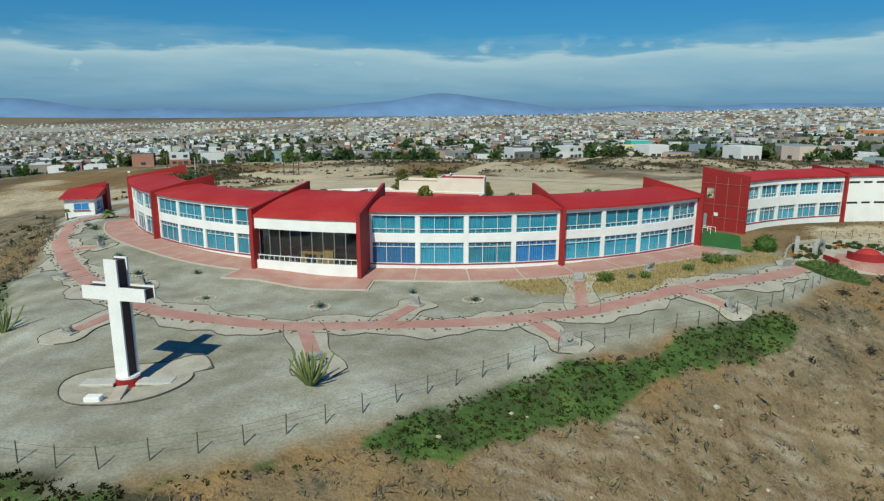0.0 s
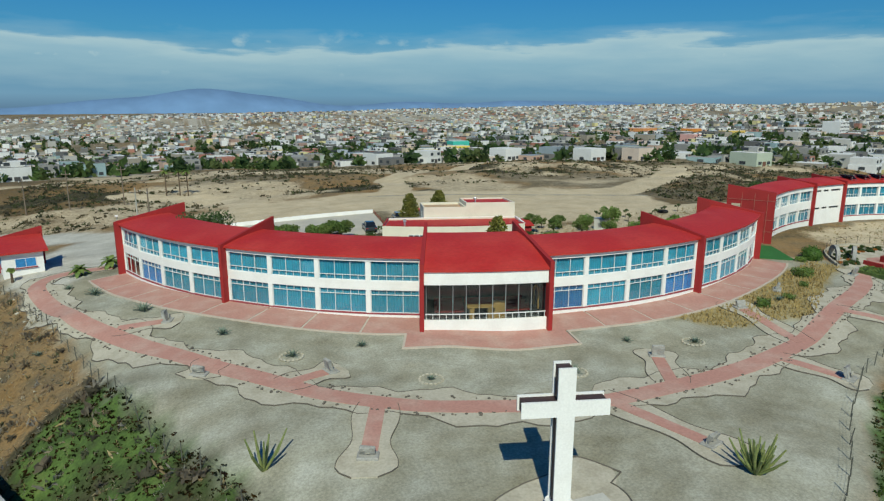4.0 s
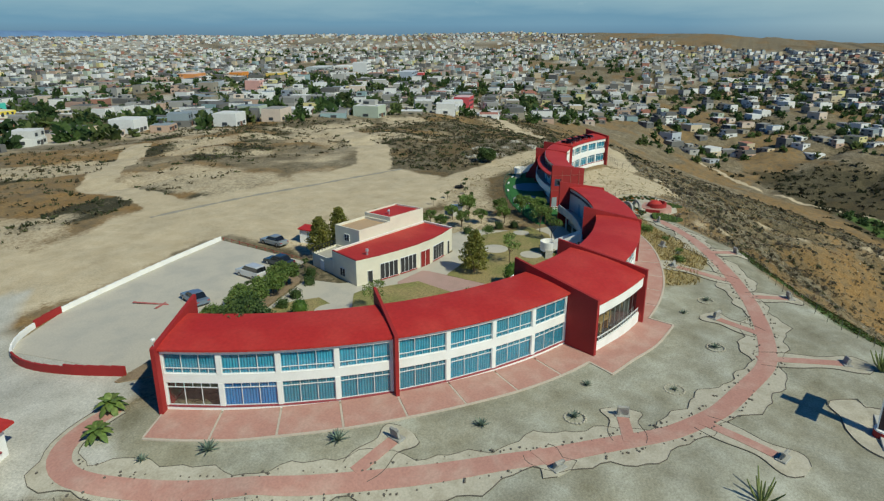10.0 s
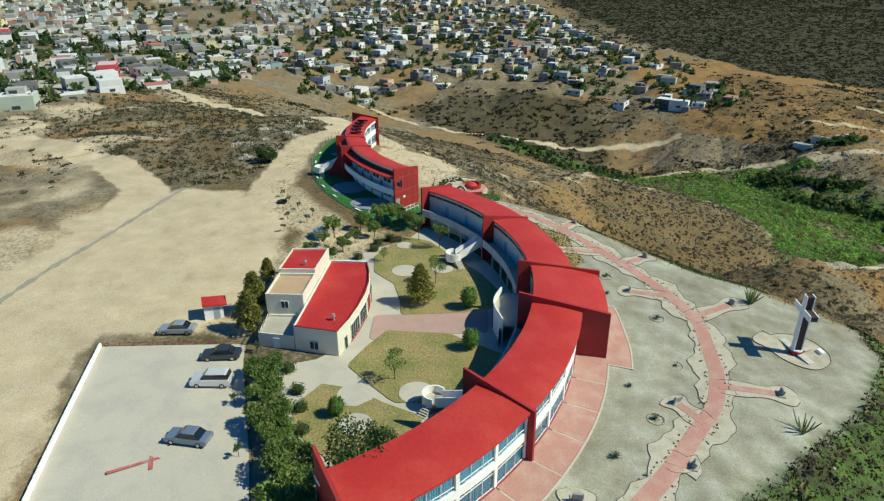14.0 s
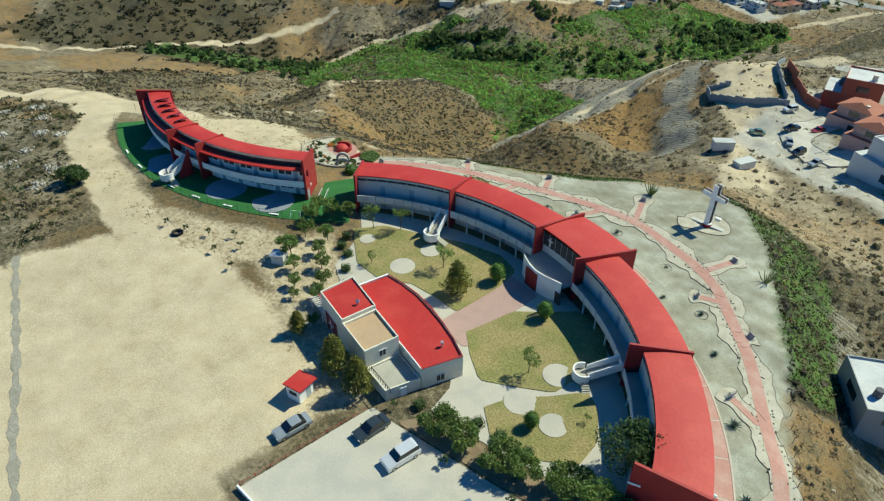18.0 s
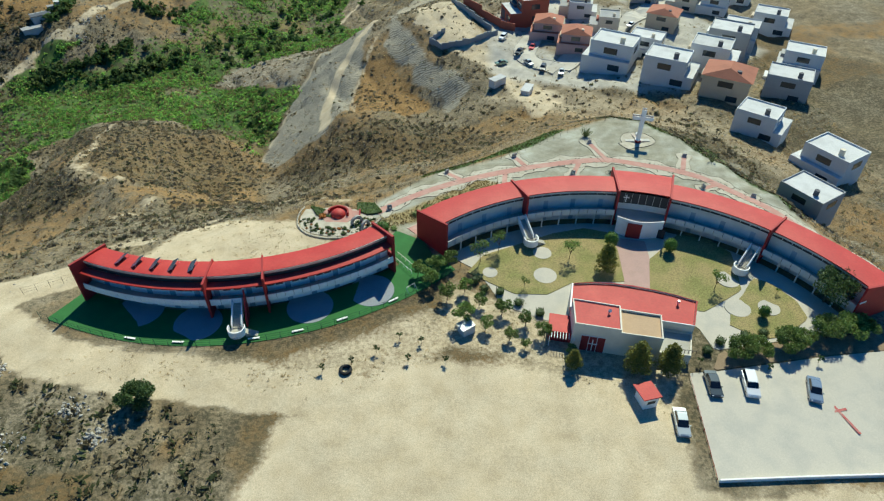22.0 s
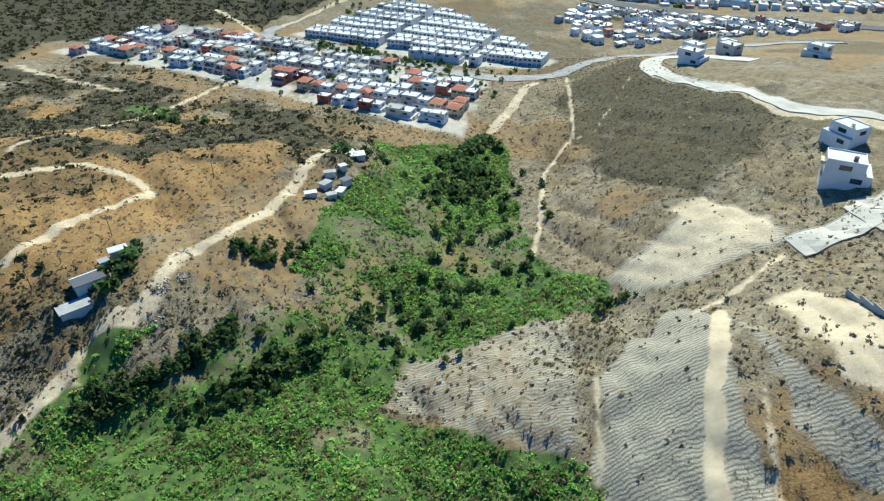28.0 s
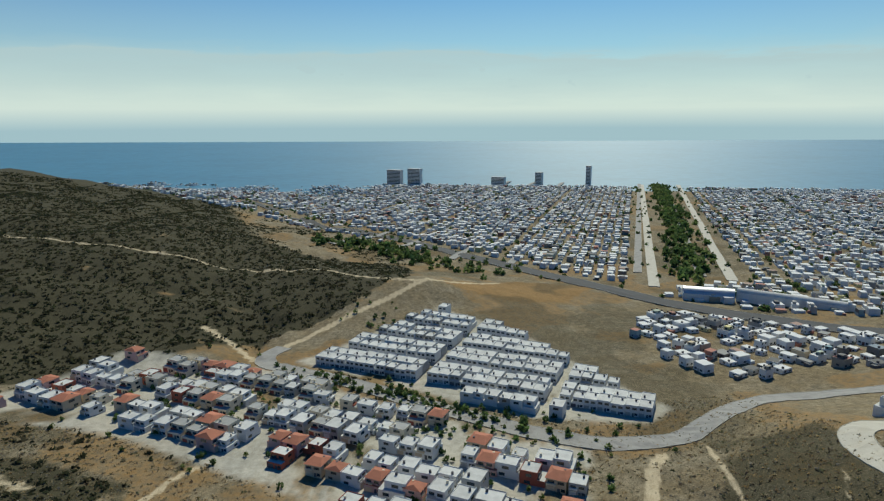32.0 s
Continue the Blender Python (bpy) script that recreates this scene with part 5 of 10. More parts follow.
# ---- plants ----
LEAF = mat("broad_leaf", (0.15, 0.23, 0.055), 0.6, 0.35, 0.9, 3.0, 0.0, second=(0.24, 0.29, 0.08), amount=0.8, by_object=0.2, leafy=0.35)
LEAF_BRIGHT = mat("clipped_leaf", (0.075, 0.16, 0.025), 0.6, 0.3, 1.2, 4.0, 0.0, second=(0.13, 0.21, 0.04), amount=0.8, by_object=0.15, leafy=0.35)
LEAF_DARK = mat("dark_leaf", (0.06, 0.10, 0.03), 0.65, 0.3, 1.2, 4.0, 0.0, second=(0.10, 0.15, 0.045), amount=0.8, by_object=0.2, leafy=0.35)
LEAF_GOLD = mat("golden_green_needles", (0.19, 0.20, 0.045), 0.65, 0.35, 1.0, 3.0, 0.0, second=(0.32, 0.29, 0.06), amount=0.9, by_object=0.15, leafy=0.35)
AGAVE_LEAF = mat("blue_green_agave", (0.12, 0.17, 0.13), 0.5, 0.2, 2.0, 8.0, 0.05, second=(0.20, 0.24, 0.17), by_object=0.2)
CACTUS = mat("cactus_skin", (0.17, 0.21, 0.07), 0.6, 0.2, 2.0, 8.0, 0.1, second=(0.28, 0.28, 0.10))
BARK = mat("rough_bark", (0.12, 0.085, 0.055), 0.9, 0.25, 2.0, 12.0, 0.4)
DRY_GRASS = mat("dry_grass", (0.36, 0.27, 0.11), 0.8, 0.2, 1.0, 6.0, 0.1, second=(0.22, 0.16, 0.06))
rng = np.random.default_rng(7)


def leaves(bm, centre, radii, count, size, shell=0.55):
    """Leaf sprays: small bent quads scattered through an ellipsoid, thickest near its skin."""
    c, rad = np.array(centre), np.array(radii)
    for _ in range(count):
        d = rng.normal(size=3)
        d /= np.linalg.norm(d)
        p = c + d * rad * (shell + (1 - shell) * rng.random()) * (0.85 + 0.25 * rng.random())
        a = rng.normal(size=3) + d * 0.3
        a /= np.linalg.norm(a)
        b = np.cross(a, rng.normal(size=3))
        b /= np.linalg.norm(b)
        s = size * (0.6 + 0.8 * rng.random())
        q = [bm.verts.new(p + s * v) for v in (-a * 0.9, -b * 0.55 + 0.15 * d, a * 0.9, b * 0.55 + 0.15 * d)]
        bm.faces.new(q)


def limb_tree(name, label, height, spread, leaf, clumps, per, size, trunk_r=0.16, stem=0.38, category="tree", group="", flat=0.8):
    t = thing(name, 0, 0, -200, 0, label, category, group)
    bm = bmesh.new()
    tube(bm, (0, 0, -0.3), (0.06, 0.03, height * stem), trunk_r, trunk_r * 0.7, 8)
    tips = []
    for k in range(clumps):
        a = k * 2.4 + 0.5 * rng.random()
        rr = spread * (0.25 + 0.6 * ((k * 0.618) % 1))
        tip = (rr * math.cos(a), rr * math.sin(a), height * (stem + (0.9 - stem) * (0.25 + 0.75 * rng.random())))
        tube(bm, (0.06, 0.03, height * stem * (0.75 + 0.25 * rng.random())), tip, trunk_r * 0.45, trunk_r * 0.12, 5)
        tips.append(tip)
    part("trunk", bm, BARK, t)
    bm = bmesh.new()
    for tip in tips:
        r = spread * (0.28 + 0.2 * rng.random())
        leaves(bm, tip, (r, r, r * flat), per, size)
    part("crown", bm, leaf, t)
    return t


def cone_tree(name, label, height, spread, leaf):
    t = thing(name, 0, 0, -200, 0, label, "tree")
    bm = bmesh.new()
    tube(bm, (0, 0, -0.3), (0, 0, height * 0.92), 0.2, 0.04, 8)
    boughs = []
    for k in range(34):
        u = (k + 0.5) / 34
        z = height * (0.10 + 0.86 * u)
        r = spread * (1 - u) ** 0.8 * (0.7 + 0.5 * rng.random()) + 0.12
        a = k * 2.4
        tip = (r * math.cos(a), r * math.sin(a), z + 0.25 * r)
        tube(bm, (0, 0, z - 0.1), tip, 0.05, 0.015, 4)
        boughs.append((tip, r))
    part("trunk", bm, BARK, t)
    bm = bmesh.new()
    for (x, y, z), r in boughs:
        leaves(bm, (x * 0.72, y * 0.72, z), (0.6 + 0.3 * r, 0.6 + 0.3 * r, 0.5), 120, 0.2)
    part("crown", bm, leaf, t)
    return t


def ball_tree(name, label, height, r, stem, leaf, tall=1.15):
    t = thing(name, 0, 0, -200, 0, label, "tree")
    bm = bmesh.new()
    tube(bm, (0, 0, -0.2), (0, 0, height - r), 0.09, 0.06, 8)
    part("trunk", bm, BARK, t)
    bm = bmesh.new()
    bmesh.ops.create_icosphere(bm, subdivisions=2, radius=r * 0.8, matrix=Matrix.Translation((0, 0, height - r)) @ Matrix.Diagonal((1, 1, tall, 1)))
    leaves(bm, (0, 0, height - r), (r * 0.95, r * 0.95, r * tall * 0.95), 700, 0.13, 0.82)
    part("crown", bm, leaf, t)
    return t


def shrub_block(name, label, w, d, h, leaf):
    t = thing(name, 0, 0, -200, 0, label, "shrub", "clipped shrubs along the court path")
    bm = bmesh.new()
    box(bm, -w * 0.42, -d * 0.42, 0.1, w * 0.42, d * 0.42, h * 0.9)
    bmesh.ops.bevel(bm, geom=bm.edges[:], offset=0.2, segments=2, affect="EDGES")
    for _ in range(420):
        f = rng.integers(0, 5)
        u, v = rng.random(2) - 0.5
        p = ((u * w, v * d, h), (w / 2, u * d, (v + 0.5) * h), (-w / 2, u * d, (v + 0.5) * h), (u * w, d / 2, (v + 0.5) * h), (u * w, -d / 2, (v + 0.5) * h))[f]
        leaves(bm, p, (0.06, 0.06, 0.06), 1, 0.10)
    part("foliage", bm, leaf, t)
    bm = bmesh.new()
    tube(bm, (0, 0, -0.2), (0, 0, 0.3), 0.06, 0.05, 6)
    part("stem", bm, BARK, t)
    return t


def agave(label="blue-green agave rosette in the gravel", r=0.95, count=26):
    t = thing("agave", 0, 0, -200, 0, label, "agave", "agaves in the gravel yard")
    for k in range(count):
        bm = bmesh.new()
        a = k * 2.399
        lift = 0.25 + 1.1 * (k / count)
        ln = r * (0.75 + 0.4 * rng.random())
        prev = None
        for j in range(5):
            u = j / 4
            w = 0.085 * (1 - u) ** 0.6 * (0.7 + 0.9 * u * (1 - u) * 2) + 0.004
            x = ln * u * math.cos(lift) + 0.05
            z = ln * u * math.sin(lift) - 0.12 * u * u * ln
            ring = [bm.verts.new((x, -w, z + 0.03)), bm.verts.new((x, 0, z - 0.015)), bm.verts.new((x, w, z + 0.03))]
            if prev:
                bm.faces.new((prev[0], prev[1], ring[1], ring[0])), bm.faces.new((prev[1], prev[2], ring[2], ring[1]))
            prev = ring
        part("leaf", bm, AGAVE_LEAF, t).matrix_basis = pose(0, 0, 0.05, 0, 0, math.degrees(a))
    return t


def palm(label, height, fronds=16, reach=1.5):
    t = thing("palm", 0, 0, -200, 0, label, "palm")
    bm = bmesh.new()
    for k in range(6):
        tube(bm, (0, 0, height * k / 6 - 0.1), (0, 0, height * (k + 1) / 6 - 0.1), 0.2 - 0.012 * k, 0.16 - 0.012 * k, 9)
    part("trunk", bm, BARK, t)
    for k in range(fronds):
        bm = bmesh.new()
        up = 1.1 - 1.5 * (k / fronds)
        prev = None
        for j in range(7):
            u = j / 6
            x, z = reach * u * math.cos(up) + 0.1 * u, reach * u * math.sin(up) - 0.55 * reach * u * u
            w = 0.34 * math.sin(math.pi * min(1, u * 0.9 + 0.1)) ** 0.7 * (1 if j < 6 else 0.1)
            ring = [bm.verts.new((x, -w, z - 0.12 * w)), bm.verts.new((x, 0, z)), bm.verts.new((x, w, z - 0.12 * w))]
            if prev:
                bm.faces.new((prev[0], prev[1], ring[1], ring[0])), bm.faces.new((prev[1], prev[2], ring[2], ring[1]))
            prev = ring
        part("frond", bm, LEAF, t).matrix_basis = pose(0, 0, height - 0.1, 0, 0, k * 137.5)
    return t


def put(proto, x, y, turn=0.0, size=1.0, z=None, label=""):
    """A copy of a prototype on the ground; the prototype itself is moved to its first place."""
    m = pose(x, y, zat(x, y) if z is None else z, 0, 0, turn)
    if proto.location.z < -150:
        proto.matrix_basis = m
        ob = proto
    else:
        ob = copy_thing(proto, m)
    ob.scale = (size,) * 3
    return tagged(ob, label)

# ---- front yard: paved terrace, ring path with its pale margins, sculptures, the cross ----
PALE_SOIL = mat("pale_dry_soil", (0.47, 0.43, 0.34), 0.95, 0.12, 0.8, 6.0, 0.25, second=(0.36, 0.32, 0.24), amount=0.7)
EDGING = mat("dark_garden_edging", (0.13, 0.115, 0.095), 0.9, 0.2, 2.0, 10.0, 0.1)
STONE = mat("carved_grey_stone", (0.36, 0.35, 0.32), 0.9, 0.15, 1.5, 8.0, 0.4, second=(0.24, 0.23, 0.21))
PALE_JOINT = mat("pale_concrete_joint", (0.52, 0.44, 0.36), 0.9, 0.1, 1.0, 8.0, 0.1)


def drape(bm, left, right, lift, cross=3, thick=0.0):
    """A strip laid on the ground between two lines."""
    rows = []
    lx, ly = np.array([p[0] for p in left]), np.array([p[1] for p in left])
    rx, ry = np.array([p[0] for p in right]), np.array([p[1] for p in right])
    us = np.linspace(0, 1, cross + 1)
    gx, gy = lx[:, None] * (1 - us) + rx[:, None] * us, ly[:, None] * (1 - us) + ry[:, None] * us
    gz = land_height(gx, gy) + lift
    for i in range(len(left)):
        rows.append([bm.verts.new((gx[i, j], gy[i, j], gz[i, j])) for j in range(cross + 1)])
    for p, q in zip(rows, rows[1:]):
        for j in range(cross):
            bm.faces.new((p[j], p[j + 1], q[j + 1], q[j]))
    bmesh.ops.recalc_face_normals(bm, faces=bm.faces[:])
    if sum(f.normal.z for f in bm.faces) < 0:
        bmesh.ops.reverse_faces(bm, faces=bm.faces[:])
    if thick:
        edge = [e for e in bm.edges if e.is_boundary]
        ret = bmesh.ops.extrude_edge_only(bm, edges=edge)
        bmesh.ops.translate(bm, verts=[v for v in ret["geom"] if isinstance(v, bmesh.types.BMVert)], vec=(0, 0, -thick))
    return bm


def resample(line, step):
    pts = np.array(line, float)
    d = np.r_[0, np.cumsum(np.hypot(*np.diff(pts, axis=0).T))]
    s = np.linspace(0, d[-1], max(2, int(d[-1] / step) + 1))
    return np.stack([np.interp(s, d, pts[:, 0]), np.interp(s, d, pts[:, 1])], -1)


def softened(line, step=1.0, rounds=3):
    p = resample(line, step)
    for _ in range(rounds * 2):
        p[1:-1] = 0.25 * p[:-2] + 0.5 * p[1:-1] + 0.25 * p[2:]
    return p


def sides(line, half):
    t = np.gradient(line, axis=0)
    n = np.stack([-t[:, 1], t[:, 0]], -1) / np.linalg.norm(t, axis=1)[:, None]
    h = np.asarray(half)[:, None] if np.ndim(half) else half
    return line + n * h, line - n * h


from mathutils.geometry import delaunay_2d_cdt


def dense(poly, step=1.2):
    return [tuple(p) for p in resample(list(poly) + [poly[0]], step)[:-1]]


def flat_patch(name, poly, lift, material, parent, label="", depth=0.35):
    """A ground patch: outline closed, draped over the soil, with a skirt into it."""
    pts = dense(poly)
    g = 1.7
    gx, gy = np.meshgrid(np.arange(min(p[0] for p in pts), max(p[0] for p in pts), g), np.arange(min(p[1] for p in pts), max(p[1] for p in pts), g))
    gx, gy = gx.ravel(), gy.ravel()
    ok = inside(gx, gy, pts) > 0.6
    every = [Vector(p) for p in pts] + [Vector(p) for p in zip(gx[ok], gy[ok])]
    n = len(pts)
    co, _, faces, _, _, _ = delaunay_2d_cdt(every, [(k, (k + 1) % n) for k in range(n)], [list(range(n))], 1, 1e-5)
    zs = land_height(np.array([p[0] for p in co]), np.array([p[1] for p in co]))
    bm = bmesh.new()
    vs = [bm.verts.new((p[0], p[1], z + lift)) for p, z in zip(co, zs)]
    for f in faces:
        bm.faces.new([vs[k] for k in f])
    bmesh.ops.recalc_face_normals(bm, faces=bm.faces[:])
    if sum(f.normal.z for f in bm.faces) < 0:
        bmesh.ops.reverse_faces(bm, faces=bm.faces[:])
    ret = bmesh.ops.extrude_edge_only(bm, edges=[e for e in bm.edges if e.is_boundary])
    bmesh.ops.translate(bm, verts=[v for v in ret["geom"] if isinstance(v, bmesh.types.BMVert)], vec=(0, 0, -depth - lift))
    return part(name, bm, material, parent, label)


# the terrace in front of the school, slab by slab, with pale joints
terrace = thing("terrace", 0, 0, 0, 0, "worn red paved terrace along the school front with pale joints", "paving", kind="structure")
cuts = [FINS1[0] + (FINS1[1] - FINS1[0]) * k / 4 for k in range(4)] + [FINS1[1] + (FINS1[2] - FINS1[1]) * k / 4 for k in range(4)]
cuts += [FINS1[2], FINS1[3]] + [FINS1[3] + (FINS1[4] - FINS1[3]) * k / 4 for k in range(1, 4)] + [FINS1[4] + (FINS1[5] - FINS1[4]) * k / 4 for k in range(5)]
for a0, a1 in zip(cuts, cuts[1:]):
    hall = -112.5 < (a0 + a1) / 2 < -98.6
    r0, r1 = (58.85, 62.8) if hall else (55.2, 59.6)
    angs = np.linspace(a0 + 0.12, a1 - 0.12, 9)
    if hall:
        angs = np.linspace(a0 - 1.5, a1 + 1.5, 14)
    part("slab", drape(bmesh.new(), [polar(C1, r0, a) for a in angs], [polar(C1, r1, a) for a in angs], 0.10, 3, 0.2), PAVING, terrace)
    if not hall:
        angs = (a0 - 0.1, a0 + 0.1)
        part("joint", drape(bmesh.new(), [polar(C1, 55.7, angs[0]), polar(C1, 59.6, angs[0])], [polar(C1, 55.7, angs[1]), polar(C1, 59.6, angs[1])], 0.095, 1), PALE_JOINT, terrace)
for a0, a1, r in ((FINS1[0], -113.6, 59.7), (-113.6, -97.6, 62.9), (-97.6, FINS1[5], 59.7)):
    angs = np.linspace(a0, a1, 40)
    part("kerb", drape(bmesh.new(), [polar(C1, r - 0.05, a) for a in angs], [polar(C1, r + 0.2, a) for a in angs], 0.12, 1, 0.2), PALE_JOINT, terrace)
for a in (-113.6, -97.6):
    part("kerb", drape(bmesh.new(), [polar(C1, 59.7, a), polar(C1, 63.0, a)], [polar(C1, 59.7, a + 0.2), polar(C1, 63.0, a + 0.2)], 0.12, 1, 0.2), PALE_JOINT, terrace)

RING = [(-53.0, 112.6), (-56.2, 112.9), (-59.4, 112.3), (-61.6, 110.2), (-61.9, 106.8), (-58.6, 98.6), (-55, 91), (-51, 85), (-47, 78.5), (-42.6, 72.4), (-37.8, 67), (-33.2, 61.5), (-27, 57.5), (-20, 55), (-13.9, 52.8), (-8.5, 52.8), (-2, 53.4), (6, 54.8), (14.8, 57.2), (24, 61.5), (33, 65.5), (40, 69.3), (45, 73.5)]
SPURS = [   # short paths off the ring to a stone each: from, to
    ((-50.5, 86), (-45.4, 84.6)), ((-41.2, 72.4), (-42.6, 69.9)), ((-36.2, 64.8), (-31.8, 66.3)), ((-29.5, 59), (-32.3, 51.8)), ((-5, 53.8), (-2.2, 59.2)),
    ((-12.5, 54), (-9.5, 44.6)), ((8.5, 55), (11, 49.6)), ((14, 57), (15.6, 66.5)), ((25, 61.8), (28.6, 57.4)),
]
path = thing("garden_path", 0, 0, 0, 0, "winding worn red path with pale soil margins and dark edging", "path", kind="structure")
ring = softened(RING, 1.0)
part("path_paving", drape(bmesh.new(), *sides(ring, 1.02), 0.085, 3, 0.1), PAVING, path)
for k, s in enumerate((-1, 1)):
    i = np.arange(len(ring))
    wide = 2.35 + 0.75 * np.sin(i * 0.33 + 2 * k) + 0.45 * np.sin(i * 0.83 + k) + 0.25 * np.sin(i * 1.9)
    wide = np.where(i < 9, 1.5, wide)
    a, b = sides(ring, wide)[0 if s > 0 else 1], sides(ring, 1.0)[0 if s > 0 else 1]
    part("soil_margin", drape(bmesh.new(), a, b, 0.06, 3, 0.08), PALE_SOIL, path, "pale soil margin with a wavy edge")
    c, d = sides(ring, wide + 0.04)[0 if s > 0 else 1], sides(ring, wide - 0.01)[0 if s > 0 else 1]
    part("edging", drape(bmesh.new(), c, d, 0.10, 1, 0.12), EDGING, path)
    bm = bmesh.new()
    for j in range(200):
        u = int(rng.integers(9, len(ring) - 2))
        p = sides(ring, 1.15 + 0.35 * rng.random())[0 if s > 0 else 1][u] + rng.normal(size=2) * 0.2
        r = 0.07 + 0.1 * rng.random()
        bmesh.ops.create_icosphere(bm, subdivisions=1, radius=r, matrix=Matrix.Translation((*p, zat(*p) + 0.1)) @ Matrix.Diagonal((1, 0.8, 0.7, 1)))
    part("border_stones", bm, EDGING, path)["kind"] = "stuff"
for (x0, y0), (x1, y1) in SPURS:
    line = resample([(x0, y0), (x1, y1)], 0.8)
    if len(line) < 3:
        continue
    part("spur_paving", drape(bmesh.new(), *sides(line, 0.6), 0.11, 2, 0.1), PAVING, path)
    ext = resample([(x0, y0), (x1 + (x1 - x0) * 0.28, y1 + (y1 - y0) * 0.28)], 0.5)
    u = np.linspace(0, 1, len(ext))
    wide = 1.5 + 0.3 * np.sin(u * 7) + 0.7 * np.exp(-((u - 0.82) / 0.16) ** 2)
    wide *= np.sqrt(np.clip((1.02 - u) / 0.1, 0.02, 1))
    part("soil_margin", drape(bmesh.new(), *sides(ext, wide), 0.07, 3, 0.08), PALE_SOIL, path, "pale soil lobe round a stone")
    for q in (0, 1):
        part("edging", drape(bmesh.new(), sides(ext, wide + 0.05)[q], sides(ext, wide)[q], 0.11, 1, 0.12), EDGING, path)

# stones with carved faces at the ends of the spurs
def sculpture(kind):
    t = thing("stone_sculpture", 0, 0, -200, 0, "carved grey stone marker leaning on a low plinth", "sculpture", "stone markers along the garden path")
    bm = bmesh.new()
    box(bm, -0.75, -0.5, -0.1, 0.75, 0.5, 0.22)
    bmesh.ops.bevel(bm, geom=bm.edges[:], offset=0.05, segments=1, affect="EDGES")
    part("plinth", bm, STONE, t)
    bm = bmesh.new()
    m = pose(0, 0.1, 0.2, -14 if kind == 0 else 22, 0, 0)
    box(bm, -0.55, -0.14, 0, 0.5, 0.14, 1.05 if kind == 0 else 0.75, m)
    bmesh.ops.subdivide_edges(bm, edges=bm.edges[:], cuts=2)
    for v in bm.verts:
        v.co += Vector(rng.normal(size=3) * 0.035)
    part("slab", bm, STONE, t)
    bm = bmesh.new()
    tube(bm, (0, -0.19, 0.62), (0, -0.13, 0.62), 0.26, 0.26, 14)
    part("carving", bm, CONCRETE, t)
    return t


marker = [sculpture(0), sculpture(1)]
for k, ((x0, y0), (x1, y1)) in enumerate(SPURS[:10]):
    put(marker[k % 2], x1, y1, math.degrees(math.atan2(y1 - y0, x1 - x0)) - 90 + 180)
put(marker[1], 24.5, 69.5, 40), put(marker[0], 42, 72.5, 200)

# the tall white cross on its pad
LOT_SLAB = mat("pale_slab_concrete", (0.55, 0.53, 0.47), 0.9, 0.08, 0.8, 6.0, 0.12)
CROSS = (-23.0, 42.7)
zc = zat(*CROSS) + 0.25
pad = thing("cross_pad", *CROSS, zc, 0, "pale soil pad with dark edging and concrete slabs below the cross", "pad", kind="structure")
lobe = [(4.6 * math.cos(a) * (1 + 0.05 * math.sin(3 * a)) + (1.5 if 0.5 < a < 1.7 else 0), 3.7 * math.sin(a) + (1.9 * math.exp(-((a - 1.05) / 0.4) ** 2)) - 0.6) for a in np.linspace(0, math.tau, 48, endpoint=False)]
flat_patch("soil", [(CROSS[0] + a, CROSS[1] + b) for a, b in lobe], 0.07, PALE_SOIL, pad, "pale soil with a dark edge").matrix_basis = Matrix.Translation((-CROSS[0], -CROSS[1], -zc))
zpad = 0.08
at_pad = lambda p: (p[0], p[1], zat(CROSS[0] + p[0], CROSS[1] + p[1]) - zc + 0.09)
ringpts = np.array(lobe + lobe[:1])
bm = bmesh.new()
for p, q in zip(ringpts, ringpts[1:]):
    tube(bm, at_pad(p), at_pad(q), 0.06, 0.06, 4, False)
part("edging", bm, EDGING, pad)
for dims, turn in (((-3.2, -0.55, 0.0, -0.8, 0.55, 0.22), 0), ((0.8, -0.55, 0.0, 3.4, 0.55, 0.22), 0), ((-0.5, -3.4, 0.0, 0.3, -1.0, 0.2), 12)):
    part("slab", boxed(*dims, m=pose(0, -0.2, at_pad(((dims[0] + dims[3]) / 2, (dims[1] + dims[4]) / 2 - 0.2))[2], 0, 0, turn), bevel=0.03), PALE_JOINT if turn else LOT_SLAB, pad)
part("kerb_stone", boxed(-1.4, -3.7, -0.2, -0.3, -3.0, 0.35, m=pose(0, 0, at_pad((-0.9, -3.3))[2]), bevel=0.05), WHITE, pad)
CROSS_SIDE = mat("dark_recess_paint", (0.06, 0.035, 0.035), 0.7, 0.2, 1.0, 8.0, 0.1)
cross = thing("cross", *CROSS, zc, -15, "tall white concrete cross with dark recessed sides on a red base", "cross")
W_, D_, H_, B0, B1, A_ = 0.52, 0.60, 9.5, 6.55, 7.5, 2.6
for y0, y1, n in ((-D_, -D_ + 0.14, "front_leaf"), (D_ - 0.14, D_, "back_leaf")):
    bm = bmesh.new()
    prism(bm, [(-W_, 0.5), (W_, 0.5), (W_, B0), (A_, B0), (A_, B1), (W_, B1), (W_, H_), (-W_, H_), (-W_, B1), (-A_, B1), (-A_, B0), (-W_, B0)], 0, y1 - y0)
    bmesh.ops.transform(bm, matrix=pose(0, y1, 0, 90, 0, 0), verts=bm.verts[:])
    bmesh.ops.recalc_face_normals(bm, faces=bm.faces[:])
    part(n, bm, WHITE, cross)
bm = bmesh.new()
g = 0.12
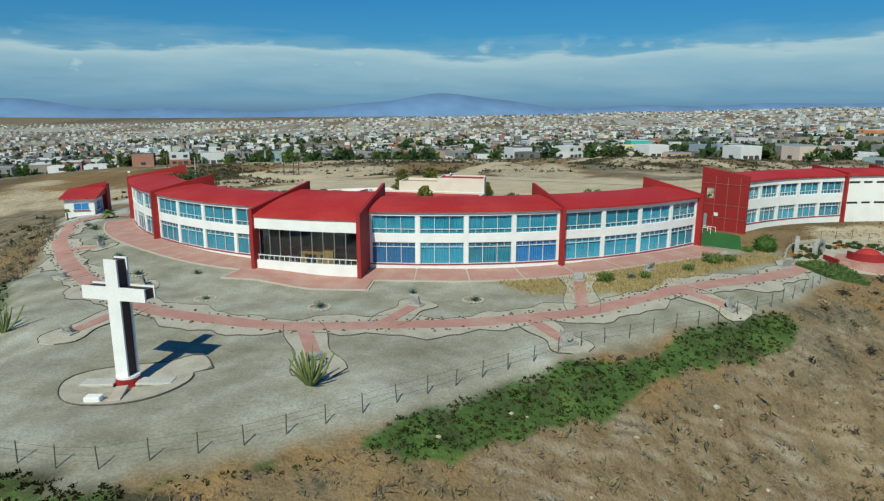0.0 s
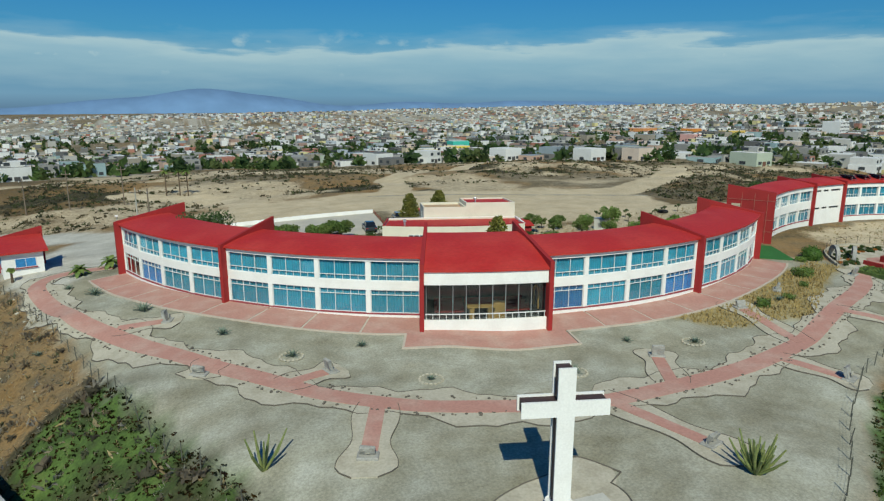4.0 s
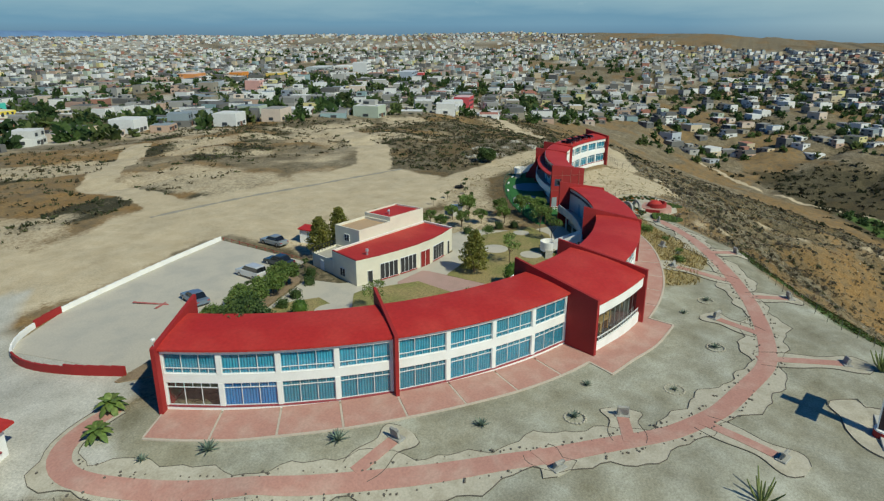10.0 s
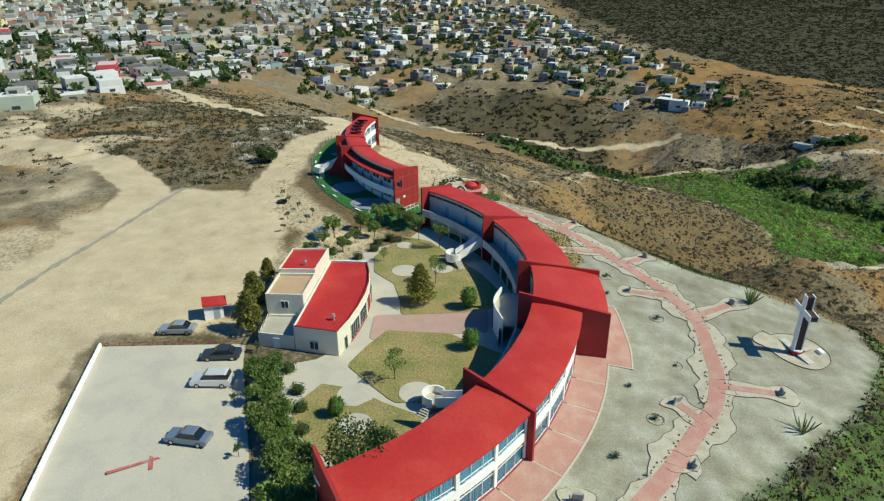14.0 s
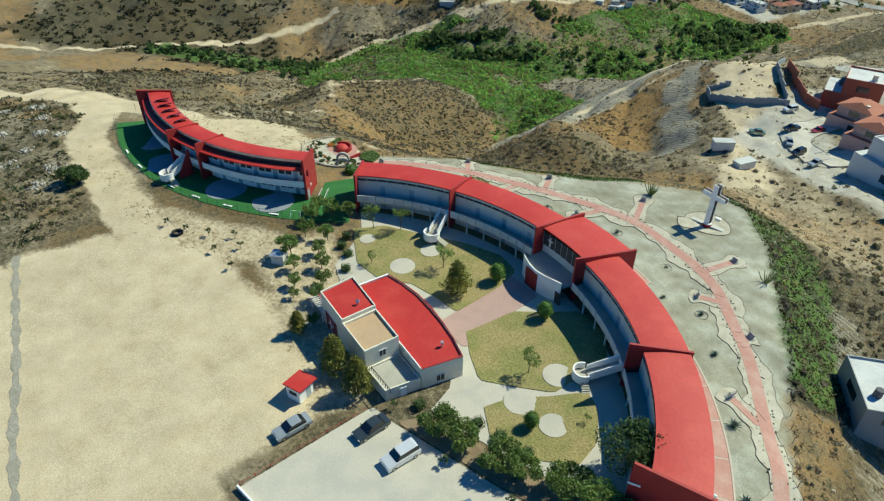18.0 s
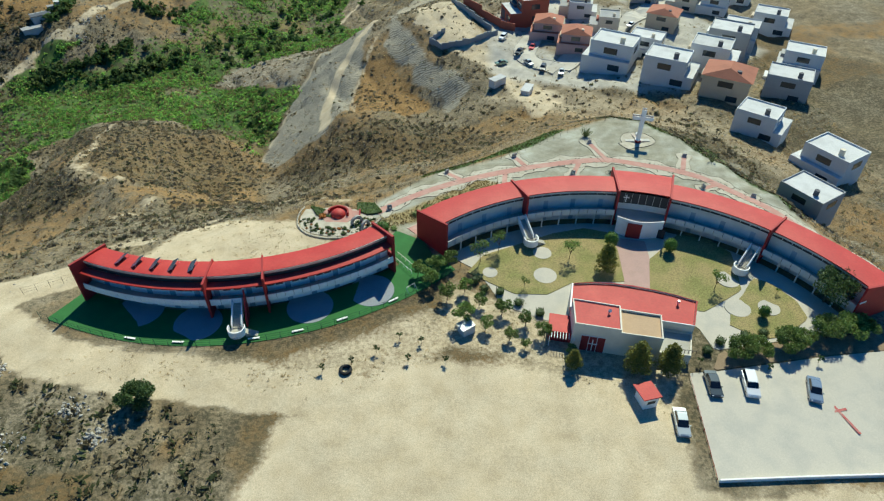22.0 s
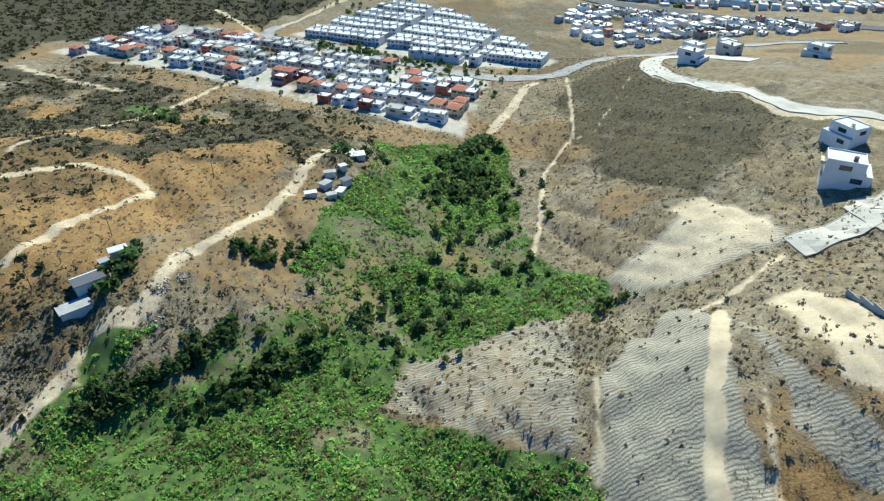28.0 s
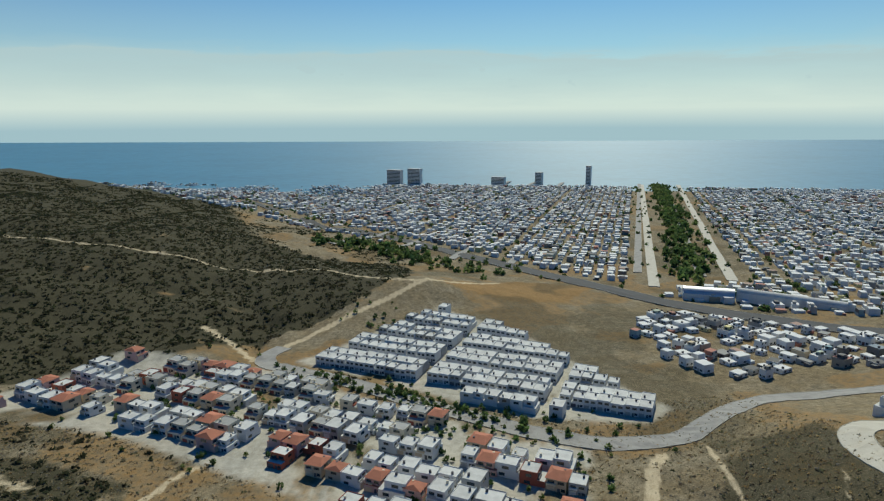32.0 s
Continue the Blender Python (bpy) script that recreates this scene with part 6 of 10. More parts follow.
prism(bm, [(-W_ + g, 0.5), (W_ - g, 0.5), (W_ - g, B0 + g), (A_ - g, B0 + g), (A_ - g, B1 - g), (W_ - g, B1 - g), (W_ - g, H_ - g), (-W_ + g, H_ - g), (-W_ + g, B1 - g), (-A_ + g, B1 - g), (-A_ + g, B0 + g), (-W_ + g, B0 + g)], 0, 2 * D_ - 0.28)
bmesh.ops.transform(bm, matrix=pose(0, D_ - 0.14, 0, 90, 0, 0), verts=bm.verts[:])
part("recess", bm, CROSS_SIDE, cross, "dark recessed core")
bm = bmesh.new()
tube(bm, (0, 0, -0.3), (0, 0, 0.6), 0.86, 0.86, 24)
part("base", bm, RED_WALL, cross, "red painted round base")
bm = bmesh.new()
tube(bm, (0, 0, 0.6), (0, 0, 0.78), 0.84, 0.84, 24)
part("base_collar", bm, WHITE, cross)

# planting circles, agaves, cacti
circle = thing("planting_circle", 0, 0, -200, 0, "ring of pale stones round a small agave", "stone ring", "stone rings in the gravel")
for k in range(16):
    a = k * math.tau / 16
    bm = bmesh.new()
    bmesh.ops.create_icosphere(bm, subdivisions=1, radius=0.2, matrix=Matrix.Diagonal((1, 0.7, 0.6, 1)))
    part("stone", bm, PALE_SOIL, circle).matrix_basis = pose(1.05 * math.cos(a), 1.05 * math.sin(a), 0.08, 0, 0, math.degrees(a) + 90)
for x, y in ((-23.9, 62.1), (-11.6, 58.6), (3.6, 60.8), (-34.6, 70.4)):
    put(circle, x, y)
ag = agave()
for x, y, s in ((-54, 99.5, 1.25), (-48, 89.4, 1.3), (-40.2, 78.2, 0.95), (-34.5, 70.5, 0.85), (-27.8, 70.8, 0.75), (-2.6, 63.2, 0.7), (3.8, 60.7, 0.8), (-11.6, 58.7, 0.85), (-23.9, 62.1, 0.55), (21.5, 66.5, 0.8), (35, 75.5, 1.0), (-57.5, 104, 0.8), (-58, 86.5, 0.7)):
    put(ag, x, y, x * 37 % 360, s)


def candelabra(label, stems, h):
    t = thing("cactus", 0, 0, -200, 0, label, "cactus")
    for k in range(stems):
        a, u = k * 2.399, (k + 0.5) / stems
        bm = bmesh.new()
        r = 0.15 + 0.95 * u
        mid, tip = (r * math.cos(a), r * math.sin(a), h * 0.35), (r * 1.75 * math.cos(a), r * 1.75 * math.sin(a), h * (0.72 + 0.28 * rng.random()))
        tube(bm, (0.1 * math.cos(a), 0.1 * math.sin(a), -0.1), mid, 0.09, 0.1, 7)
        tube(bm, mid, tip, 0.1, 0.05, 7)
        part("stem", bm, CACTUS, t)
    return t


put(candelabra("clump of upright green cactus stems beside the path", 24, 2.5), -9.3, 40.9)
put(candelabra("pale branching cactus on the ice plant slope", 9, 2.6), -39, 53.5)
tuft = shrub_block("shrub", "low rounded green shrub in the dry lawn", 1.6, 1.3, 0.8, LEAF)
for x, y, s in ((18.5, 66, 1.0), (23, 66.5, 0.7), (33.5, 73.5, 1.3), (36.2, 74.8, 0.9), (29, 69.5, 0.7), (41, 80, 0.8)):
    put(tuft, x, y, x * 51 % 360, s)
bm = bmesh.new()
pts = rng.random((8000, 2)) * (40, 20) + (5, 61)
ok = (inside(pts[:, 0], pts[:, 1], DRY_LAWN) > 0) & (np.hypot(pts[:, 0] - C1[0], pts[:, 1] - C1[1]) > 60.1) & (line_distance(pts[:, 0], pts[:, 1], RING) > 1.3)
pts = pts[ok]
for (x, y), z in zip(pts, land_height(pts[:, 0], pts[:, 1])):
    a, h = rng.random() * 6.3, 0.18 + 0.3 * rng.random()
    d = Vector((math.cos(a), math.sin(a), 0)) * 0.12
    bm.faces.new([bm.verts.new(v) for v in (Vector((x, y, z)) - d, Vector((x, y, z)) + d, Vector((x, y, z + h)) + d * 1.8 * (rng.random() - 0.3))])
tagged(part("dry_grass", bm, DRY_GRASS), "dry yellow grass between the paths", "grass", kind="stuff")

# the boundary fence on the cliff edge
FENCE_LINE = [(-68, 113), (-65.1, 107.6), (-62.2, 101.8), (-59.4, 95.6), (-56.7, 88.8), (-54.2, 83), (-51.5, 76), (-49, 69.5), (-45.6, 61), (-41.5, 53), (-37.5, 45), (-33, 38), (-27, 32.4), (-20, 30.6), (-12.7, 33.2), (-3.8, 38.4), (4.4, 44.6), (13.2, 50), (24, 54.2), (32.5, 58.3), (41, 65.3), (47, 71)]
POST = mat("green_fence_paint", (0.05, 0.12, 0.08), 0.6, 0.2, 2.0, 10.0, 0.05)
fence = thing("boundary_fence", 0, 0, 0, 0, "thin dark weathered post and wire fence along the cliff edge", "fence")
posts = resample(FENCE_LINE, 2.6)
heads = []
bm = bmesh.new()
FENCE_POST = mat("weathered_post", (0.12, 0.12, 0.095), 0.85, 0.2, 2.0, 10.0, 0.1)
tube(bm, (0, 0, -0.4), (0, 0, 1.4), 0.045, 0.04, 6)
proto = part("post", bm, FENCE_POST, fence)
for k, (x, y) in enumerate(posts):
    z = zat(x, y)
    m = pose(x, y, z, rng.normal() * 2.5, rng.normal() * 2.5, 0)
    if k:
        share("post", proto, fence, m)
    else:
        proto.matrix_basis = m
    heads.append((x, y, z))
for h in (0.45, 0.85, 1.3):
    bm = bmesh.new()
    wire_run(bm, [(x, y, z + h) for x, y, z in heads], 0.007)
    part("wire", bm, DARK_METAL, fence)

# ---- courtyard behind the school: paving, lawns, chapel, trees, parking ----
LAWN = mat("dry_lawn", (0.30, 0.24, 0.105), 0.95, 0.4, 0.22, 5.0, 0.4, second=(0.20, 0.20, 0.065), amount=0.85, edge=(0.40, 0.62))
TURF = mat("artificial_turf", (0.03, 0.13, 0.03), 0.9, 0.15, 0.5, 12.0, 0.2, second=(0.04, 0.17, 0.04))
BED = mat("planting_bed_soil", (0.26, 0.19, 0.12), 0.95, 0.2, 0.8, 6.0, 0.3, second=(0.17, 0.12, 0.07), amount=0.7)
LOT = mat("pale_parking_concrete", (0.50, 0.46, 0.38), 0.9, 0.08, 0.3, 6.0, 0.12, second=(0.40, 0.38, 0.33), amount=0.6)
PINK = mat("pink_paving", (0.44, 0.29, 0.25), 0.9, 0.09, 0.6, 5.0, 0.15, second=(0.38, 0.26, 0.22))


court = thing("court_paving", 0, 0, 0, 0, "pale concrete courtyard paths with dry lawns and a pink walk", "paving", kind="structure")
rim = [polar(C1, 47.0, a) for a in np.linspace(-159, -52, 40)]
flat_patch("paths", rim + [(24, 94), (20, 104), (12, 108.5), (8, 107), (7, 102), (-2, 103), (-10, 106), (-15, 111), (-16, 116.5), (-30, 114.5), (-44, 112)], 0.10, LOT, court, depth=0.6)
flat_patch("lawn", [(26.1, 94.5), (22.5, 89.5), (14, 85.9), (6.9, 82.8), (-0.2, 81.2), (-5.2, 82.9), (-5.8, 88.7), (-4.7, 98.3), (0.7, 98), (6, 98.3), (11.1, 101.3), (17.5, 100.9)], 0.20, LAWN, court, "dry yellow-green lawn")
flat_patch("lawn", [(-9, 100.9), (-11.5, 91.8), (-15.9, 88), (-19.8, 84.2), (-26, 86.4), (-28.8, 90.8), (-28.1, 95.5), (-26.7, 101.7), (-22, 104.5), (-17.2, 107.2), (-12.8, 104.2)], 0.20, LAWN, court, "dry yellow-green lawn")
flat_patch("lawn", [(-21, 110.6), (-22.8, 106.4), (-26.6, 102.8), (-30.2, 98.4), (-33, 100), (-36, 105), (-36.1, 109.6), (-30, 113.7), (-25.3, 114.3)], 0.20, LAWN, court, "dry yellow-green lawn")
flat_patch("pink_walk", [(-5.2, 84.4), (-12.2, 86.0), (-11.4, 94), (-11.2, 103.8), (-4.2, 102.4), (-4.9, 95)], 0.17, PINK, court, "pink paved walk to the chapel")
for x, y, r in ((10.7, 95.9, 2.3), (10.2, 89.1, 1.9), (21.6, 94.7, 1.5), (-25.2, 98.6, 2.3), (-24.1, 106.3, 2.4), (-30, 106.6, 2)):
    bm = bmesh.new()
    tube(bm, (x, y, zat(x, y) - 0.3), (x, y, zat(x, y) + 0.235), r, r, 28)
    part("round_pad", bm, LOT, court)
flat_patch("planting_bed", [(-46, 113.4), (-30, 114.9), (-16.5, 117), (-14, 121), (-34, 118.2), (-50, 117.2)], 0.12, BED, court)

# chapel: curved hall, two-storey block behind, balcony block
chapel = thing("chapel", 1.4, 1.0, -0.3, 0, "cream chapel with flat red roofs and dark front windows", "building")
front = [(5.8, 101.6), (2.2, 101.5), (-1.6, 101.8), (-5.4, 102.6), (-9.2, 103.9), (-12.8, 105.4), (-16.2, 107.2)]
outline = front[::-1] + [(7.4, 107.7), (-13.6, 113.2)]
def inset(poly, d):
    c = np.mean(np.array(poly), axis=0)
    return [tuple(c + (np.array(p) - c) * (1 - d / np.linalg.norm(np.array(p) - c))) for p in poly]
def walls(name, poly, z0, z1, material, label=""):
    n = len(poly)
    inner = inset(poly, 0.28)
    for k in range(n):
        bm = bmesh.new()
        quad = [poly[k], poly[(k + 1) % n], inner[(k + 1) % n], inner[k]]
        prism(bm, quad, z0, z1)
        bmesh.ops.recalc_face_normals(bm, faces=bm.faces[:])
        part(name, bm, material, chapel, label)
order = front + [(-13.6, 113.2), (7.4, 107.7)]
walls("wall", order, -0.8, 4.55, CREAM)
part("roof", prism(bmesh.new(), inset(order, 0.3), 4.0, 4.3), RED_ROOF, chapel, "flat red hall roof")
for k in range(len(order)):
    bm = bmesh.new()
    a, b = order[k], order[(k + 1) % len(order)]
    ia, ib = inset(order, 0.3)[k], inset(order, 0.3)[(k + 1) % len(order)]
    prism(bm, [a, b, ib, ia], 4.55, 4.66)
    bmesh.ops.recalc_face_normals(bm, faces=bm.faces[:])
    part("coping", bm, RED_WALL if k < len(front) else WHITE, chapel)
block = [(7.2, 107.9), (8.0, 113.9), (0.4, 115.8), (-0.8, 110.1)]
terr = [(-0.8, 110.1), (0.4, 115.8), (-6.4, 117.4), (-7.7, 111.9)]
low = [(-7.7, 111.9), (-6.4, 117.4), (-11.6, 118.4), (-13.5, 113.3)]
TAN = mat("tan_terrace_coating", (0.48, 0.33, 0.20), 0.85, 0.1, 0.6, 6.0, 0.1)
for poly, z1, zr, m in ((block, 7.0, 6.75, RED_ROOF), (terr, 6.3, 5.9, TAN), (low, 2.9, 2.6, CONCRETE)):
    walls("wall", poly, -0.8, z1, CREAM)
    part("roof", prism(bmesh.new(), inset(poly, 0.3), zr - 0.25, zr), m, chapel)
for k in range(9):
    a = -12.4 + 5.0 * k / 8
    part("baluster", boxed(-0.04, -0.04, 0, 0.04, 0.04, 0.9, m=pose(a, 118.2 - (a + 12.4) * 0.2, 2.9)), DARK_METAL, chapel)
part("balcony_rail", boxed(0, -0.04, 0, 5.1, 0.04, 0.07, m=pose(-12.4, 118.25, 3.8, 0, 0, -11.5)), DARK_METAL, chapel)


def opening(parent, a, b, u, w, z, h, material=DARK, bars=2, sill=RED_WALL):
    """A window or door in the wall from a to b, at share u of it."""
    d = Vector((b[0] - a[0], b[1] - a[1], 0))
    m = pose(a[0] + d.x * u, a[1] + d.y * u, z, 0, 0, math.degrees(math.atan2(d.y, d.x)))
    fr = part("window", boxed(-w / 2, -0.10, 0, w / 2, 0.06, h, m=m), ALU, parent)
    for k in range(bars):
        pw = w / bars
        part("pane", boxed(-w / 2 + pw * k + 0.06, -0.115, 0.07, -w / 2 + pw * (k + 1) - 0.05, -0.10, h - 0.07, m=m), material, fr)
    if sill:
        part("sill", boxed(-w / 2 - 0.1, -0.2, -0.12, w / 2 + 0.1, -0.02, 0.0, m=m), sill, parent)
    return fr


rev = front[::-1]
for k, (a, b) in enumerate(zip(rev, rev[1:])):
    if k == 0:
        opening(chapel, a, b, 0.6, 0.9, 0.2, 2.4, bars=1, sill=None)
    elif k in (1, 2, 4):
        opening(chapel, a, b, 0.5, 3.4, 0.75, 2.5, bars=4)
    elif k == 3:
        opening(chapel, a, b, 0.5, 2.4, 0.1, 3.1, STEP_RED, 2, None)
    else:
        opening(chapel, a, b, 0.5, 0.8, 0.2, 2.5, bars=1, sill=None)
opening(chapel, (-13.6, 113.2), (-16.2, 107.2), 0.45, 1.3, 1.2, 1.3, sill=None)
opening(chapel, (-6.4, 117.4), (-7.7, 111.9), 0.5, 1.1, 4.0, 1.2, sill=None)
opening(chapel, (-11.6, 118.4), (-13.5, 113.3), 0.5, 1.0, 0.1, 2.2, WHITE, 1, None)
opening(chapel, (8.0, 113.9), (0.4, 115.8), 0.45, 4.2, 0.2, 4.2, STEP_RED, 3, None)
bm = bmesh.new()
box(bm, -0.09, -0.26, 0.8, 0.09, -0.2, 3.6), box(bm, -0.8, -0.26, 2.4, 0.8, -0.205, 2.58)
bmesh.ops.transform(bm, matrix=pose(4.58, 114.75, 0.2, 0, 0, 166), verts=bm.verts[:])
part("door_cross", bm, WHITE, chapel, "white cross on the rear door")
bm = bmesh.new()
tube(bm, (-12.4, 107.6, 4.3), (-12.4, 107.6, 4.9), 0.16, 0.16, 10), tube(bm, (-12.4, 107.6, 4.9), (-12.4, 107.6, 5.3), 0.3, 0.22, 10)
part("roof_vent", bm, METAL, chapel, "round metal roof vent")
bm = bmesh.new()
tube(bm, (1.6, 111.6, 6.75), (1.6, 111.6, 7.3), 0.1, 0.1, 8), tube(bm, (1.6, 111.6, 7.3), (1.5, 111.8, 7.5), 0.28, 0.3, 10)
part("roof_vent", bm, METAL, chapel)
leanto = thing("lean_to", 10.4, 111.5, 0.3, -14, "small red-roofed lean-to with a white slatted pergola behind the chapel", "shed")
part("wall", boxed(-2.2, -2.0, -0.5, 2.2, 2.0, 2.3), RED_WALL, leanto)
part("roof", boxed(-2.5, -2.3, 2.3, 2.5, 2.3, 2.5, m=pose(0, 0, 0, 4, 0, 0)), RED_ROOF, leanto)
for k in range(9):
    part("slat", boxed(-2.3 + 0.5 * k, 2.1, 2.5, -2.2 + 0.5 * k, 3.6, 2.65), WHITE, leanto)
for s in (-2.1, 2.0):
    part("pergola_post", boxed(s, 3.3, -0.4, s + 0.12, 3.42, 2.5), WHITE, leanto)

hut = thing("guard_hut", -0.5, 127.0, zat(-0.5, 127.0), 12, "small white hut with a red pitched roof beside the car park", "hut")
part("wall", boxed(-1.2, -1.4, -0.4, 1.2, 1.4, 2.3), WHITE, hut)
part("roof", boxed(-1.6, -1.8, 2.3, 1.6, 1.8, 2.48, m=pose(0, 0, 0.1, 6, 0, 0)), RED_ROOF, hut)
part("window", boxed(-0.7, 1.38, 1.2, 0.7, 1.43, 1.9), DARK, hut)
part("door", boxed(-1.24, -0.9, -0.3, -1.19, 0.0, 1.9), DOOR_GREY, hut)
shed = thing("tool_shed", 27.5, 110.6, zat(27.5, 110.6), 30, "small grey metal tool shed under a tree", "shed")
part("wall", boxed(-1.2, -1.0, -0.3, 1.2, 1.0, 1.9), GREY_WALL, shed)
part("roof", boxed(-1.35, -1.15, 1.9, 1.35, 1.15, 2.0, m=pose(0, 0, 0, 0, 5, 0)), METAL, shed)

gate = thing("guardhouse", -65.4, 118.5, zat(-64, 117), 15.5, "small white gatehouse with red roof and blue windows", "building")
part("wall", boxed(-2.45, -3.75, -1.0, 2.45, 3.55, 3.05), WHITE, gate)
bm = bmesh.new()
prism(bm, [(-3.1, -4.4), (3.1, -4.4), (3.1, 3.55), (-3.1, 3.55)], 3.05, lambda x, y: 3.3 + (y + 4.4) * 0.12)
part("roof", bm, RED_ROOF, gate)
bm = bmesh.new()
prism(bm, [(-3.3, 0.0), (3.3, 0.0), (3.3, 6.4), (-3.3, 5.0)], 0, 0.4)
bmesh.ops.transform(bm, matrix=pose(0, 4.0, -1.0, 90, 0, 0), verts=bm.verts[:])
part("back_wall", bm, RED_WALL, gate, "tall red wall with a slanting top")
part("side_fin", boxed(2.7, 3.6, -1.0, 3.1, 7.5, 4.6), RED_WALL, gate, "red return wall")


def gate_window(m, wide, cloth):
    fr = part("window", boxed(-wide, -0.03, 1.0, wide, 0.06, 2.3, m=m), ALU, gate)
    part("pane", boxed(-wide + 0.07, -0.045, 1.08, -0.03, -0.03, 2.22, m=m), cloth, fr)
    part("pane", boxed(0.03, -0.045, 1.08, wide - 0.07, -0.03, 2.22, m=m), cloth, fr)
    part("sill", boxed(-wide - 0.1, -0.2, 0.86, wide + 0.1, 0.02, 1.0, m=m), SILL, gate)


gate_window(pose(0.3, -3.77, 0), 1.25, BLUE_CURTAIN)
gate_window(pose(-2.47, -1.6, 0, 0, 0, -90), 1.15, BLUE_CURTAIN)
gate_window(pose(-2.47, 1.5, 0, 0, 0, -90), 1.15, BLUE_CURTAIN)
gate_window(pose(2.47, -0.6, 0, 0, 0, 90), 1.2, CURTAIN)
part("door", boxed(2.4, 1.4, -0.1, 2.5, 2.5, 2.1), DOOR_GREY, gate)

# car park, its low wall and the red cross painted on it
lot = flat_patch("parking_lot", [(-7.2, 141.4), (-9.6, 121.4), (-14, 121.3), (-34, 118.6), (-47.5, 117.4), (-48.6, 137.6), (-38.5, 140.9)], 0.06, LOT, None)
tagged(lot, "pale concrete car park behind the school", "car park", kind="structure")
MARK = mat("faded_red_paint", (0.42, 0.10, 0.09), 0.85, 0.15, 1.0, 6.0, 0.05, second=(0.46, 0.30, 0.25), amount=0.6)
cx, cy = -31.9, 130.6
mark = part("painted_cross", boxed(-3.45, -0.22, 0, 3.45, 0.22, 0.012, m=pose(cx, cy, zat(cx, cy) + 0.13, 0, 0, 106)), MARK, lot, "faded red cross painted on the concrete")
part("painted_cross", boxed(-0.22, -1.55, 0, 0.22, 1.55, 0.008, m=pose(cx + 0.3, cy - 1.1, zat(cx, cy) + 0.13, 0, 0, 100)), MARK, lot)
lotwall = thing("car_park_wall", 0, 0, 0, 0, "low white wall with red end pieces round the car park", "wall")
edge = softened([(-7.2, 141.6), (-28.3, 141.2), (-38.5, 141), (-45.5, 139.6), (-49.5, 136), (-51, 130), (-50, 123), (-48, 117.2)], 1.5, 2)
for k, (a, b) in enumerate(zip(edge, edge[1:])):
    red = 20 < k < 24 or k > 29
    z = zat(*a)
    d = math.degrees(math.atan2(b[1] - a[1], b[0] - a[0]))
    ln = math.hypot(*(b - a))
    part("wall_length", boxed(0, -0.12, -0.5, ln + 0.03, 0.12, (1.0 if red else 0.75) + (0.25 if k > 36 else 0), m=pose(*a, z, 0, 0, d)), RED_WALL if red else WHITE, lotwall)
bm = bmesh.new()
for k in range(9):
    x0, y0, x1, y1 = -7.0 - 0.27 * k, 141.2 - 2.1 * k, -7.0 - 0.27 * (k + 1), 141.2 - 2.1 * (k + 1)
    tube(bm, (x0, y0, zat(x0, y0) + 0.5), (x1, y1, zat(x1, y1) + 0.5), 0.03, 0.03, 5)
    tube(bm, (x0, y0, zat(x0, y0) - 0.2), (x0, y0, zat(x0, y0) + 0.6), 0.05, 0.05, 6)
part("barrier_rail", bm, RED_WALL, lotwall)

# cars
RUBBER = mat("tyre_rubber", (0.02, 0.02, 0.02), 0.8, 0.1, 4.0, 20.0, 0.1)
RIM = mat("alloy_rim", (0.5, 0.5, 0.52), 0.3, 0.05, 4.0, 20.0, 0.0, metal=0.9)
CAR_GLASS = mat("tinted_car_glass", (0.012, 0.015, 0.018), 0.08, 0.05, 2.0, 9.0, 0.0, spec=0.8)
LAMP_RED = mat("tail_lamp", (0.35, 0.02, 0.02), 0.3, 0.05, 2.0, 9.0, 0.0)
LAMP_CLEAR = mat("head_lamp", (0.7, 0.7, 0.7), 0.15, 0.05, 2.0, 9.0, 0.0)
CAR_PAINT = {n: mat(n + "_car_paint", c, 0.25, 0.03, 2.0, 30.0, 0.0, metal=0.3, coat=0.6) for n, c in
             {"white": (0.75, 0.75, 0.74), "silver": (0.38, 0.41, 0.42), "dark_grey": (0.05, 0.065, 0.075), "blue_grey": (0.20, 0.26, 0.34), "black": (0.015, 0.015, 0.018), "red": (0.35, 0.02, 0.03), "green": (0.2, 0.28, 0.2)}.items()}
CAR_KIT = {}


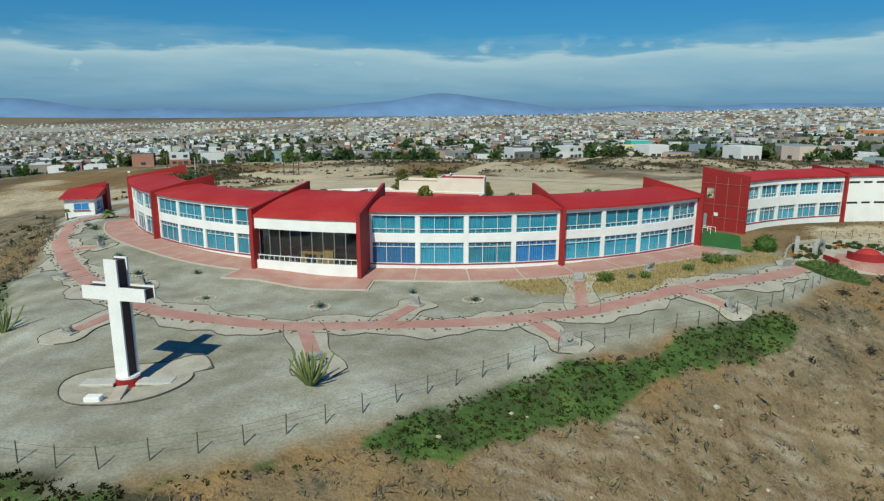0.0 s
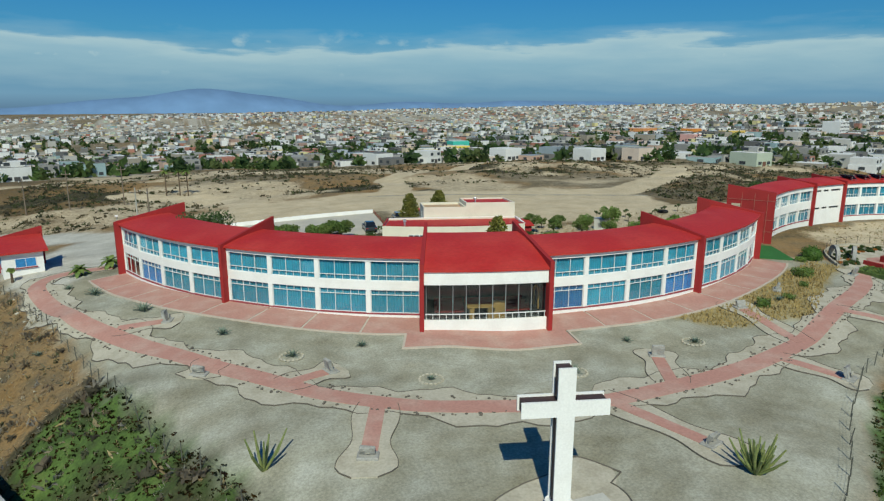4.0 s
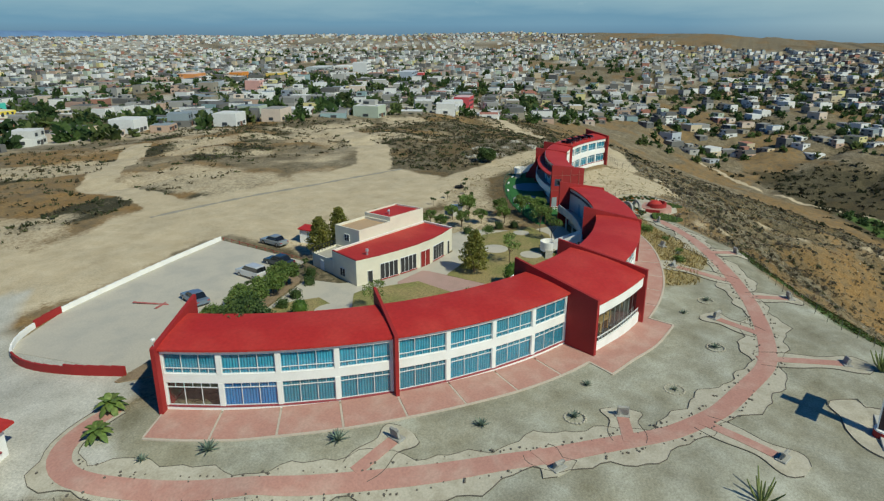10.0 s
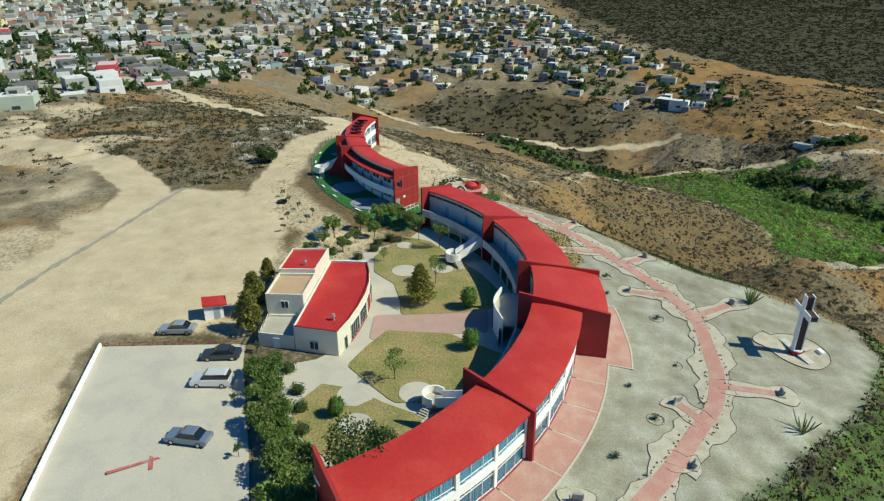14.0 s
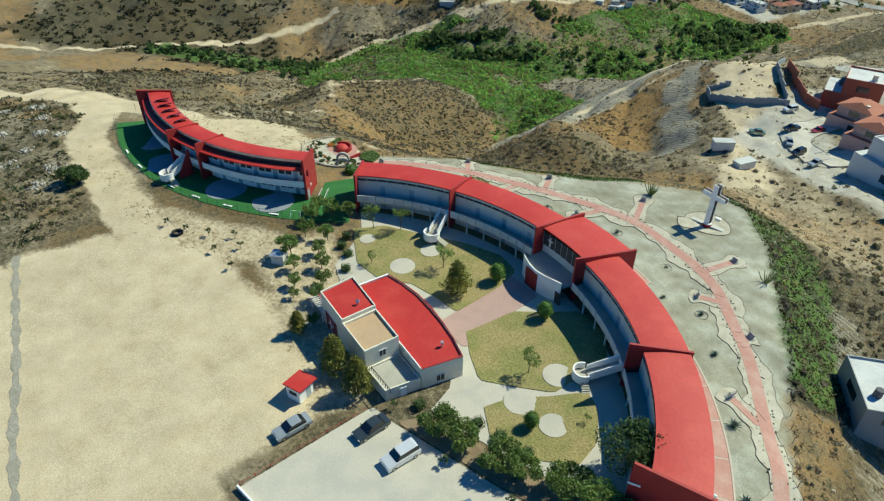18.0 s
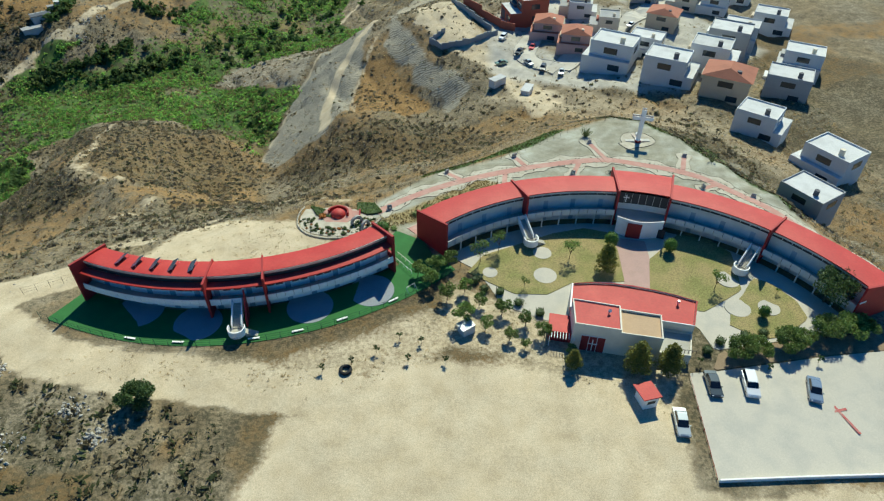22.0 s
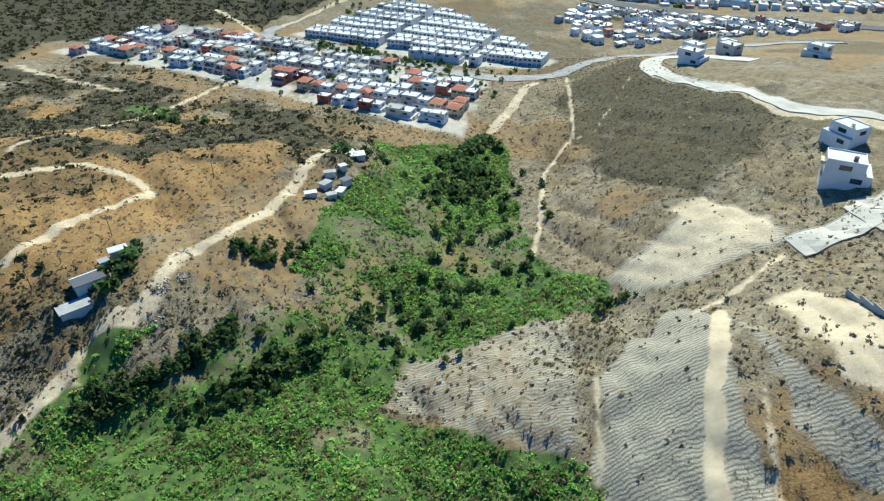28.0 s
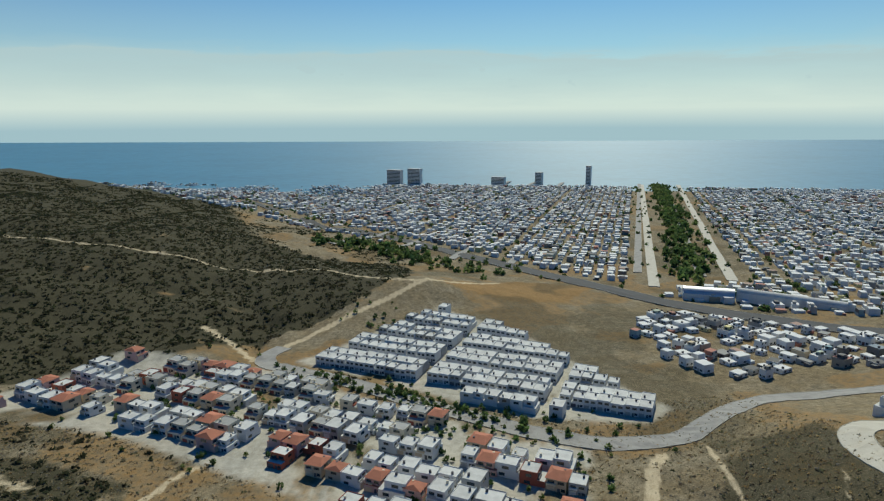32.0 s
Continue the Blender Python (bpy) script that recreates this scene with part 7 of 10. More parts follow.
def car(kind, paint, x, y, turn, label, z=None):
    """A parked car: length along x. kind: saloon, suv, pickup."""
    ln, wd, ht = {"saloon": (5.3, 2.05, 1.66), "suv": (5.2, 2.15, 1.98), "pickup": (5.9, 2.15, 2.0)}[kind]
    t = thing("car", x, y, zat(x, y) + 0.07 if z is None else z, turn, label, "car")
    key = (kind, paint)
    if key not in CAR_KIT:
        def loft(profile, w0, w1):
            bm = bmesh.new()
            sides_ = []
            for s in (-1, 1):
                sides_.append([bm.verts.new((px * ln, s * (w0 + (w1 - w0) * max(0, (pz - 0.5) / 0.5)) * wd / 2, pz * ht)) for px, pz in profile])
            n = len(profile)
            for k in range(n):
                bm.faces.new((sides_[0][k], sides_[0][(k + 1) % n], sides_[1][(k + 1) % n], sides_[1][k]))
            bm.faces.new(sides_[0][::-1]), bm.faces.new(sides_[1])
            bmesh.ops.recalc_face_normals(bm, faces=bm.faces[:])
            bmesh.ops.bevel(bm, geom=bm.edges[:], offset=0.07, segments=2, affect="EDGES", clamp_overlap=True)
            return bm
        belt = 0.60 if kind == "saloon" else 0.62
        body = loft([(-0.5, 0.22), (-0.46, 0.16), (0.46, 0.16), (0.5, 0.24), (0.495, 0.42), (0.47, 0.52), (0.2, belt), (-0.28 if kind != "suv" else -0.48, belt + 0.01), (-0.49, belt - 0.02), (-0.5, 0.42)], 1.0, 0.93)
        cab = {"saloon": [(-0.36, 0.60), (0.24, 0.60), (0.07, 0.985), (-0.18, 1.0), (-0.24, 0.97)],
               "suv": [(-0.475, 0.6), (0.24, 0.6), (0.10, 0.97), (-0.38, 1.0), (-0.45, 0.95)],
               "pickup": [(-0.1, 0.6), (0.27, 0.6), (0.15, 0.98), (-0.06, 1.0)]}[kind]
        glass = loft(cab, 0.92, 0.74)
        cx_ = sum(p[0] for p in cab) / len(cab)
        top = loft([(cx_ + (px - cx_) * 0.98, max(pz, 0.93) + 0.012) for px, pz in cab if pz > 0.9] + [(cab[-1][0] * 0.97, 0.93), (cab[2][0] * 0.95, 0.93)], 0.8, 0.745)
        wheel, rim = bmesh.new(), bmesh.new()
        tube(wheel, (0, -0.12, 0), (0, 0.12, 0), 0.36, 0.36, 18)
        tube(rim, (0, -0.13, 0), (0, 0.13, 0), 0.22, 0.22, 12)
        meshes = []
        for bm, m in ((body, CAR_PAINT[paint]), (glass, CAR_GLASS), (top, CAR_PAINT[paint]), (wheel, RUBBER), (rim, RIM)):
            me = bpy.data.meshes.new("car_part")
            bm.to_mesh(me), bm.free()
            me.materials.append(m)
            meshes.append(me)
        for dims, m in (((-0.04, -0.2, -0.08, 0.04, 0.2, 0.08), LAMP_CLEAR), ((-0.04, -0.2, -0.08, 0.04, 0.2, 0.08), LAMP_RED), ((-0.1, -0.12, -0.07, 0.08, 0.12, 0.07), CAR_PAINT[paint])):
            bm = boxed(*dims, bevel=0.02)
            me = bpy.data.meshes.new("car_part")
            bm.to_mesh(me), bm.free()
            me.materials.append(m)
            meshes.append(me)
        CAR_KIT[key] = meshes
    body, glass, top, wheel, rim, head, tail, mirror = CAR_KIT[key]

    def piece(name, me, px=0, py=0, pz=0, parent=t):
        ob = new(name, me)
        ob.parent = parent
        ob.matrix_basis = pose(px, py, pz)
        return ob

    piece("body", body), piece("cabin_glass", glass), piece("roof", top)
    for sx in (-0.31, 0.32):
        for sy in (-1, 1):
            w = piece("wheel", wheel, sx * ln, sy * (wd / 2 - 0.12), 0.34)
            piece("rim", rim, 0, 0, 0, w)
    for sy in (-1, 1):
        piece("headlight", head, 0.485 * ln, sy * 0.36 * wd, 0.44 * ht)
        piece("tail_light", tail, -0.49 * ln, sy * 0.38 * wd, 0.46 * ht)
        piece("mirror", mirror, 0.17 * ln, sy * (0.5 * wd + 0.05), 0.63 * ht)
    return t


car("saloon", "silver", -4.8, 131.6, 82, "silver saloon parked on the sand beside the car park")
car("saloon", "dark_grey", -12.6, 124.3, 84, "dark grey saloon parked by the hedge")
car("suv", "white", -18.7, 124.7, 80, "white off-road car parked by the hedge")
car("saloon", "blue_grey", -29.2, 125.8, 70, "blue-grey saloon parked across the car park")

# trees and shrubs of the court
oak = limb_tree("tree", "dense dark green tree beside the school end wall", 7.6, 4.3, LEAF_DARK, 15, 330, 0.2, 0.24, 0.3)
put(oak, -41, 105.4)
hedge_tree = limb_tree("tree", "low spreading hedge tree along the car park", 3.6, 2.9, LEAF, 13, 330, 0.17, 0.16, 0.4, group="hedge trees along the car park", flat=0.6)
for x, y, s, a in ((-19.3, 117.6, 1.0, 0), (-22.6, 117.4, 0.9, 80), (-28.4, 116.2, 1.05, 30), (-31.4, 116, 0.9, 150), (-37.2, 114.2, 1.1, 200), (-40.8, 113.6, 1.1, 60), (-43.5, 113.2, 0.95, 100)):
    put(hedge_tree, x, y, a, s)
cone = cone_tree("tree", "tall golden-green conifer behind the chapel", 7.2, 2.3, LEAF_GOLD)
for x, y, s, a in ((-0.6, 120.6, 1.0, 0), (-6.0, 121.0, 0.95, 70), (10, 119.5, 0.62, 40), (-1.6, 94.8, 0.98, 120), (-22.5, 77.5, 0.01, 0)):
    if s > 0.1:
        put(cone, x, y, a, s)
ball = ball_tree("tree", "clipped bright green ball tree on the lawn", 3.4, 1.45, 1.0, LEAF_BRIGHT)
for x, y, s in ((-4.4, 87.4, 1.1), (-16.2, 89.6, 1.0), (-27.8, 108.8, 0.82)):
    put(ball, x, y, 0, s)
thin = limb_tree("tree", "young thin-leaved tree on the lawn", 4.6, 1.7, LEAF, 9, 60, 0.15, 0.07, 0.4)
for x, y, s in ((5.0, 91.2, 1.1), (-21.6, 101, 1.0), (23.3, 91.6, 1.2), (19.2, 88.2, 1.1), (-33, 103, 0.35), (15.4, 99.2, 0.6)):
    put(thin, x, y, x * 29 % 360, s)
cube = shrub_block("shrub", "clipped dark green block shrub by the path", 1.5, 1.4, 1.3, LEAF_DARK)
for x, y in ((23.2, 99.7), (20.3, 100.6), (17.1, 103.8), (13.5, 106.6), (11.2, 108.4), (-14.4, 116.8), (-17.4, 114.9), (-22.4, 113.6), (-26.0, 113.1), (-30.2, 112.8), (24.8, 97.2)):
    put(cube, x, y, x * 13 % 90)
bed_tree = limb_tree("tree", "small grey-green tree in the planting bed", 3.4, 1.7, LEAF, 9, 170, 0.15, 0.1, 0.35, group="trees of the planting bed")
for k, (x, y, s) in enumerate(((27, 100, 1.0), (24.6, 104, 0.9), (20.6, 106.5, 1.0), (16.6, 109.4, 0.9), (13.6, 112.4, 1.0), (27.6, 108, 1.3), (24, 110, 0.9), (20, 113, 0.8), (30.6, 102.6, 1.1), (33.4, 98.6, 1.2), (32, 94.6, 1.25), (29.6, 92.4, 1.1), (36, 95.5, 1.0), (17.5, 115, 0.6), (9.5, 117, 0.7))):
    put(bed_tree, x, y, k * 67, s)
sapling = limb_tree("tree", "small bare-stemmed sapling on the sand", 2.2, 0.7, LEAF_DARK, 5, 40, 0.13, 0.05, 0.5, group="saplings along the sand lot")
for x, y in ((43.5, 115.4), (39.5, 112.4), (47.6, 117.8), (35.6, 113.5), (31.5, 118), (52.4, 119.2), (38, 117.5), (-12, 119.6), (-23.4, 121.3), (-33, 119.8)):
    put(sapling, x, y, x * 77 % 360, 0.9)
fan = palm("young fan palm beside the terrace end", 1.1, 18, 1.5)
put(fan, -57.0, 110.2), put(fan, -53.4, 112.8, 70, 1.1)
put(palm("slim palm with a bulbous trunk by the gatehouse", 1.9, 12, 0.6), -65.4, 112.4)
roundbush = limb_tree("tree", "wide round dark green bush on the scrub", 4.2, 3.1, LEAF_DARK, 16, 330, 0.2, 0.2, 0.15)
put(roundbush, 81.0, 124.4)

# green slope, turf and round courts behind the wing
turf = flat_patch("turf", [polar(C2, 54.6, a) for a in np.linspace(62, 136, 30)] + [polar(C2, 63.3, a) for a in np.linspace(136, 62, 34)], 0.1, TURF, None)
tagged(turf, "dark green artificial turf behind the school wing", "turf", kind="structure")
COURT_BLUE = mat("blue_grey_court_paint", (0.25, 0.27, 0.29), 0.8, 0.1, 0.5, 6.0, 0.1)
for x, y in ((87.4, 103.6), (76.0, 107.2), (56.2, 103.8), (44.9, 99.8)):
    bm = bmesh.new()
    tube(bm, (x, y, zat(x, y) - 0.2), (x, y, zat(x, y) + 0.16), 4.3, 4.3, 36)
    tagged(part("round_court", bm, COURT_BLUE), "round blue-grey painted play court on the turf", "play court", "round play courts")
slope = flat_patch("green_bank", [(43.5, 87.5), (39.0, 92.8), (37.6, 99.6), (30.5, 95.4), (34.6, 84.6), (40.5, 80.5)], 0.12, TURF, None)
tagged(slope, "green planted bank between the two school buildings", "bank", kind="structure")
gf = thing("turf_fence", 0, 0, 0, 0, "green mesh fence round the artificial turf", "fence")
bm = bmesh.new()
tube(bm, (0, 0, -0.3), (0, 0, 1.9), 0.04, 0.04, 6)
proto = part("post", bm, POST, gf)
angs = np.linspace(61, 137, 36)
for k, a in enumerate(angs):
    x, y = polar(C2, 63.6, a)
    m = pose(x, y, zat(x, y))
    if k:
        share("post", proto, gf, m)
    else:
        proto.matrix_basis = m
for h in (0.15, 0.75, 1.3, 1.85):
    bm = bmesh.new()
    wire_run(bm, [(x, y, zat(x, y) + h) for x, y in (polar(C2, 63.6, a) for a in angs)], 0.022)
    part("wire", bm, POST, gf)
bench = thing("bench", 0, 0, -200, 0, "low white bench at the edge of the turf", "bench", "benches on the turf")
part("seat", boxed(-1.3, -0.25, 0.38, 1.3, 0.25, 0.46, bevel=0.02), WHITE, bench)
for x in (-1.0, 1.0):
    part("leg", boxed(x - 0.08, -0.2, -0.1, x + 0.08, 0.2, 0.38), CONCRETE, bench)
for a in (122, 112.5, 105, 98, 86, 78):
    put(bench, *polar(C2, 62.6, a), a - 90, 0.8)
goal = thing("small_goal", *polar(C2, 62.0, 126), zat(*polar(C2, 62.0, 126)) + 0.1, 38, "small white goal frame on the turf", "goal")
bm = bmesh.new()
for p, q in (((-1, 0, 0), (-1, 0, 1.2)), ((1, 0, 0), (1, 0, 1.2)), ((-1, 0, 1.2), (1, 0, 1.2)), ((-1, 0, 1.2), (-1, 0.7, 0)), ((1, 0, 1.2), (1, 0.7, 0))):
    tube(bm, p, q, 0.04, 0.04, 6)
part("frame", bm, WHITE, goal)
ramp_ = thing("footbridge", 38.6, 92.2, 0.2, 128, "short white footbridge with rails to the wing's end door", "bridge")
part("deck", boxed(-3.2, -0.7, 0.3, 3.2, 0.7, 0.45), CONCRETE, ramp_)
for s in (-0.7, 0.7):
    part("rail", boxed(-3.2, s - 0.03, 1.3, 3.2, s + 0.03, 1.38), WHITE, ramp_)
    for k in range(6):
        part("rail_post", boxed(-3.2 + 1.25 * k, s - 0.03, 0.45, -3.14 + 1.25 * k, s + 0.03, 1.3), WHITE, ramp_)

# domed shrine garden at the south end
shrine = thing("dome_shrine", 53.4, 74.6, zat(53.4, 74.6), 0, "low red dome with a round red terrace and stone arches", "shrine")
bm = bmesh.new()
bmesh.ops.create_uvsphere(bm, u_segments=24, v_segments=12, radius=1.65, matrix=Matrix.Translation((0, 0, 0.5)) @ Matrix.Diagonal((1, 1, 0.75, 1)))
part("dome", bm, RED_ROOF, shrine, "red painted dome", True)
bm = bmesh.new()
tube(bm, (0, 0, -0.8), (0, 0, 0.45), 3.6, 3.5, 30)
part("terrace", bm, PAVING, shrine)
part("rim_wall", arced((0, 0), 2.05, 2.4, 165, 345, -0.8, 1.35, n=24), RED_WALL, shrine, "dark red rim behind the dome")
part("platform", boxed(-4.6, -1.5, -0.8, -1.4, 1.3, 0.42, bevel=0.03), PAVING, shrine)
part("platform_kerb", boxed(-4.85, -1.7, -0.8, -4.6, 1.3, 0.75, bevel=0.03), RED_WALL, shrine)
for px, py, turn in ((-4.3, 3.2, 40), (-6.2, 4.9, 60)):
    bm = bmesh.new()
    arc_block(bm, (0, 0), 1.0, 1.5, 0, 180, -0.25, 0.25, n=14)
    bmesh.ops.transform(bm, matrix=pose(px, py, 0.9, 90, 0, turn), verts=bm.verts[:])
    for s in (-1.25, 1.25):
        box(bm, s - 0.25, -0.25, -0.8, s + 0.25, 0.25, 0.9, pose(px, py, 0, 0, 0, turn))
    part("arch", bm, STONE, shrine, "pale stone arch")
wall_c = thing("garden_wall", 0, 0, 0, 0, "curved low cream wall round the shrine garden", "wall")
gl = softened([(61.6, 69.6), (62.5, 73.5), (62.2, 78.6), (59.6, 82.2), (54, 84), (49, 82.8), (46, 80), (43.9, 76.2)], 1.2, 3)
for a, b in zip(gl, gl[1:]):
    part("wall_length", boxed(0, -0.14, -1.2, math.hypot(*(b - a)) + 0.03, 0.14, 0.35, m=pose(*a, zat(*a), 0, 0, math.degrees(math.atan2(b[1] - a[1], b[0] - a[0])))), PALE_SOIL, wall_c)
sf = thing("garden_fence", 0, 0, 0, 0, "thin dark post and wire fence on the garden wall", "fence")


def wire_fence(owner, line, step, height, heights):
    """Posts along a line with wires between them, each span of wire a part."""
    pts = resample(line, step)
    bm = bmesh.new()
    tube(bm, (0, 0, -0.4), (0, 0, height), 0.035, 0.03, 5)
    first = part("post", bm, WOOD_POST, owner)
    for k, (x, y) in enumerate(pts):
        m = pose(x, y, zat(x, y), rng.normal() * 2, rng.normal() * 2, 0)
        if k:
            share("post", first, owner, m)
        else:
            first.matrix_basis = m
    for h in heights:
        bm = bmesh.new()
        wire_run(bm, [(x, y, zat(x, y) + h) for x, y in pts], 0.009)
        part("wire", bm, DARK_METAL, owner)


WOOD_POST = mat("grey_post_wood", (0.13, 0.11, 0.09), 0.9, 0.2, 1.0, 10.0, 0.2)
wire_fence(sf, gl, 1.9, 1.5, (0.8, 1.4))
wire_fence(thing("yard_fence", 0, 0, 0, 0, "leaning post and wire fence round the sandy back yard", "fence"), [(112, 97), (96, 90.5), (93, 85), (87, 69.5), (80, 68.2), (70, 70), (62, 73)], 2.3, 1.9, (0.6, 1.2, 1.8))
soil = flat_patch("shrine_garden", [(61, 71), (61.8, 75), (61.2, 79), (58.8, 81.5), (54, 83), (49.4, 82), (46.8, 79.4), (45, 76), (48.5, 72), (55, 70)], 0.09, PALE_SOIL, None)
tagged(soil, "pale sandy soil of the shrine garden", "garden", kind="structure")


def plant_bed(label, poly):
    """A raised bed thick with low leaves."""
    t = tagged(flat_patch("planted_bed", poly, 0.45, LEAF_DARK, None), label, "plant bed")
    bm = bmesh.new()
    xs, ys = [p[0] for p in poly], [p[1] for p in poly]
    for _ in range(1500):
        x, y = rng.uniform(min(xs), max(xs)), rng.uniform(min(ys), max(ys))
        if inside(np.array([x]), np.array([y]), poly)[0] > 0:
            leaves(bm, (x, y, zat(x, y) + 0.5), (0.1, 0.1, 0.1), 1, 0.14)
    part("foliage", bm, LEAF, t)


plant_bed("low green planted bed beside the red dome", [(60.2, 69.4), (58.2, 74.4), (54.9, 75.6), (54.4, 73.0)])
plant_bed("green planted bed between the dome and the path", [(49.6, 68.2), (45.6, 69.4), (43.6, 73.6), (47.0, 74.4), (49.4, 72.4)])
ORANGE_LEAF = mat("orange_flower", (0.45, 0.17, 0.03), 0.7, 0.2, 2.0, 8.0, 0.0, by_object=0.3)
fl = shrub_block("shrub", "orange flowering succulent in the shrine garden", 1.2, 1.1, 0.7, ORANGE_LEAF)
gr = shrub_block("shrub", "green succulent clump in the shrine garden", 1.3, 1.2, 0.9, LEAF_DARK)
beds = random.Random(5)
for k in range(110):
    a, r = beds.uniform(0.05, math.pi - 0.05), beds.uniform(4.1, 6.9)
    x, y = 53.4 + 1.2 * r * math.cos(a), 75.4 + r * math.sin(a)
    if inside(np.array([x]), np.array([y]), [tuple(p) for p in gl])[0] > 0.4:
        put(gr if k % 6 else fl, x, y, k * 40, beds.uniform(0.22, 0.5))
put(fl, 56.8, 75.2, 0, 1.1)
big = ball_tree("shrub", "large dense round green shrub by the shrine garden", 2.4, 1.7, 0.4, LEAF_BRIGHT, 0.9)
put(big, 43.4, 80.2)

STRIP = mat("grey_gravel_fill", (0.29, 0.265, 0.21), 0.95, 0.25, 0.8, 6.0, 0.4, second=(0.36, 0.33, 0.27), amount=0.7)
strip_line = softened([(63.5, 143), (52, 147), (41.4, 150.5), (30, 154.4), (21.3, 157.8), (8, 162), (-2, 165)], 1.0, 2)
k = np.arange(len(strip_line))
strip = part("gravel_strip", drape(bmesh.new(), *sides(strip_line, 0.55 + 0.2 * np.sin(k * 0.9) + 0.14 * np.sin(k * 2.3)), 0.05, 3, 0.1), STRIP)
tagged(strip, "rough grey gravel strip across the sandy lot", "gravel strip", kind="structure")

# loose things: tyre in the lot, lamp poles, utility poles
tyre = thing("tyre", 48.5, 119.2, zat(48.5, 119.2) + 0.3, 0, "large old tyre lying on the sand", "tyre")
bm = bmesh.new()
for k in range(20):
    a0, a1 = k * math.tau / 20, (k + 1) * math.tau / 20
    tube(bm, (0.85 * math.cos(a0), 0.85 * math.sin(a0), 0), (0.85 * math.cos(a1), 0.85 * math.sin(a1), 0), 0.3, 0.3, 8, False)
part("tread", bm, RUBBER, tyre)
WOOD = mat("weathered_pole_wood", (0.20, 0.16, 0.12), 0.9, 0.2, 1.0, 10.0, 0.3)


def pole(name, x, y, h, label, material, arm=True):
    t = thing(name, x, y, zat(x, y), (x * 31) % 180, label, "pole")
    bm = bmesh.new()
    tube(bm, (0, 0, -0.5), (0, 0, h), 0.17, 0.11, 8)
    part("shaft", bm, material, t)
    if arm:
        part("crossarm", boxed(-1.1, -0.06, h - 0.9, 1.1, 0.06, h - 0.75), WOOD, t)
        for s in (-0.9, 0, 0.9):
            bm = bmesh.new()
            tube(bm, (s, 0, h - 0.75), (s, 0, h - 0.5), 0.05, 0.03, 6)
            part("insulator", bm, WHITE, t)
    return t


pole("utility_pole", -51.2, 137.6, 9.5, "pale concrete utility pole by the drive", CONCRETE)
pole("utility_pole", -49.4, 140.2, 9, "wooden utility pole beyond the gatehouse", WOOD)
for x, y, h in ((-79.5, 193, 9), (-70, 192, 9.5), (-58.3, 197, 10), (249, -213, 10), (224, -268.6, 9), (268, -186, 9), (150, -290, 8)):
    pole("utility_pole", x, y, h, "weathered wooden utility pole on the dry ground", WOOD, h > 6)
fp = palm("tall slim palm beyond the drive", 7.0, 16, 1.6)
for x, y in ((-48.5, 209.7), (-44.9, 207.6), (-42.8, 205.2)):
    put(fp, x, y, x * 3)
lamp = thing("flood_light", *polar(C1, 55.6, FINS1[0]), 7.35, 0, "small white flood light on the school's end fin", "lamp")
bm = bmesh.new()
tube(bm, (0, 0, -0.05), (0, 0, 0.6), 0.03, 0.03, 6)
part("stem", bm, METAL, lamp)
part("head", boxed(-0.2, -0.12, 0.6, 0.2, 0.12, 0.85, bevel=0.03), WHITE, lamp)

# furniture in the glazed hall
OAK = mat("honey_wood", (0.42, 0.24, 0.07), 0.5, 0.12, 2.0, 14.0, 0.1)
mh = tangent_frame(C1, 56.5, -105.8, 0.5)
altar = thing("altar_table", 0, 0, 0, 0, "honey-coloured wooden altar table in the glazed hall", "table")
altar.matrix_basis = mh
part("tabletop", boxed(-1.5, -0.55, 1.35, 1.5, 0.55, 1.48, bevel=0.03), OAK, altar)
for x in (-1.2, 0.75):
    part("pedestal", boxed(x, -0.45, 0.0, x + 0.5, 0.45, 1.35, bevel=0.02), OAK, altar)
pul = thing("lectern", 0, 0, 0, 0, "wooden lectern beside the altar table", "lectern")
pul.matrix_basis = tangent_frame(C1, 56.2, -103.8, 0.5)
part("cabinet", boxed(-0.6, -0.35, 0, 0.6, 0.35, 1.7, bevel=0.03), OAK, pul)
part("desk", boxed(-0.65, -0.4, 1.7, 0.65, 0.4, 1.78, m=pose(0, 0, 0, 8, 0, 0)), OAK, pul)
pew = thing("pew", 0, 0, 0, 0, "dark red bench seat in the glazed hall", "bench", "benches in the hall")
part("seat", boxed(-1.6, -0.25, 0.4, 1.6, 0.25, 0.5), STEP_RED, pew)
part("backrest", boxed(-1.6, -0.28, 0.5, 1.6, -0.2, 1.05), STEP_RED, pew)
for x in (-1.5, 1.42):
    part("leg", boxed(x, -0.2, 0, x + 0.08, 0.2, 0.4), DARK_METAL, pew)
pew.matrix_basis = tangent_frame(C1, 55.1, -109.1, 0.5)
for r, a in ((53.7, -109.1), (52.3, -109.1), (55.1, -101.6), (53.7, -101.6), (52.3, -101.6), (53.7, -105.4), (52.3, -105.4)):
    copy_thing(pew, tangent_frame(C1, r, a, 0.5))
nook = thing("wall_niche", 0, 0, 0, 0, "arched wooden niche frame on the hall's side wall", "niche")
nook.matrix_basis = pose(*polar(C1, 55.9, FINS1[3] - 0.32), 1.4, 0, 0, FINS1[3] + 180)
part("frame", arced((0, 0), 0.55, 0.75, 0, 180, -0.08, 0.08, n=12), OAK, nook).matrix_basis = pose(0, 0, 1.7, 90, 0, 0)
for s in (-0.65, 0.65):
    part("jamb", boxed(s - 0.1, -0.08, 0, s + 0.1, 0.08, 1.7), OAK, nook)

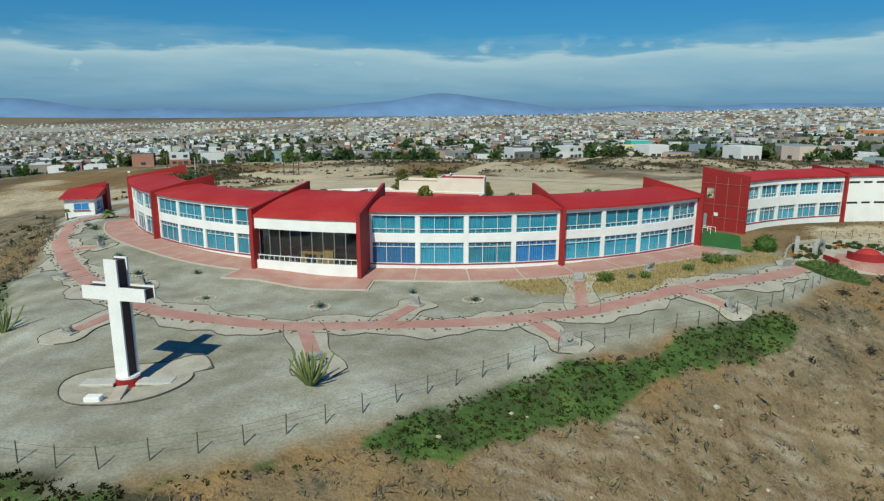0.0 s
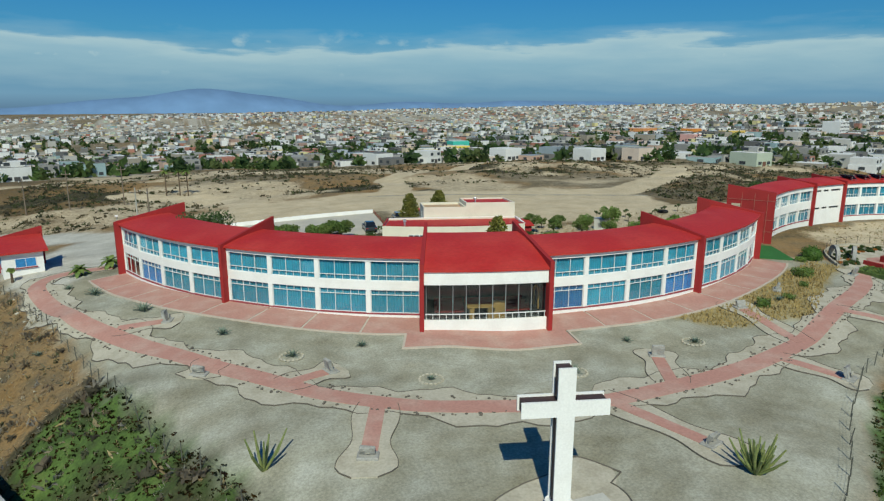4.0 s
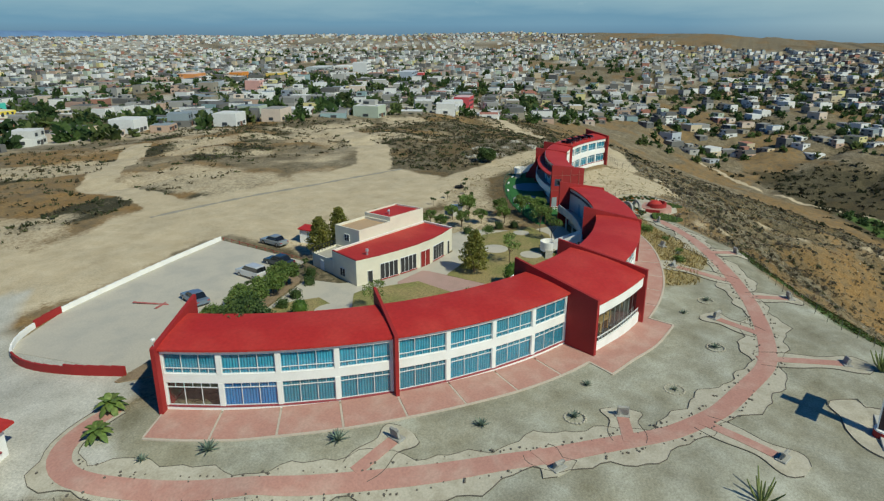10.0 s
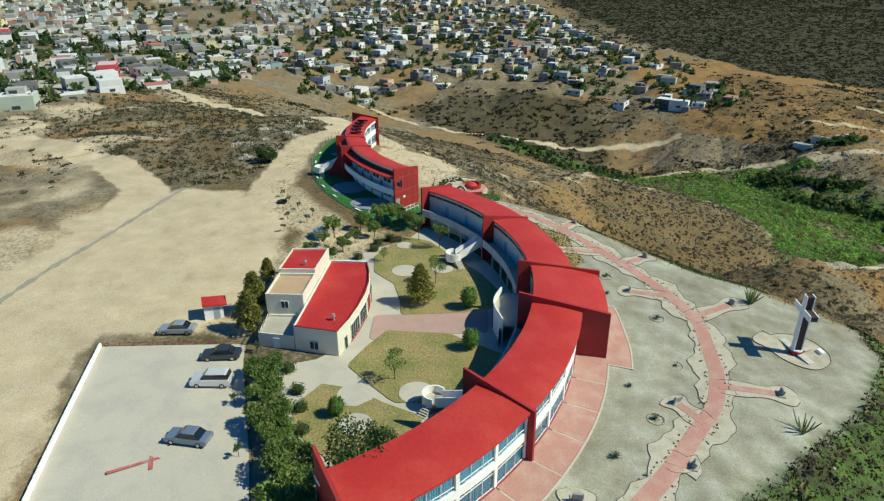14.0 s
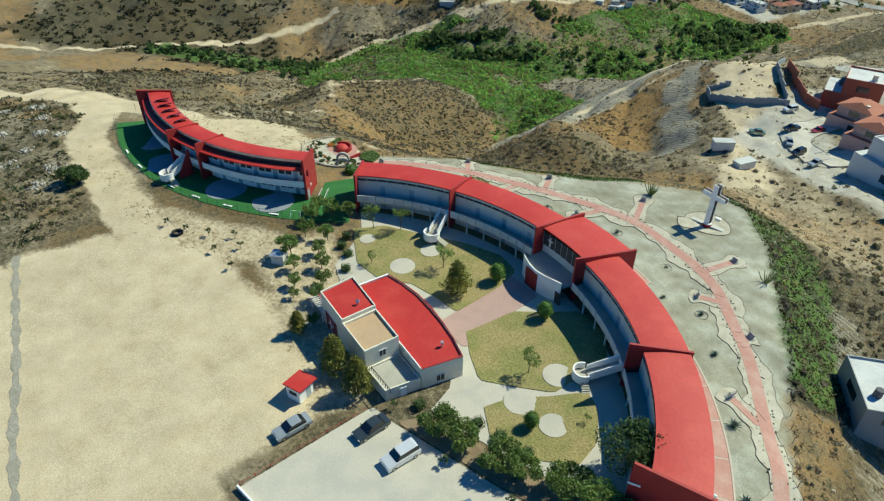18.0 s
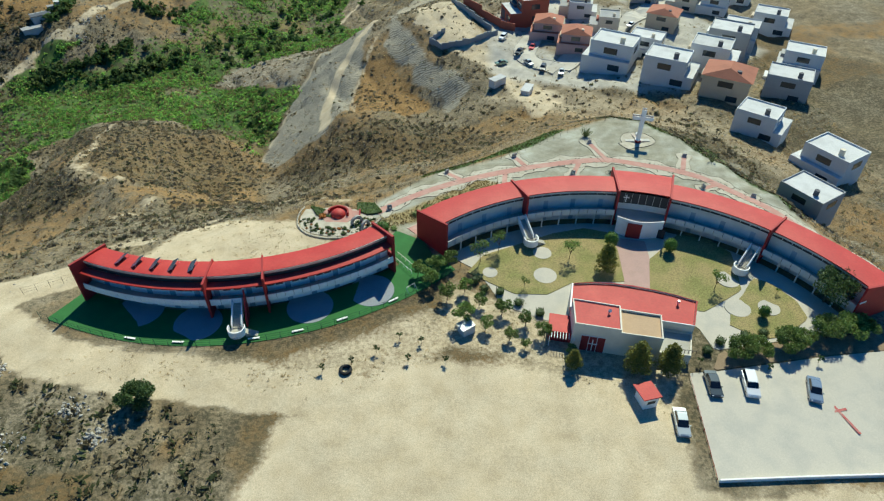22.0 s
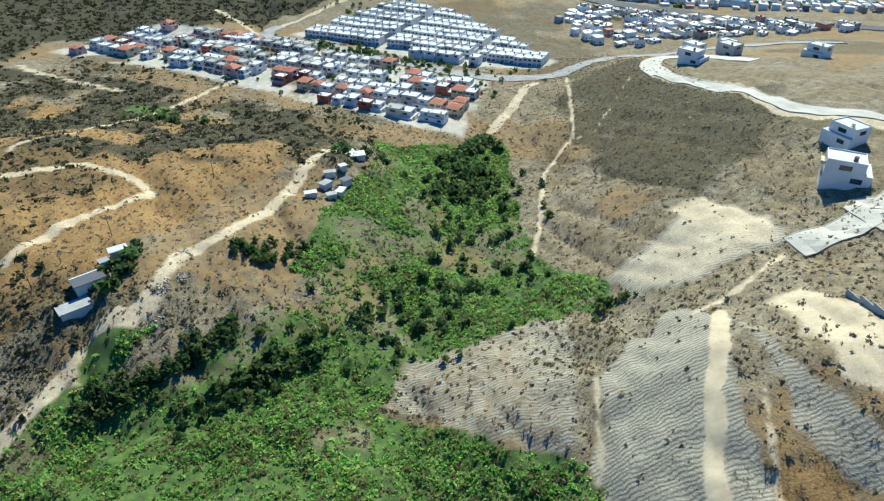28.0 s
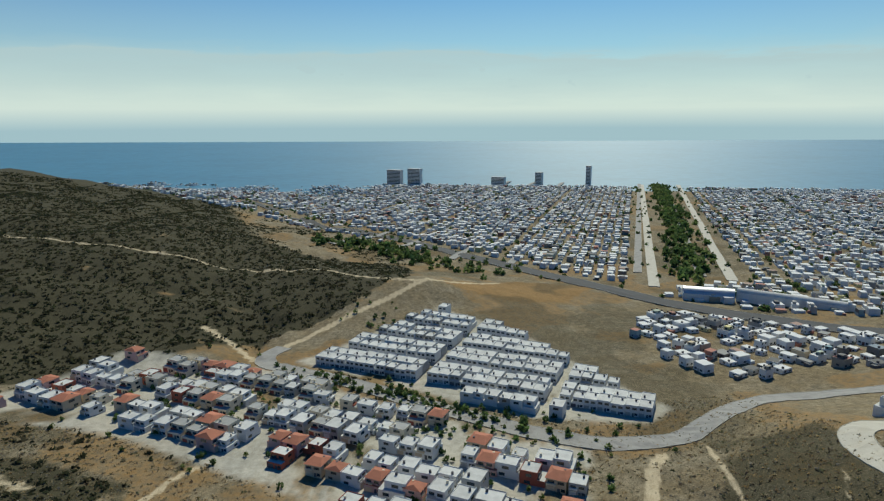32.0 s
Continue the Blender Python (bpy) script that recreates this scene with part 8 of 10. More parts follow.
# ---- roads of the valley ----
ASPHALT = mat("grey_road_concrete", (0.30, 0.29, 0.27), 0.9, 0.1, 0.2, 3.0, 0.1, second=(0.22, 0.21, 0.20), amount=0.7)
PALE_ROAD = mat("pale_new_concrete_road", (0.50, 0.47, 0.40), 0.9, 0.08, 0.2, 3.0, 0.1, second=(0.42, 0.38, 0.31), amount=0.6)
DARK_ROAD = mat("asphalt", (0.07, 0.07, 0.072), 0.9, 0.15, 0.2, 3.0, 0.1)


def road(name, line, half, material, label, lift=0.35, step=4.0):
    p = softened(line, step, 2)
    ob = part(name, drape(bmesh.new(), *sides(p, half), lift, 3, 0.9), material)
    tagged(ob, label, "road", kind="structure")
    for s in (0, 1):
        a, b = sides(p, half + 0.05)[s], sides(p, half + 0.35)[s]
        part("kerb", drape(bmesh.new(), a, b, lift + 0.14, 1, 0.6), CONCRETE, ob)
    return ob


road("road", [(-200, -470), (-108, -500), (-62, -514), (-24, -498), (19, -471), (61, -471), (96, -487), (142, -521), (198, -566), (236, -590), (256, -604), (262, -622), (250, -640)], 7.0, ASPHALT, "wide grey dual carriageway between the housing estates")
road("road", [(-26, -384), (-27, -408), (-34, -424), (-48, -430), (-60, -422), (-72, -404), (-84, -384)], 6.5, PALE_ROAD, "pale concrete road curling round the hilltop")
road("road", [(-150, -232), (-100, -246), (-70, -250), (-48, -275), (-42, -328), (-30, -370), (-26, -386)], 4.0, PALE_ROAD, "pale unpaved road along the ridge")
road("road", [(-140, -190), (-90, -175), (-55, -165), (-22, -190), (-30, -140), (-34, -112), (-16, -84), (-8, -64), (-22, -52)], 4.5, PALE_ROAD, "pale concrete street of the hillside estate")
road("road", [(-22, -52), (-40, -76), (-62, -95), (-109, -147), (-150, -200)], 4.5, PALE_ROAD, "pale concrete side street of the estate")
road("road", [(260, -1760), (547, -1576), (239, -1249), (40, -936), (-88, -737), (-198, -618), (-420, -400)][1:], 13.0, DARK_ROAD, "busy dark motorway below the hills", 0.8, 20.0)
road("road", [(-106, -808), (-340, -1412), (-575, -2018)], 5.5, PALE_ROAD, "broad pale avenue running to the sea", 0.9, 30.0)
road("road", [(-202, -826), (-440, -1408), (-674, -1991)], 5.5, PALE_ROAD, "second broad pale avenue running to the sea", 0.9, 30.0)
for k, off in enumerate((-330, -250, -165, -90, 60, 130)):
    road("road", [(-60 - off * 0.93, -900 + off * 0.36), (-520 - off * 0.93, -2060 + off * 0.36)], 4.5, ASPHALT, "straight street of the coastal town", 0.9, 40.0)

road("road", [(6, -171), (-10, -174), (-28, -180), (-60, -200)], 5.5, PALE_ROAD, "pale concrete street end above the canyon")

# ---- houses that the camera comes near: prototypes with parts ----
HOUSE_WALL = {n: mat(n + "_house_render", c, 0.8, 0.06, 0.4, 6.0, 0.08, by_object=0.05) for n, c in
              {"white": (0.68, 0.68, 0.66), "cream": (0.68, 0.60, 0.46), "grey": (0.38, 0.38, 0.37), "brick_red": (0.36, 0.10, 0.06), "pink": (0.55, 0.36, 0.33), "sand": (0.56, 0.46, 0.33), "dark": (0.10, 0.10, 0.11)}.items()}
HOUSE_ROOF = {n: mat(n + "_house_roof", c, 0.85, 0.1, 0.3, 4.0, 0.1, second=tuple(v * 0.75 for v in c), amount=0.6, by_object=0.1) for n, c in
              {"white": (0.55, 0.55, 0.53), "grey": (0.33, 0.33, 0.32), "clay": (0.40, 0.15, 0.09)}.items()}
HOUSE_GLASS = mat("dark_house_glass", (0.03, 0.045, 0.055), 0.1, 0.15, 0.5, 4.0, 0.0, spec=0.7, by_object=0.3)


def house(kind, w, d, wall, roof, accent, label, group="", ends=True):
    """A two-storey house with parapets, windows, door, garage and roof tank; front towards -y."""
    t = thing("house", 0, 0, -200, 0, label, "house", group)
    W, R, A = HOUSE_WALL[wall], HOUSE_ROOF[roof], HOUSE_WALL[accent]
    h = 3.3
    part("ground_floor", boxed(-w / 2, -d / 2, -2.5, w / 2, d / 2, h), W, t)
    ux0, ux1, uy0, uy1 = {0: (-0.5, 0.35, -0.38, 0.5), 1: (-0.32, 0.5, -0.5, 0.32), 2: (-0.5, 0.5, -0.2, 0.5), 3: (-0.5, 0.5, -0.5, 0.5)}[kind % 4]
    x0, x1, y0, y1 = ux0 * w, ux1 * w, uy0 * d, uy1 * d
    part("upper_floor", boxed(x0, y0, h, x1, y1, 2 * h - 0.3), W, t)
    if roof == "clay":
        bm = bmesh.new()
        z = 2 * h - 0.3
        o = 0.45
        vs = [bm.verts.new(p) for p in ((x0 - o, y0 - o, z), (x1 + o, y0 - o, z), (x1 + o, y1 + o, z), (x0 - o, y1 + o, z), (x0 + (x1 - x0) * 0.25, (y0 + y1) / 2, z + 1.7), (x1 - (x1 - x0) * 0.25, (y0 + y1) / 2, z + 1.7))]
        for f in ((0, 1, 5, 4), (1, 2, 5), (2, 3, 4, 5), (3, 0, 4), (3, 2, 1, 0)):
            bm.faces.new([vs[k] for k in f])
        part("roof", bm, R, t)
    else:
        part("roof", boxed(x0 + 0.15, y0 + 0.15, 2 * h - 0.3, x1 - 0.15, y1 - 0.15, 2 * h - 0.2), R, t)
        bm = bmesh.new()
        for dims in ((x0, y0, x1, y0 + 0.15), (x0, y1 - 0.15, x1, y1), (x0, y0 + 0.15, x0 + 0.15, y1 - 0.15), (x1 - 0.15, y0 + 0.15, x1, y1 - 0.15)):
            box(bm, dims[0], dims[1], 2 * h - 0.3, dims[2], dims[3], 2 * h + 0.15)
        part("parapet", bm, W, t)
    part("lower_roof", boxed(-w / 2 + 0.05, -d / 2 + 0.05, h, w / 2 - 0.05, d / 2 - 0.05, h + 0.06), R, t)
    part("garage_opening", boxed(-w * 0.44, -d / 2 - 0.06, 0.0, -w * 0.06, -d / 2 + 0.02, 2.4), A, t)
    part("front_door", boxed(w * 0.08, -d / 2 - 0.06, 0.0, w * 0.22, -d / 2 + 0.02, 2.2), HOUSE_WALL["dark"], t)
    openings = ((w * 0.36, -d / 2, 0.9, w * 0.1, 0), ((x0 + x1) / 2 - (x1 - x0) * 0.24, y0, h + 0.8, (x1 - x0) * 0.16, 0), ((x0 + x1) / 2 + (x1 - x0) * 0.24, y0, h + 0.8, (x1 - x0) * 0.16, 0),
                              (x1, (y0 + y1) / 2, h + 0.8, 0, (y1 - y0) * 0.16), (x0, (y0 + y1) / 2, h + 0.8, 0, (y1 - y0) * 0.16), ((x0 + x1) / 2, y1, h + 0.9, (x1 - x0) * 0.2, 0), (w / 2, d * 0.2, 0.9, 0, d * 0.12), (-w / 2, d * 0.2, 0.9, 0, d * 0.12))
    for px, py, z, sx, sy in openings if ends else openings[:3] + openings[5:6]:
        part("window", boxed(px - max(sx, 0.05), py - max(sy, 0.05), z, px + max(sx, 0.05), py + max(sy, 0.05), z + 1.4), HOUSE_GLASS, t)
    bm = bmesh.new()
    tx, ty = x0 + (x1 - x0) * 0.75, y0 + (y1 - y0) * 0.7
    tube(bm, (tx, ty, 2 * h - 0.25), (tx, ty, 2 * h + 1.1), 0.6, 0.55, 10)
    part("water_tank", bm, HOUSE_WALL["dark"] if kind % 2 else HOUSE_WALL["cream"], t)
    if ends:
        part("balcony", boxed(x0 + 0.3, y0 - 0.9, h, x0 + (x1 - x0) * 0.5, y0, h + 0.9), A, t)
    return t


GROUP = "houses of the valley estate"
PROTOS = [house(0, 9.0, 11.0, "white", "white", "grey", "white flat-roofed two-storey house with dark windows", GROUP), house(1, 9.5, 11.5, "white", "white", "sand", "white flat-roofed house with a set-back upper floor", GROUP),
          house(2, 9.0, 11.5, "cream", "grey", "brick_red", "cream flat-roofed house with a red garage front", GROUP), house(3, 8.5, 10.5, "grey", "white", "white", "grey box house with a white roof", GROUP),
          house(3, 9.0, 10.5, "sand", "clay", "cream", "sand-coloured house with a clay hip roof", GROUP), house(0, 9.5, 11.0, "pink", "clay", "sand", "pinkish house with a clay roof", GROUP), house(2, 9.0, 11.0, "brick_red", "white", "dark", "brick red house with a white roof", GROUP)]
TERRACE = [house(3, 7.6, 10.5, "white", "white", "grey", "white terraced house in a long row", "terraced houses of the gated estate", False), house(1, 7.6, 10.5, "white", "white", "dark", "white terraced house with a set-back upper floor", "terraced houses of the gated estate", False),
           house(0, 7.6, 10.5, "grey", "white", "dark", "grey terraced house with a white roof", "terraced houses of the gated estate", False)]
U = np.array((0.885, -0.466))
V = np.array((0.466, 0.885))
TURN_U = math.degrees(math.atan2(U[1], U[0]))
ESTATE_NEAR = [(70, -466), (100, -362), (131, -372), (194, -417), (258, -461), (318, -496), (414, -526), (352, -618), (262, -600), (150, -512)]
ESTATE_GATED = [(238, -607), (126, -712), (64, -640), (8, -508), (28, -492), (100, -506), (178, -566)]
picker = random.Random(3)
origin = np.array((64.0, -474.0))
for j in range(-14, 20):
    for i in range(-6, 42):
        row = j * 13.5 + (8.0 * (j // 2))
        p = origin + U * (i * 10.6) + V * row
        if inside(np.array([p[0]]), np.array([p[1]]), ESTATE_NEAR)[0] > 6 and picker.random() < 0.78:
            k = picker.choices(range(7), (6, 5, 3, 3, 2, 2, 1))[0]
            put(PROTOS[k], p[0] + picker.uniform(-1.2, 1.2), p[1] + picker.uniform(-1.6, 1.6), TURN_U + (180 if j % 2 else 0) + picker.choice((0, 0, 0, 90)) + picker.uniform(-3, 3), picker.uniform(0.82, 1.1))
origin = np.array((126.0, -712.0))
for j in range(0, 16):
    for i in range(-34, 26):
        p = origin + U * (i * 7.7) + V * (j * 11.2 + 9.0 * (j // 2))
        if inside(np.array([p[0]]), np.array([p[1]]), ESTATE_GATED)[0] > 6 and i % 11 != 5:
            put(TERRACE[picker.choices((0, 1, 2), (5, 3, 1))[0]], p[0], p[1], TURN_U + (180 if j % 2 else 0), 1.0)
# the hillside estate close below the school
HILL = [(-15, -104, 100, 6, 1.6, "brick-red walled house with white roof terraces"), (-22, -85, 75, 5, 1.2, "pink house with a pale clay roof"), (-31, -70, 75, 5, 1.2, "pink twin house with a clay roof"), (-42, -53, 60, 0, 1.7, "large white modern villa with roof terraces"),
        (-60, -34, 60, 1, 1.6, "white villa with a set-back upper floor"), (-58, -62, 60, 0, 1.3, "white flat-roofed hillside villa"), (-80, -44, 60, 1, 1.5, "white hillside villa with large roof"),
        (-74, -88, 60, 4, 1.2, "sand-coloured house with a clay hip roof on the hill"), (-40, -112, 75, 2, 1.2, "cream house along the hillside street"), (-32, -132, 75, 0, 1.1, "white house along the hillside street"), (-58, -134, 60, 1, 1.2, "white house with set-back floor on the hillside"),
        (-90, -110, 60, 2, 1.2, "cream house above the side street"), (-100, -70, 60, 0, 1.4, "white villa at the estate's edge"), (-44, -232, 20, 0, 1.2, "tall white house on the ridge"), (-30, -206, 60, 1, 1.4, "white modern villa with a long dark window"), (-66, -222, 20, 3, 1.1, "grey box house on the ridge"),
        (-90, -226, 20, 1, 1.1, "white house on the ridge"), (-52, -400, 40, 1, 1.3, "white villa by the curling road"), (-68, -440, 30, 0, 1.3, "white villa above the curling road"), (-84, -418, 30, 3, 1.2, "grey villa above the curling road"), (-100, -450, 30, 1, 1.2, "white villa on the hilltop"), (-120, -380, 30, 0, 1.2, "white house on the hilltop"),
        (-71, -149, 60, 0, 1.2, "white house in the upper hillside street"), (-76, -121, 60, 3, 1.1, "grey box house in the upper street"), (-43, -108, 75, 1, 1.1, "white stepped house behind the pink twins"), (-43, -179, 60, 3, 1.2, "white box house by the pale street"), (-30, -160, 60, 0, 1.1, "white house at the street bend"),
        (-106, -149, 60, 1, 1.3, "white villa in the upper street"), (-48, -88, 75, 2, 1.1, "cream house with a red garage in the hillside row"), (-51, -155, 60, 1, 1.1, "white stepped house in the upper street"), (-88, -136, 60, 4, 1.1, "sand-coloured house with a clay roof in the upper street"), (-120, -120, 60, 0, 1.2, "white flat-roofed house on the high street"),
        (-93, -62, 60, 3, 1.5, "large white box villa with roof terrace"), (-75, -19, 60, 4, 1.5, "pale villa with a wide clay roof"), (-121, -83, 60, 1, 1.4, "white villa with two roof levels"), (-102, -104, 60, 0, 1.2, "white villa with a grey garage"), (-112, -40, 60, 0, 1.4, "white villa on the estate's far side"), (-98, -20, 60, 3, 1.4, "grey villa on the estate's far side"),
        (-62, 62, 30, 3, 1.1, "unfinished grey concrete house below the cliff"), (-84, 34, 30, 0, 1.4, "white villa below the cliff"), (-74, 12, 50, 1, 1.3, "white house below the cliff")]
for x, y, turn, k, s, label in HILL:
    put(PROTOS[k], x, y, turn, s, label=label)
    PROTOS[k]["label"] = PROTOS[k].get("label", label)
for x, y, turn, paint, kind, label in ((0.3, -59.5, 20, "green", "saloon", "pale green car on the estate's dirt"), (-8, -66.6, 60, "black", "pickup", "black pickup parked in the street"), (-14.5, -74, 70, "red", "saloon", "dark red car by the pink house"), (-10.7, -58, 110, "silver", "saloon", "silver car in the street"),
                                       (-15.5, -52, 70, "black", "suv", "black car parked at the street's end"), (-22, -47, 75, "silver", "saloon", "silver saloon parked at the wall"), (-2.6, -80, 60, "white", "suv", "white car beside the grey wall"), (-60, -88, 50, "white", "saloon", "white car in the side street")):
    car(kind, paint, x, y, turn, label, zat(x, y) + 0.4)
wallg = thing("retaining_wall", 0, 0, 0, 0, "long grey block wall along the estate's edge", "wall")
BLOCK = mat("grey_block_wall", (0.30, 0.32, 0.33), 0.9, 0.1, 0.5, 5.0, 0.2)
for a, b in (((17, -130), (15, -112)), ((15, -112), (1.6, -88)), ((-0.7, -84), (12.4, -75)), ((12.4, -75), (24, -75)), ((24, -75), (29, -83)), ((29, -83), (22, -87))):
    n = 4
    for k in range(n):
        p, q = np.array(a) + (np.array(b) - a) * k / n, np.array(a) + (np.array(b) - a) * (k + 1) / n
        part("wall_length", boxed(0, -0.15, -1.5, math.hypot(*(q - p)) + 0.02, 0.15, 2.4, m=pose(*p, zat(*p), 0, 0, math.degrees(math.atan2(*(q - p)[::-1])))), BLOCK, wallg)
redwall = thing("garden_wall", 0, 0, 0, 0, "brick-red garden wall in front of the red house", "wall")
for a, b in (((12, -116), (-3, -93)), ((-3, -93), (-9, -90))):
    for k in range(4):
        p, q = np.array(a) + (np.array(b) - a) * k / 4.0, np.array(a) + (np.array(b) - a) * (k + 1) / 4.0
        part("wall_length", boxed(0, -0.15, -1.5, math.hypot(*(q - p)) + 0.02, 0.15, 3.4, m=pose(*p, zat(*p), 0, 0, math.degrees(math.atan2(*(q - p)[::-1])))), HOUSE_WALL["brick_red"], redwall)
for x, y, turn, label in ((4.0, -40.4, 40, "white site cabin on the estate's dirt"), (-6.2, -32, 65, "white container on the estate's dirt")):
    t = thing("site_cabin", x, y, zat(x, y), turn, label, "cabin")
    part("body", boxed(-3.2, -1.5, -0.5, 3.2, 1.5, 2.6, bevel=0.04), HOUSE_WALL["white"], t)
    part("roof", boxed(-3.4, -1.7, 2.6, 3.4, 1.7, 2.75), HOUSE_ROOF["white"], t)
    part("door", boxed(-1.6, -1.56, -0.1, -0.7, -1.48, 1.95), DOOR_GREY, t)
    part("window", boxed(0.4, -1.56, 0.9, 1.9, -1.48, 1.8), HOUSE_GLASS, t)
HOUSE_ROOF["tin"] = mat("dark_tin_roof", (0.09, 0.095, 0.10), 0.6, 0.15, 0.5, 5.0, 0.1)
for x, y, turn, w, d, m, label in ((248.8, -187.2, 38, 10, 7, "tin", "dark flat-roofed shack beside the dirt road"), (250.2, -176.4, 38, 10, 6, "grey", "long shack with a pale corrugated roof"), (243.1, -202.3, 30, 6, 4, "white", "small white shack under dark trees"), (246, -196, 38, 3, 3, "grey", "small grey lean-to beside the dark shack"),
                                   (167, -304.7, 20, 9, 7, "white", "white shack at the end of the dirt road"), (160, -297, 10, 7, 6, "white", "white shack above the canyon trees"), (179, -256, 15, 5, 3, "white", "low white shanty among scrap"), (173.5, -268, 50, 5, 4, "grey", "low grey shanty among scrap"),
                                   (166, -262, 70, 5, 3, "white", "low white shanty at the canyon's edge"), (170, -258, 20, 4, 3, "grey", "low tin shanty among scrap"), (164, -270, 40, 4, 4, "tin", "dark-roofed shanty among scrap"), (172, -276, 10, 5, 3, "grey", "grey shanty beside the road"), (166, -280, 30, 3, 3, "white", "small white shanty beside the road")):
    t = thing("shack", x, y, zat(x, y), turn, label, "shack")
    part("wall", boxed(-w / 2, -d / 2, -2.0, w / 2, d / 2, 2.5), GREY_WALL, t)
    part("roof", boxed(-w / 2 - 0.4, -d / 2 - 0.4, 2.5, w / 2 + 0.4, d / 2 + 0.4, 2.65, m=pose(0, 0, 0, 3, 0, 0)), HOUSE_ROOF[m], t)
    part("door", boxed(-0.6, -d / 2 - 0.05, -0.2, 0.3, -d / 2 + 0.02, 1.9), STEP_RED, t)
    part("window", boxed(0.9, -d / 2 - 0.05, 0.8, 1.9, -d / 2 + 0.02, 1.6), HOUSE_GLASS, t)

# ---- far districts: joined houses with storeys, roofs and windows ----
TINTED = mat("town_render", (0.82, 0.82, 0.82), 0.85, 0.06, 0.3, 2.0, 0.05, tint="tint")


class Boxes:
    """Many boxes in one mesh, each with its own tint."""
    def __init__(self):
        self.rows, self.tints = [], []

    def add(self, x, y, z, w, d, h, turn, tint, dx=0.0, dy=0.0):
        self.rows.append((x, y, z, w, d, h, turn, dx, dy))
        self.tints.append(tint)

    def build(self, name, label, category):
        r = np.array(self.rows)
        c, s = np.cos(r[:, 6]), np.sin(r[:, 6])
        unit = np.array([(-0.5, -0.5, 0), (0.5, -0.5, 0), (0.5, 0.5, 0), (-0.5, 0.5, 0), (-0.5, -0.5, 1), (0.5, -0.5, 1), (0.5, 0.5, 1), (-0.5, 0.5, 1)])
        lx, ly = unit[None, :, 0] * r[:, 3:4] + r[:, 7:8], unit[None, :, 1] * r[:, 4:5] + r[:, 8:9]
        co = np.stack([r[:, 0:1] + lx * c[:, None] - ly * s[:, None], r[:, 1:2] + lx * s[:, None] + ly * c[:, None], r[:, 2:3] + unit[None, :, 2] * r[:, 5:6]], -1).reshape(-1, 3)
        faces = np.array([(4, 5, 6, 7), (0, 1, 5, 4), (1, 2, 6, 5), (2, 3, 7, 6), (3, 0, 4, 7)])
        quads = (np.arange(len(r))[:, None, None] * 8 + faces[None]).reshape(-1, 4)
        me = bpy.data.meshes.new(name)
        me.vertices.add(len(co)), me.loops.add(quads.size), me.polygons.add(len(quads))
        me.vertices.foreach_set("co", co.ravel())
        me.loops.foreach_set("vertex_index", quads.ravel())
        me.polygons.foreach_set("loop_start", np.arange(0, quads.size, 4))
        me.polygons.foreach_set("use_smooth", np.zeros(len(quads), bool))
        me.update(calc_edges=True)
        t = np.repeat(np.c_[np.array(self.tints), np.ones(len(r))], 8, 0)
        me.color_attributes.new("tint", "FLOAT_COLOR", "POINT").data.foreach_set("color", t.ravel())
        me.materials.append(TINTED)
        return tagged(new(name, me), label, category, kind="stuff")


WALLS = [(0.88, 0.88, 0.86)] * 8 + [(0.50, 0.49, 0.46)] * 4 + [(0.40, 0.36, 0.29)] * 3 + [(0.20, 0.195, 0.185)] * 5 + [(0.72, 0.60, 0.42), (0.62, 0.44, 0.34), (0.80, 0.66, 0.55), (0.45, 0.22, 0.16), (0.35, 0.48, 0.50), (0.55, 0.62, 0.50), (0.78, 0.70, 0.35), (0.55, 0.60, 0.66)]
ROOFS = [(0.80, 0.80, 0.78)] * 4 + [(0.36, 0.355, 0.335)] * 4 + [(0.17, 0.168, 0.16)] * 6 + [(0.45, 0.30, 0.24), (0.50, 0.22, 0.16), (0.30, 0.36, 0.40)]
GLASS_TINT = (0.06, 0.07, 0.08)


